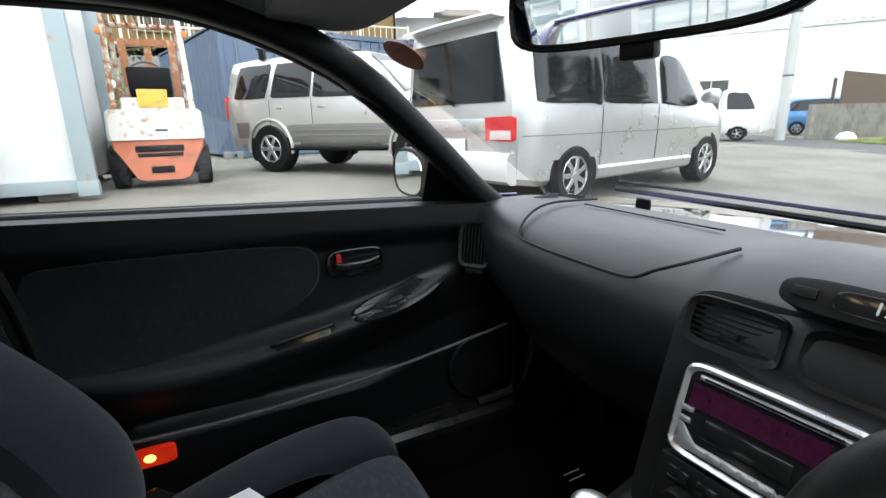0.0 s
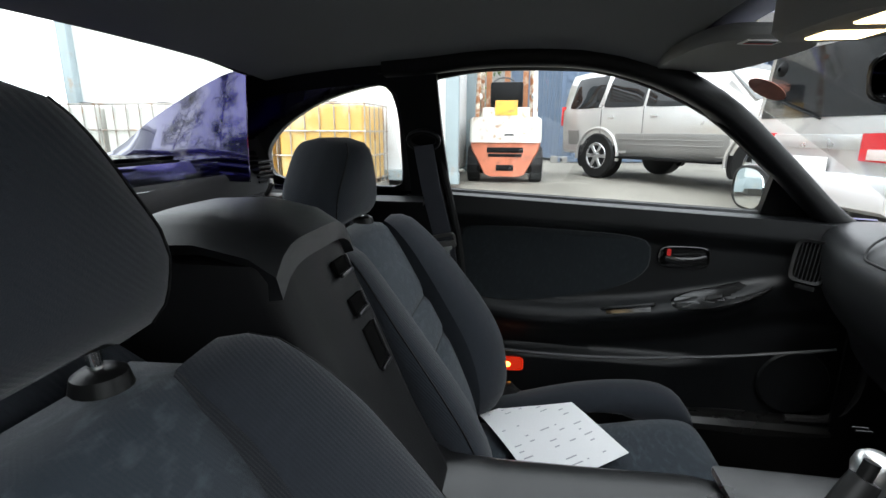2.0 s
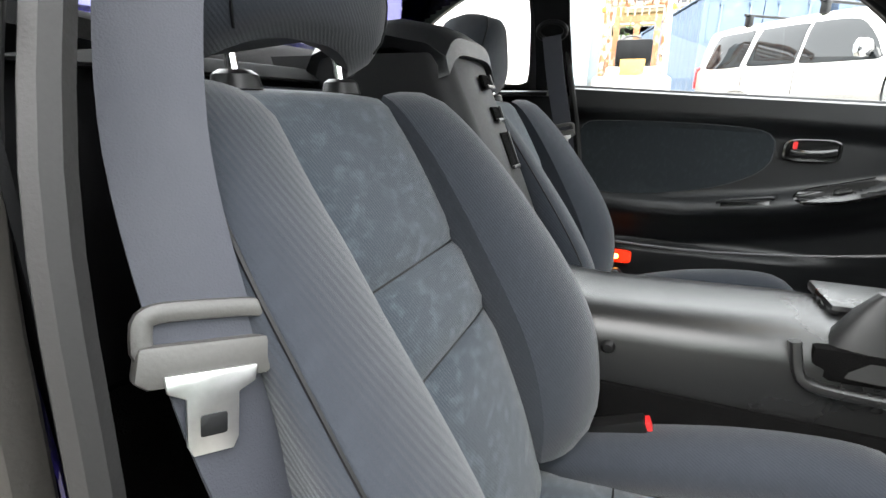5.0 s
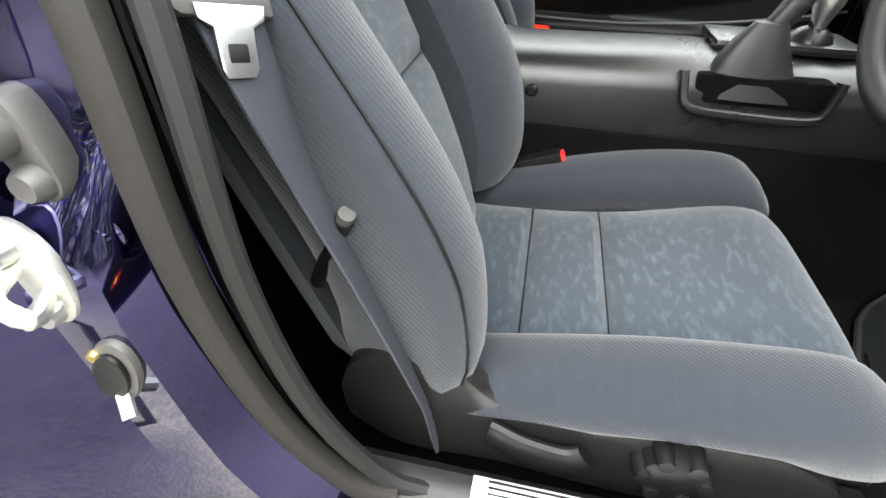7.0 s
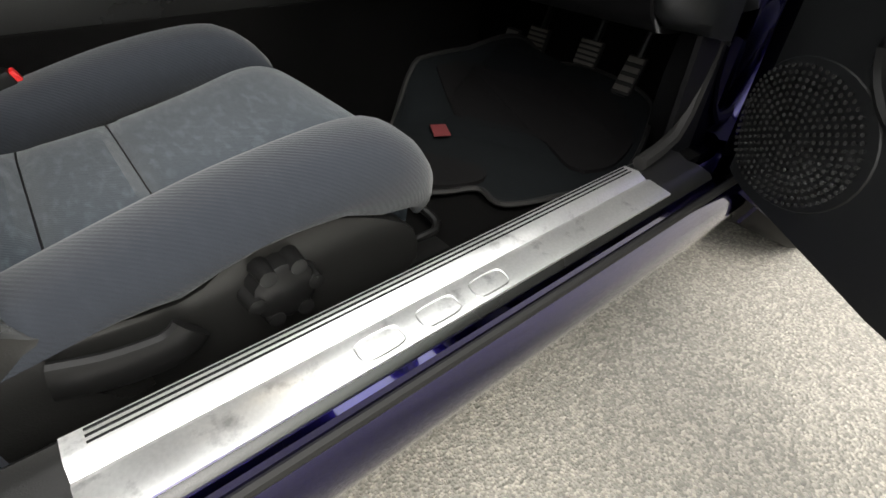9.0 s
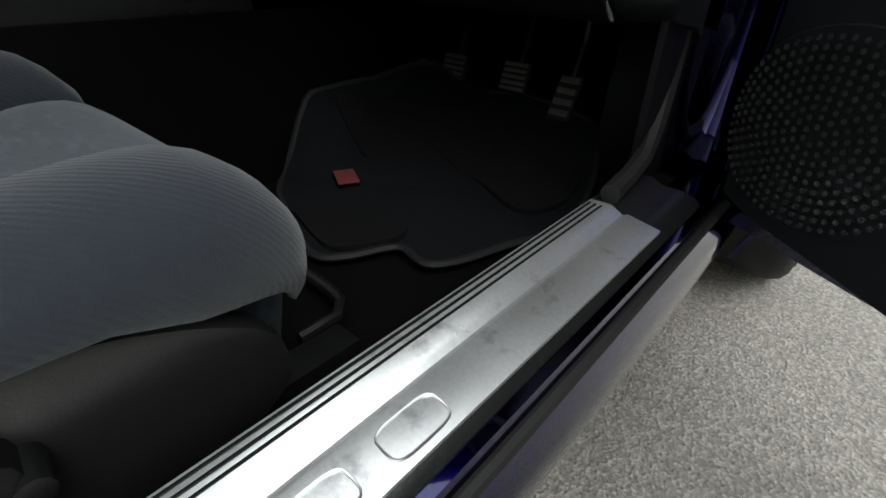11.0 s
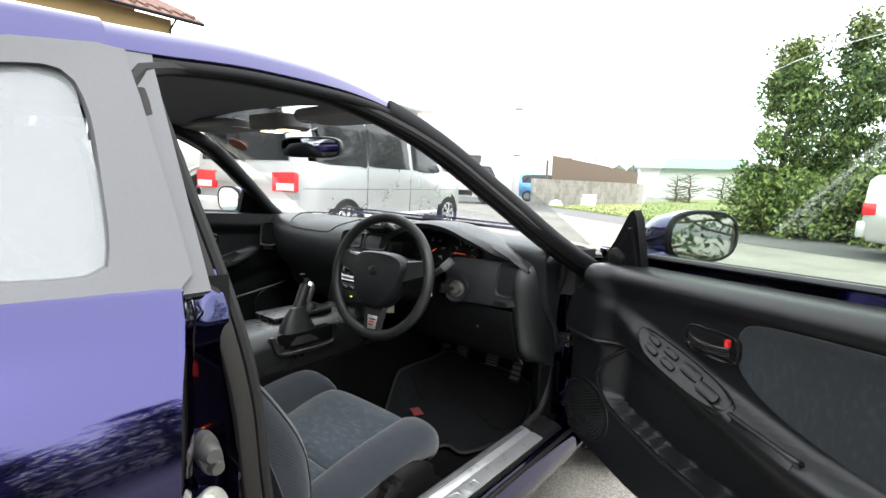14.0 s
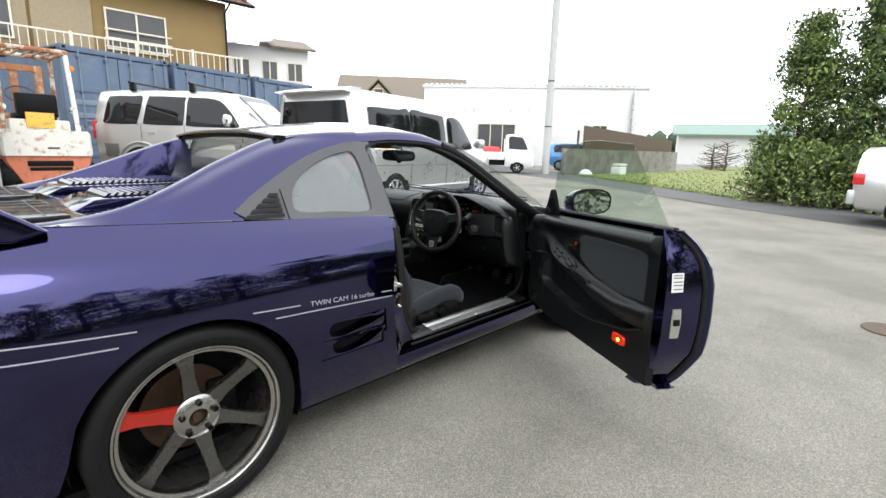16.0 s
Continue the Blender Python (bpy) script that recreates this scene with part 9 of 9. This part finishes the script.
for i in range(40):
    part("roof_rib", box(0.1 + i * 0.4, 0.3 + i * 0.4, -0.20, 0.2, 5.98, 6.08, 0.01), WALL_WHITE, eave)
window(factory, 4.0, -0.01, 0.2, 3.0, 3.0, "roller_door", 1)
window(factory, 13.6, -0.01, 2.2, 1.0, 0.9, panes=2)
part("annex", box(-1.0, 9.5, -3.4, 0, 0, 4.1, 0.03), WALL_WHITE, factory)
window(factory, 6.0, -3.41, 0.3, 2.6, 2.6, "shutter_door", 3)
window(factory, 1.2, -3.41, 1.0, 1.8, 1.0, panes=2)
for i in range(16):
    part("annex_rib", box(-0.9 + i * 0.65, -0.8 + i * 0.65, -3.46, -3.4, 3.8, 4.15), WALL_WHITE, factory)
part("downpipe", tube([(15.9, -0.2, 5.6), (15.9, -0.2, 0)], 0.16, 10), SILVER_PLASTIC, factory)
part("roof_fan", merge(lathe([(0.0, 1.0), (0.5, 0.9), (0.9, 0.3), (0.95, 0.0)], 20, "z", centre=(12.5, 3.0, 6.2)), box(12.0, 13.0, 2.6, 3.4, 6.0, 6.4), tube([(14.2, 2.0, 6.0), (14.2, 2.0, 8.6)], 0.06, 6), tube([(13.2, 2.0, 7.6), (14.4, 2.0, 7.7)], 0.04, 6)), SILVER_PLASTIC, factory)
for k, (x, y, w, h, a) in enumerate(((58, 12, 10, 4.6, -70), (70, 3, 12, 4.4, -80), (92, -3, 11, 4.2, -85))):
    g = thing("green_roof_house", "far low house with a pale green roof", "house", pose(x, y, 0, 0, 0, a), group="far green-roofed houses")
    part("wall", box(-w / 2, w / 2, 0, 8, 0, h - 1.2), WALL_WHITE, g)
    part("roof", sheet([[(-w / 2 - 0.6, -0.8, h - 1.3), (w / 2 + 0.6, -0.8, h - 1.3)], [(-w / 2 - 0.6, 4, h), (w / 2 + 0.6, 4, h)], [(-w / 2 - 0.6, 8.8, h - 1.3), (w / 2 + 0.6, 8.8, h - 1.3)]], 0.2), ROOF_GREEN, g)
block = thing("apartment_block", "far pale apartment block", "building", pose(235, 12, 0, 0, 0, -82))
part("wall", box(-5, 5, 0, 8, 0, 14), WALL_WHITE, block)
for j in range(4):
    for i in range(4):
        part("window", box(-4.3 + i * 2.3, -2.8 + i * 2.3, -0.1, 0.05, 2.5 + j * 2.9, 4.0 + j * 2.9), DARK_WINDOW, block)

# ---- block wall, pole, cables, clutter ----
WA, WB = np.array((19.9, 9.55)), np.array((32.0, 8.6))
wdir = (WB - WA) / np.linalg.norm(WB - WA)
wlen = float(np.linalg.norm(WB - WA))
wall = thing("block_wall", "stained grey concrete block wall beside the road", "wall", pose(WA[0], WA[1], ground_z(*WA), 0, 0, math.degrees(math.atan2(wdir[1], wdir[0]))))
rnd = random.Random(3)
for r in range(6):
    for i in range(28):
        x0 = i * 0.4 + (0.2 if r % 2 else 0)
        if x0 + 0.39 < wlen:
            j = rnd.uniform(-0.004, 0.004)
            part("block", box(x0 + 0.004, x0 + 0.394, -0.08 + j, 0.08 + j, r * 0.2 + 0.004, r * 0.2 + 0.196, 0), BLOCK, wall)
part("mortar_core", box(0.0, wlen, -0.07, 0.07, 0, 1.19), CONCRETE, wall)
panel = thing("brown_fence_panel", "dark brown sheet fence above the block wall", "fence panel", pose(WA[0], WA[1], ground_z(*WA), 0, 0, math.degrees(math.atan2(wdir[1], wdir[0]))))
part("panel_sheet", prism([(2.4, 0.0), (12.5, 0.0), (12.5, 1.9), (2.4, 2.35)], 0.5, 0.54, "y"), BROWN_PANEL, panel)
for x in (2.0, 4.5, 7.0, 9.5):
    part("panel_post", box(x, x + 0.08, 0.54, 0.62, 0, 2.1), BROWN_PANEL, panel)
pole = thing("utility_pole", "tall grey concrete utility pole by the wall", "pole", pose(19.6, 10.25, 0.05))
part("shaft", tube([(0, 0, 0), (0, 0, 10.5)], 0.17, 16), POLE, pole)
part("cross_arm", box(-0.9, 0.9, -0.04, 0.04, 9.6, 9.7), GREY_TRIM, pole)
for z in (2.2, 4.2):
    part("pole_band", lathe([(0.172, -0.03), (0.178, 0.0), (0.172, 0.03)], 16, "z", centre=(0, 0, z)), GREY_TRIM, pole)
pole2 = thing("utility_pole", "far slender utility pole beyond the field", "pole", pose(60, 1.2, 0))
part("shaft", tube([(0, 0, 0), (0, 0, 7.5)], 0.16, 10), CONCRETE, pole2)
for y0, y1, z0, z1, x0, x1 in ((-40, 10.25, 10.2, 9.65, 8, 19.6), (-40, 10.25, 9.2, 8.7, 8, 19.6), (10.25, 60, 9.65, 10.4, 19.6, 24), (10.25, 60, 8.7, 9.4, 19.6, 24)):
    pts = [(x0 + (x1 - x0) * t, y0 + (y1 - y0) * t, z0 + (z1 - z0) * t - 1.2 * 4 * t * (1 - t) * 0.5) for t in np.linspace(0, 1, 20)]
    tagged(part("power_cable", tube(pts, 0.012, 5), PLASTIC), "thin black overhead power cable", "cable")
junk = thing("basin_heap", "white plastic basin and bag dumped by the wall", "rubbish", pose(23.2, 8.3, 0.03))
part("basin", merge(box(-0.35, 0.35, -0.25, 0.25, 0.0, 0.45, 0.05), box(-0.3, 0.5, -0.2, 0.2, 0.5, 0.6, 0.03)), WHITE_PLASTIC, junk)
part("bag", lathe([(0.0, 0.35), (0.18, 0.3), (0.3, 0.15), (0.28, 0.0)], 12, "z", centre=(-2.6, 0.4, 0)), WHITE_PLASTIC, junk)
cover = thing("manhole_cover", "dark iron manhole cover in the asphalt", "manhole", pose(3.95, -2.35, 0.004))
part("lid", lathe([(0.0, 0.006), (0.16, 0.006), (0.165, 0.0)], 28, "z"), BROWN_PANEL, cover)


# ---- trees ----
def tree(name, label, x, y, h, r, seed, leaves=5200, base=0.3, light=0.3, group="", spread=1.0):
    rnd = random.Random(seed)
    t = thing(name, label, "tree", pose(x, y, ground_z(x, y)), group=group)
    path = [(0.05 * math.sin(k), 0.05 * math.cos(1.7 * k), h * k / 8) for k in range(9)]
    part("trunk", sweep(path, circle(0.11, 8), up=(0, 1, 0), scale=np.linspace(1.0, 0.12, 9)), BARK, t)
    limbs, tips = [], []
    for i in range(70):
        f = base * 0.4 + (1 - base * 0.4) * rnd.random()
        z = h * f
        ln = r * (1.1 - f) ** 0.42 * rnd.uniform(0.5, 1.1) * spread
        a = rnd.uniform(0, 6.283)
        end = (ln * math.cos(a), ln * math.sin(a), z + rnd.uniform(0.0, 0.35) * ln)
        limbs.append(tube([(0, 0, z * 0.97), (end[0] * 0.5, end[1] * 0.5, z + 0.05), end], 0.018, 5))
        for q in (0.35, 0.55, 0.75, 0.9, 1.0):
            tips.append((end[0] * q, end[1] * q, z + (end[2] - z) * q, 0.20 + 0.12 * rnd.random()))
    for k in range(6):
        tips.append((0, 0, h * (0.9 + 0.02 * k), 0.14))
    part("branchwork", merge(*limbs), BARK, t, kind="stuff")
    for nm, mt, share in (("crown", LEAF, 1 - light), ("crown", LEAF_LIGHT, light)):
        verts, faces = [], []
        for i in range(int(leaves * share)):
            tx, ty, tz, tr = rnd.choice(tips)
            rr = tr * 1.3 * rnd.random() ** 0.5
            a, b = rnd.uniform(0, 6.283), rnd.uniform(-1, 1)
            c = Vector((tx + rr * math.cos(a) * math.sqrt(1 - b * b), ty + rr * math.sin(a) * math.sqrt(1 - b * b), max(0.05, tz + rr * b)))
            e = Euler((rnd.uniform(-1.2, 1.2), rnd.uniform(-1.2, 1.2), rnd.uniform(0, 6.28))).to_matrix()
            s = rnd.uniform(0.035, 0.085)
            k = len(verts)
            for px, py, pz in ((-s, 0, 0), (0, -s * 0.42, s * 0.15), (s, 0, 0), (0, s * 0.42, s * 0.15)):
                verts.append(c + e @ Vector((px, py, pz)))
            faces.append((k, k + 1, k + 2, k + 3))
        me = bpy.data.meshes.new(nm)
        me.from_pydata([tuple(v) for v in verts], [], faces)
        me.materials.append(mt)
        ob = new(nm, me)
        ob.parent = t
    return t


tree("evergreen_tree", "tall dense evergreen tree at the roadside", 15.3, 0.0, 4.45, 0.95, 21, 14000, 0.2, 0.55, "roadside evergreens")
tree("evergreen_tree", "tall dense evergreen tree at the roadside", 15.5, -1.2, 4.85, 1.05, 22, 16000, 0.2, 0.35, "roadside evergreens")
tree("evergreen_tree", "tall dense evergreen tree at the roadside", 15.9, -2.9, 5.7, 1.6, 23, 14000, 0.2, 0.22, "roadside evergreens")
for k, (x, y, h, r) in enumerate(((15.0, 0.35, 1.4, 0.7), (14.6, -0.6, 1.3, 0.85), (14.4, -1.7, 1.5, 0.9), (14.3, -2.8, 1.4, 0.9))):
    tree("roadside_bush", "leafy green bush at the field edge", x, y, h, r, 40 + k, 5000, 0.0, 0.6, "bushes below the evergreens", 1.3)
# Out-of-view trees, added as the dark jagged line that the flank reflects.
for tx, ty, th, sd in ((11.5, -10.5, 5.6, 24), (8.5, -12.5, 6.2, 25), (5.0, -13.5, 5.6, 26), (1.5, -13.5, 6.4, 27), (-2.0, -13.0, 5.8, 28), (-5.5, -12.0, 6.2, 29), (-9.0, -10.5, 6.0, 30), (-12.0, -8.0, 6.3, 32), (-14.0, -4.5, 5.8, 33)):
    tree("evergreen_tree", "tall dense evergreen tree at the roadside", tx, ty, th, 2.3, sd, 5000, 0.2, 0.25, "roadside evergreens")
# Unseen hedge, added to darken what the lower flank and door mirror reflect.
for k in range(11):
    tree("unseen_hedge", "dense dark evergreen bush, unseen, added for dark reflections in the paint", -9.0 + 1.5 * k, -7.2 + 0.25 * math.sin(2.3 * k), 2.5, 1.25, 80 + k, 2600, 0.0, 0.08, "hedge along the yard's edge", 1.1)
tree("yard_tree", "leafy tree behind the white container", -0.6, 11.5, 5.6, 1.3, 31, 5000, 0.3, 0.5)
for k in range(12):
    x, y = 38 + 2.0 * k + random.Random(k).uniform(-2, 2), 8.5 - 1.1 * k
    tree("dry_shrub", "bare brown shrub along the field", x, y, 2.0, 1.3, 60 + k, 10, 0.0, 0.5, "shrubs along the field")
woods = bmesh.new()
rnd = random.Random(9)
for i in range(420):
    a = rnd.uniform(-0.5, 0.55)
    d = rnd.uniform(120, 240)
    bmesh.ops.create_icosphere(woods, subdivisions=1, radius=rnd.uniform(1.5, 3.2), matrix=Matrix.Translation((d * math.cos(a), d * math.sin(a), rnd.uniform(1, 5))) @ Matrix.Diagonal((1, 1, rnd.uniform(0.8, 1.5), 1)))
tagged(part("far_woods", woods, HAZE_TREE, sharp=180), "line of far dark woods on the horizon", "woods", kind="stuff")
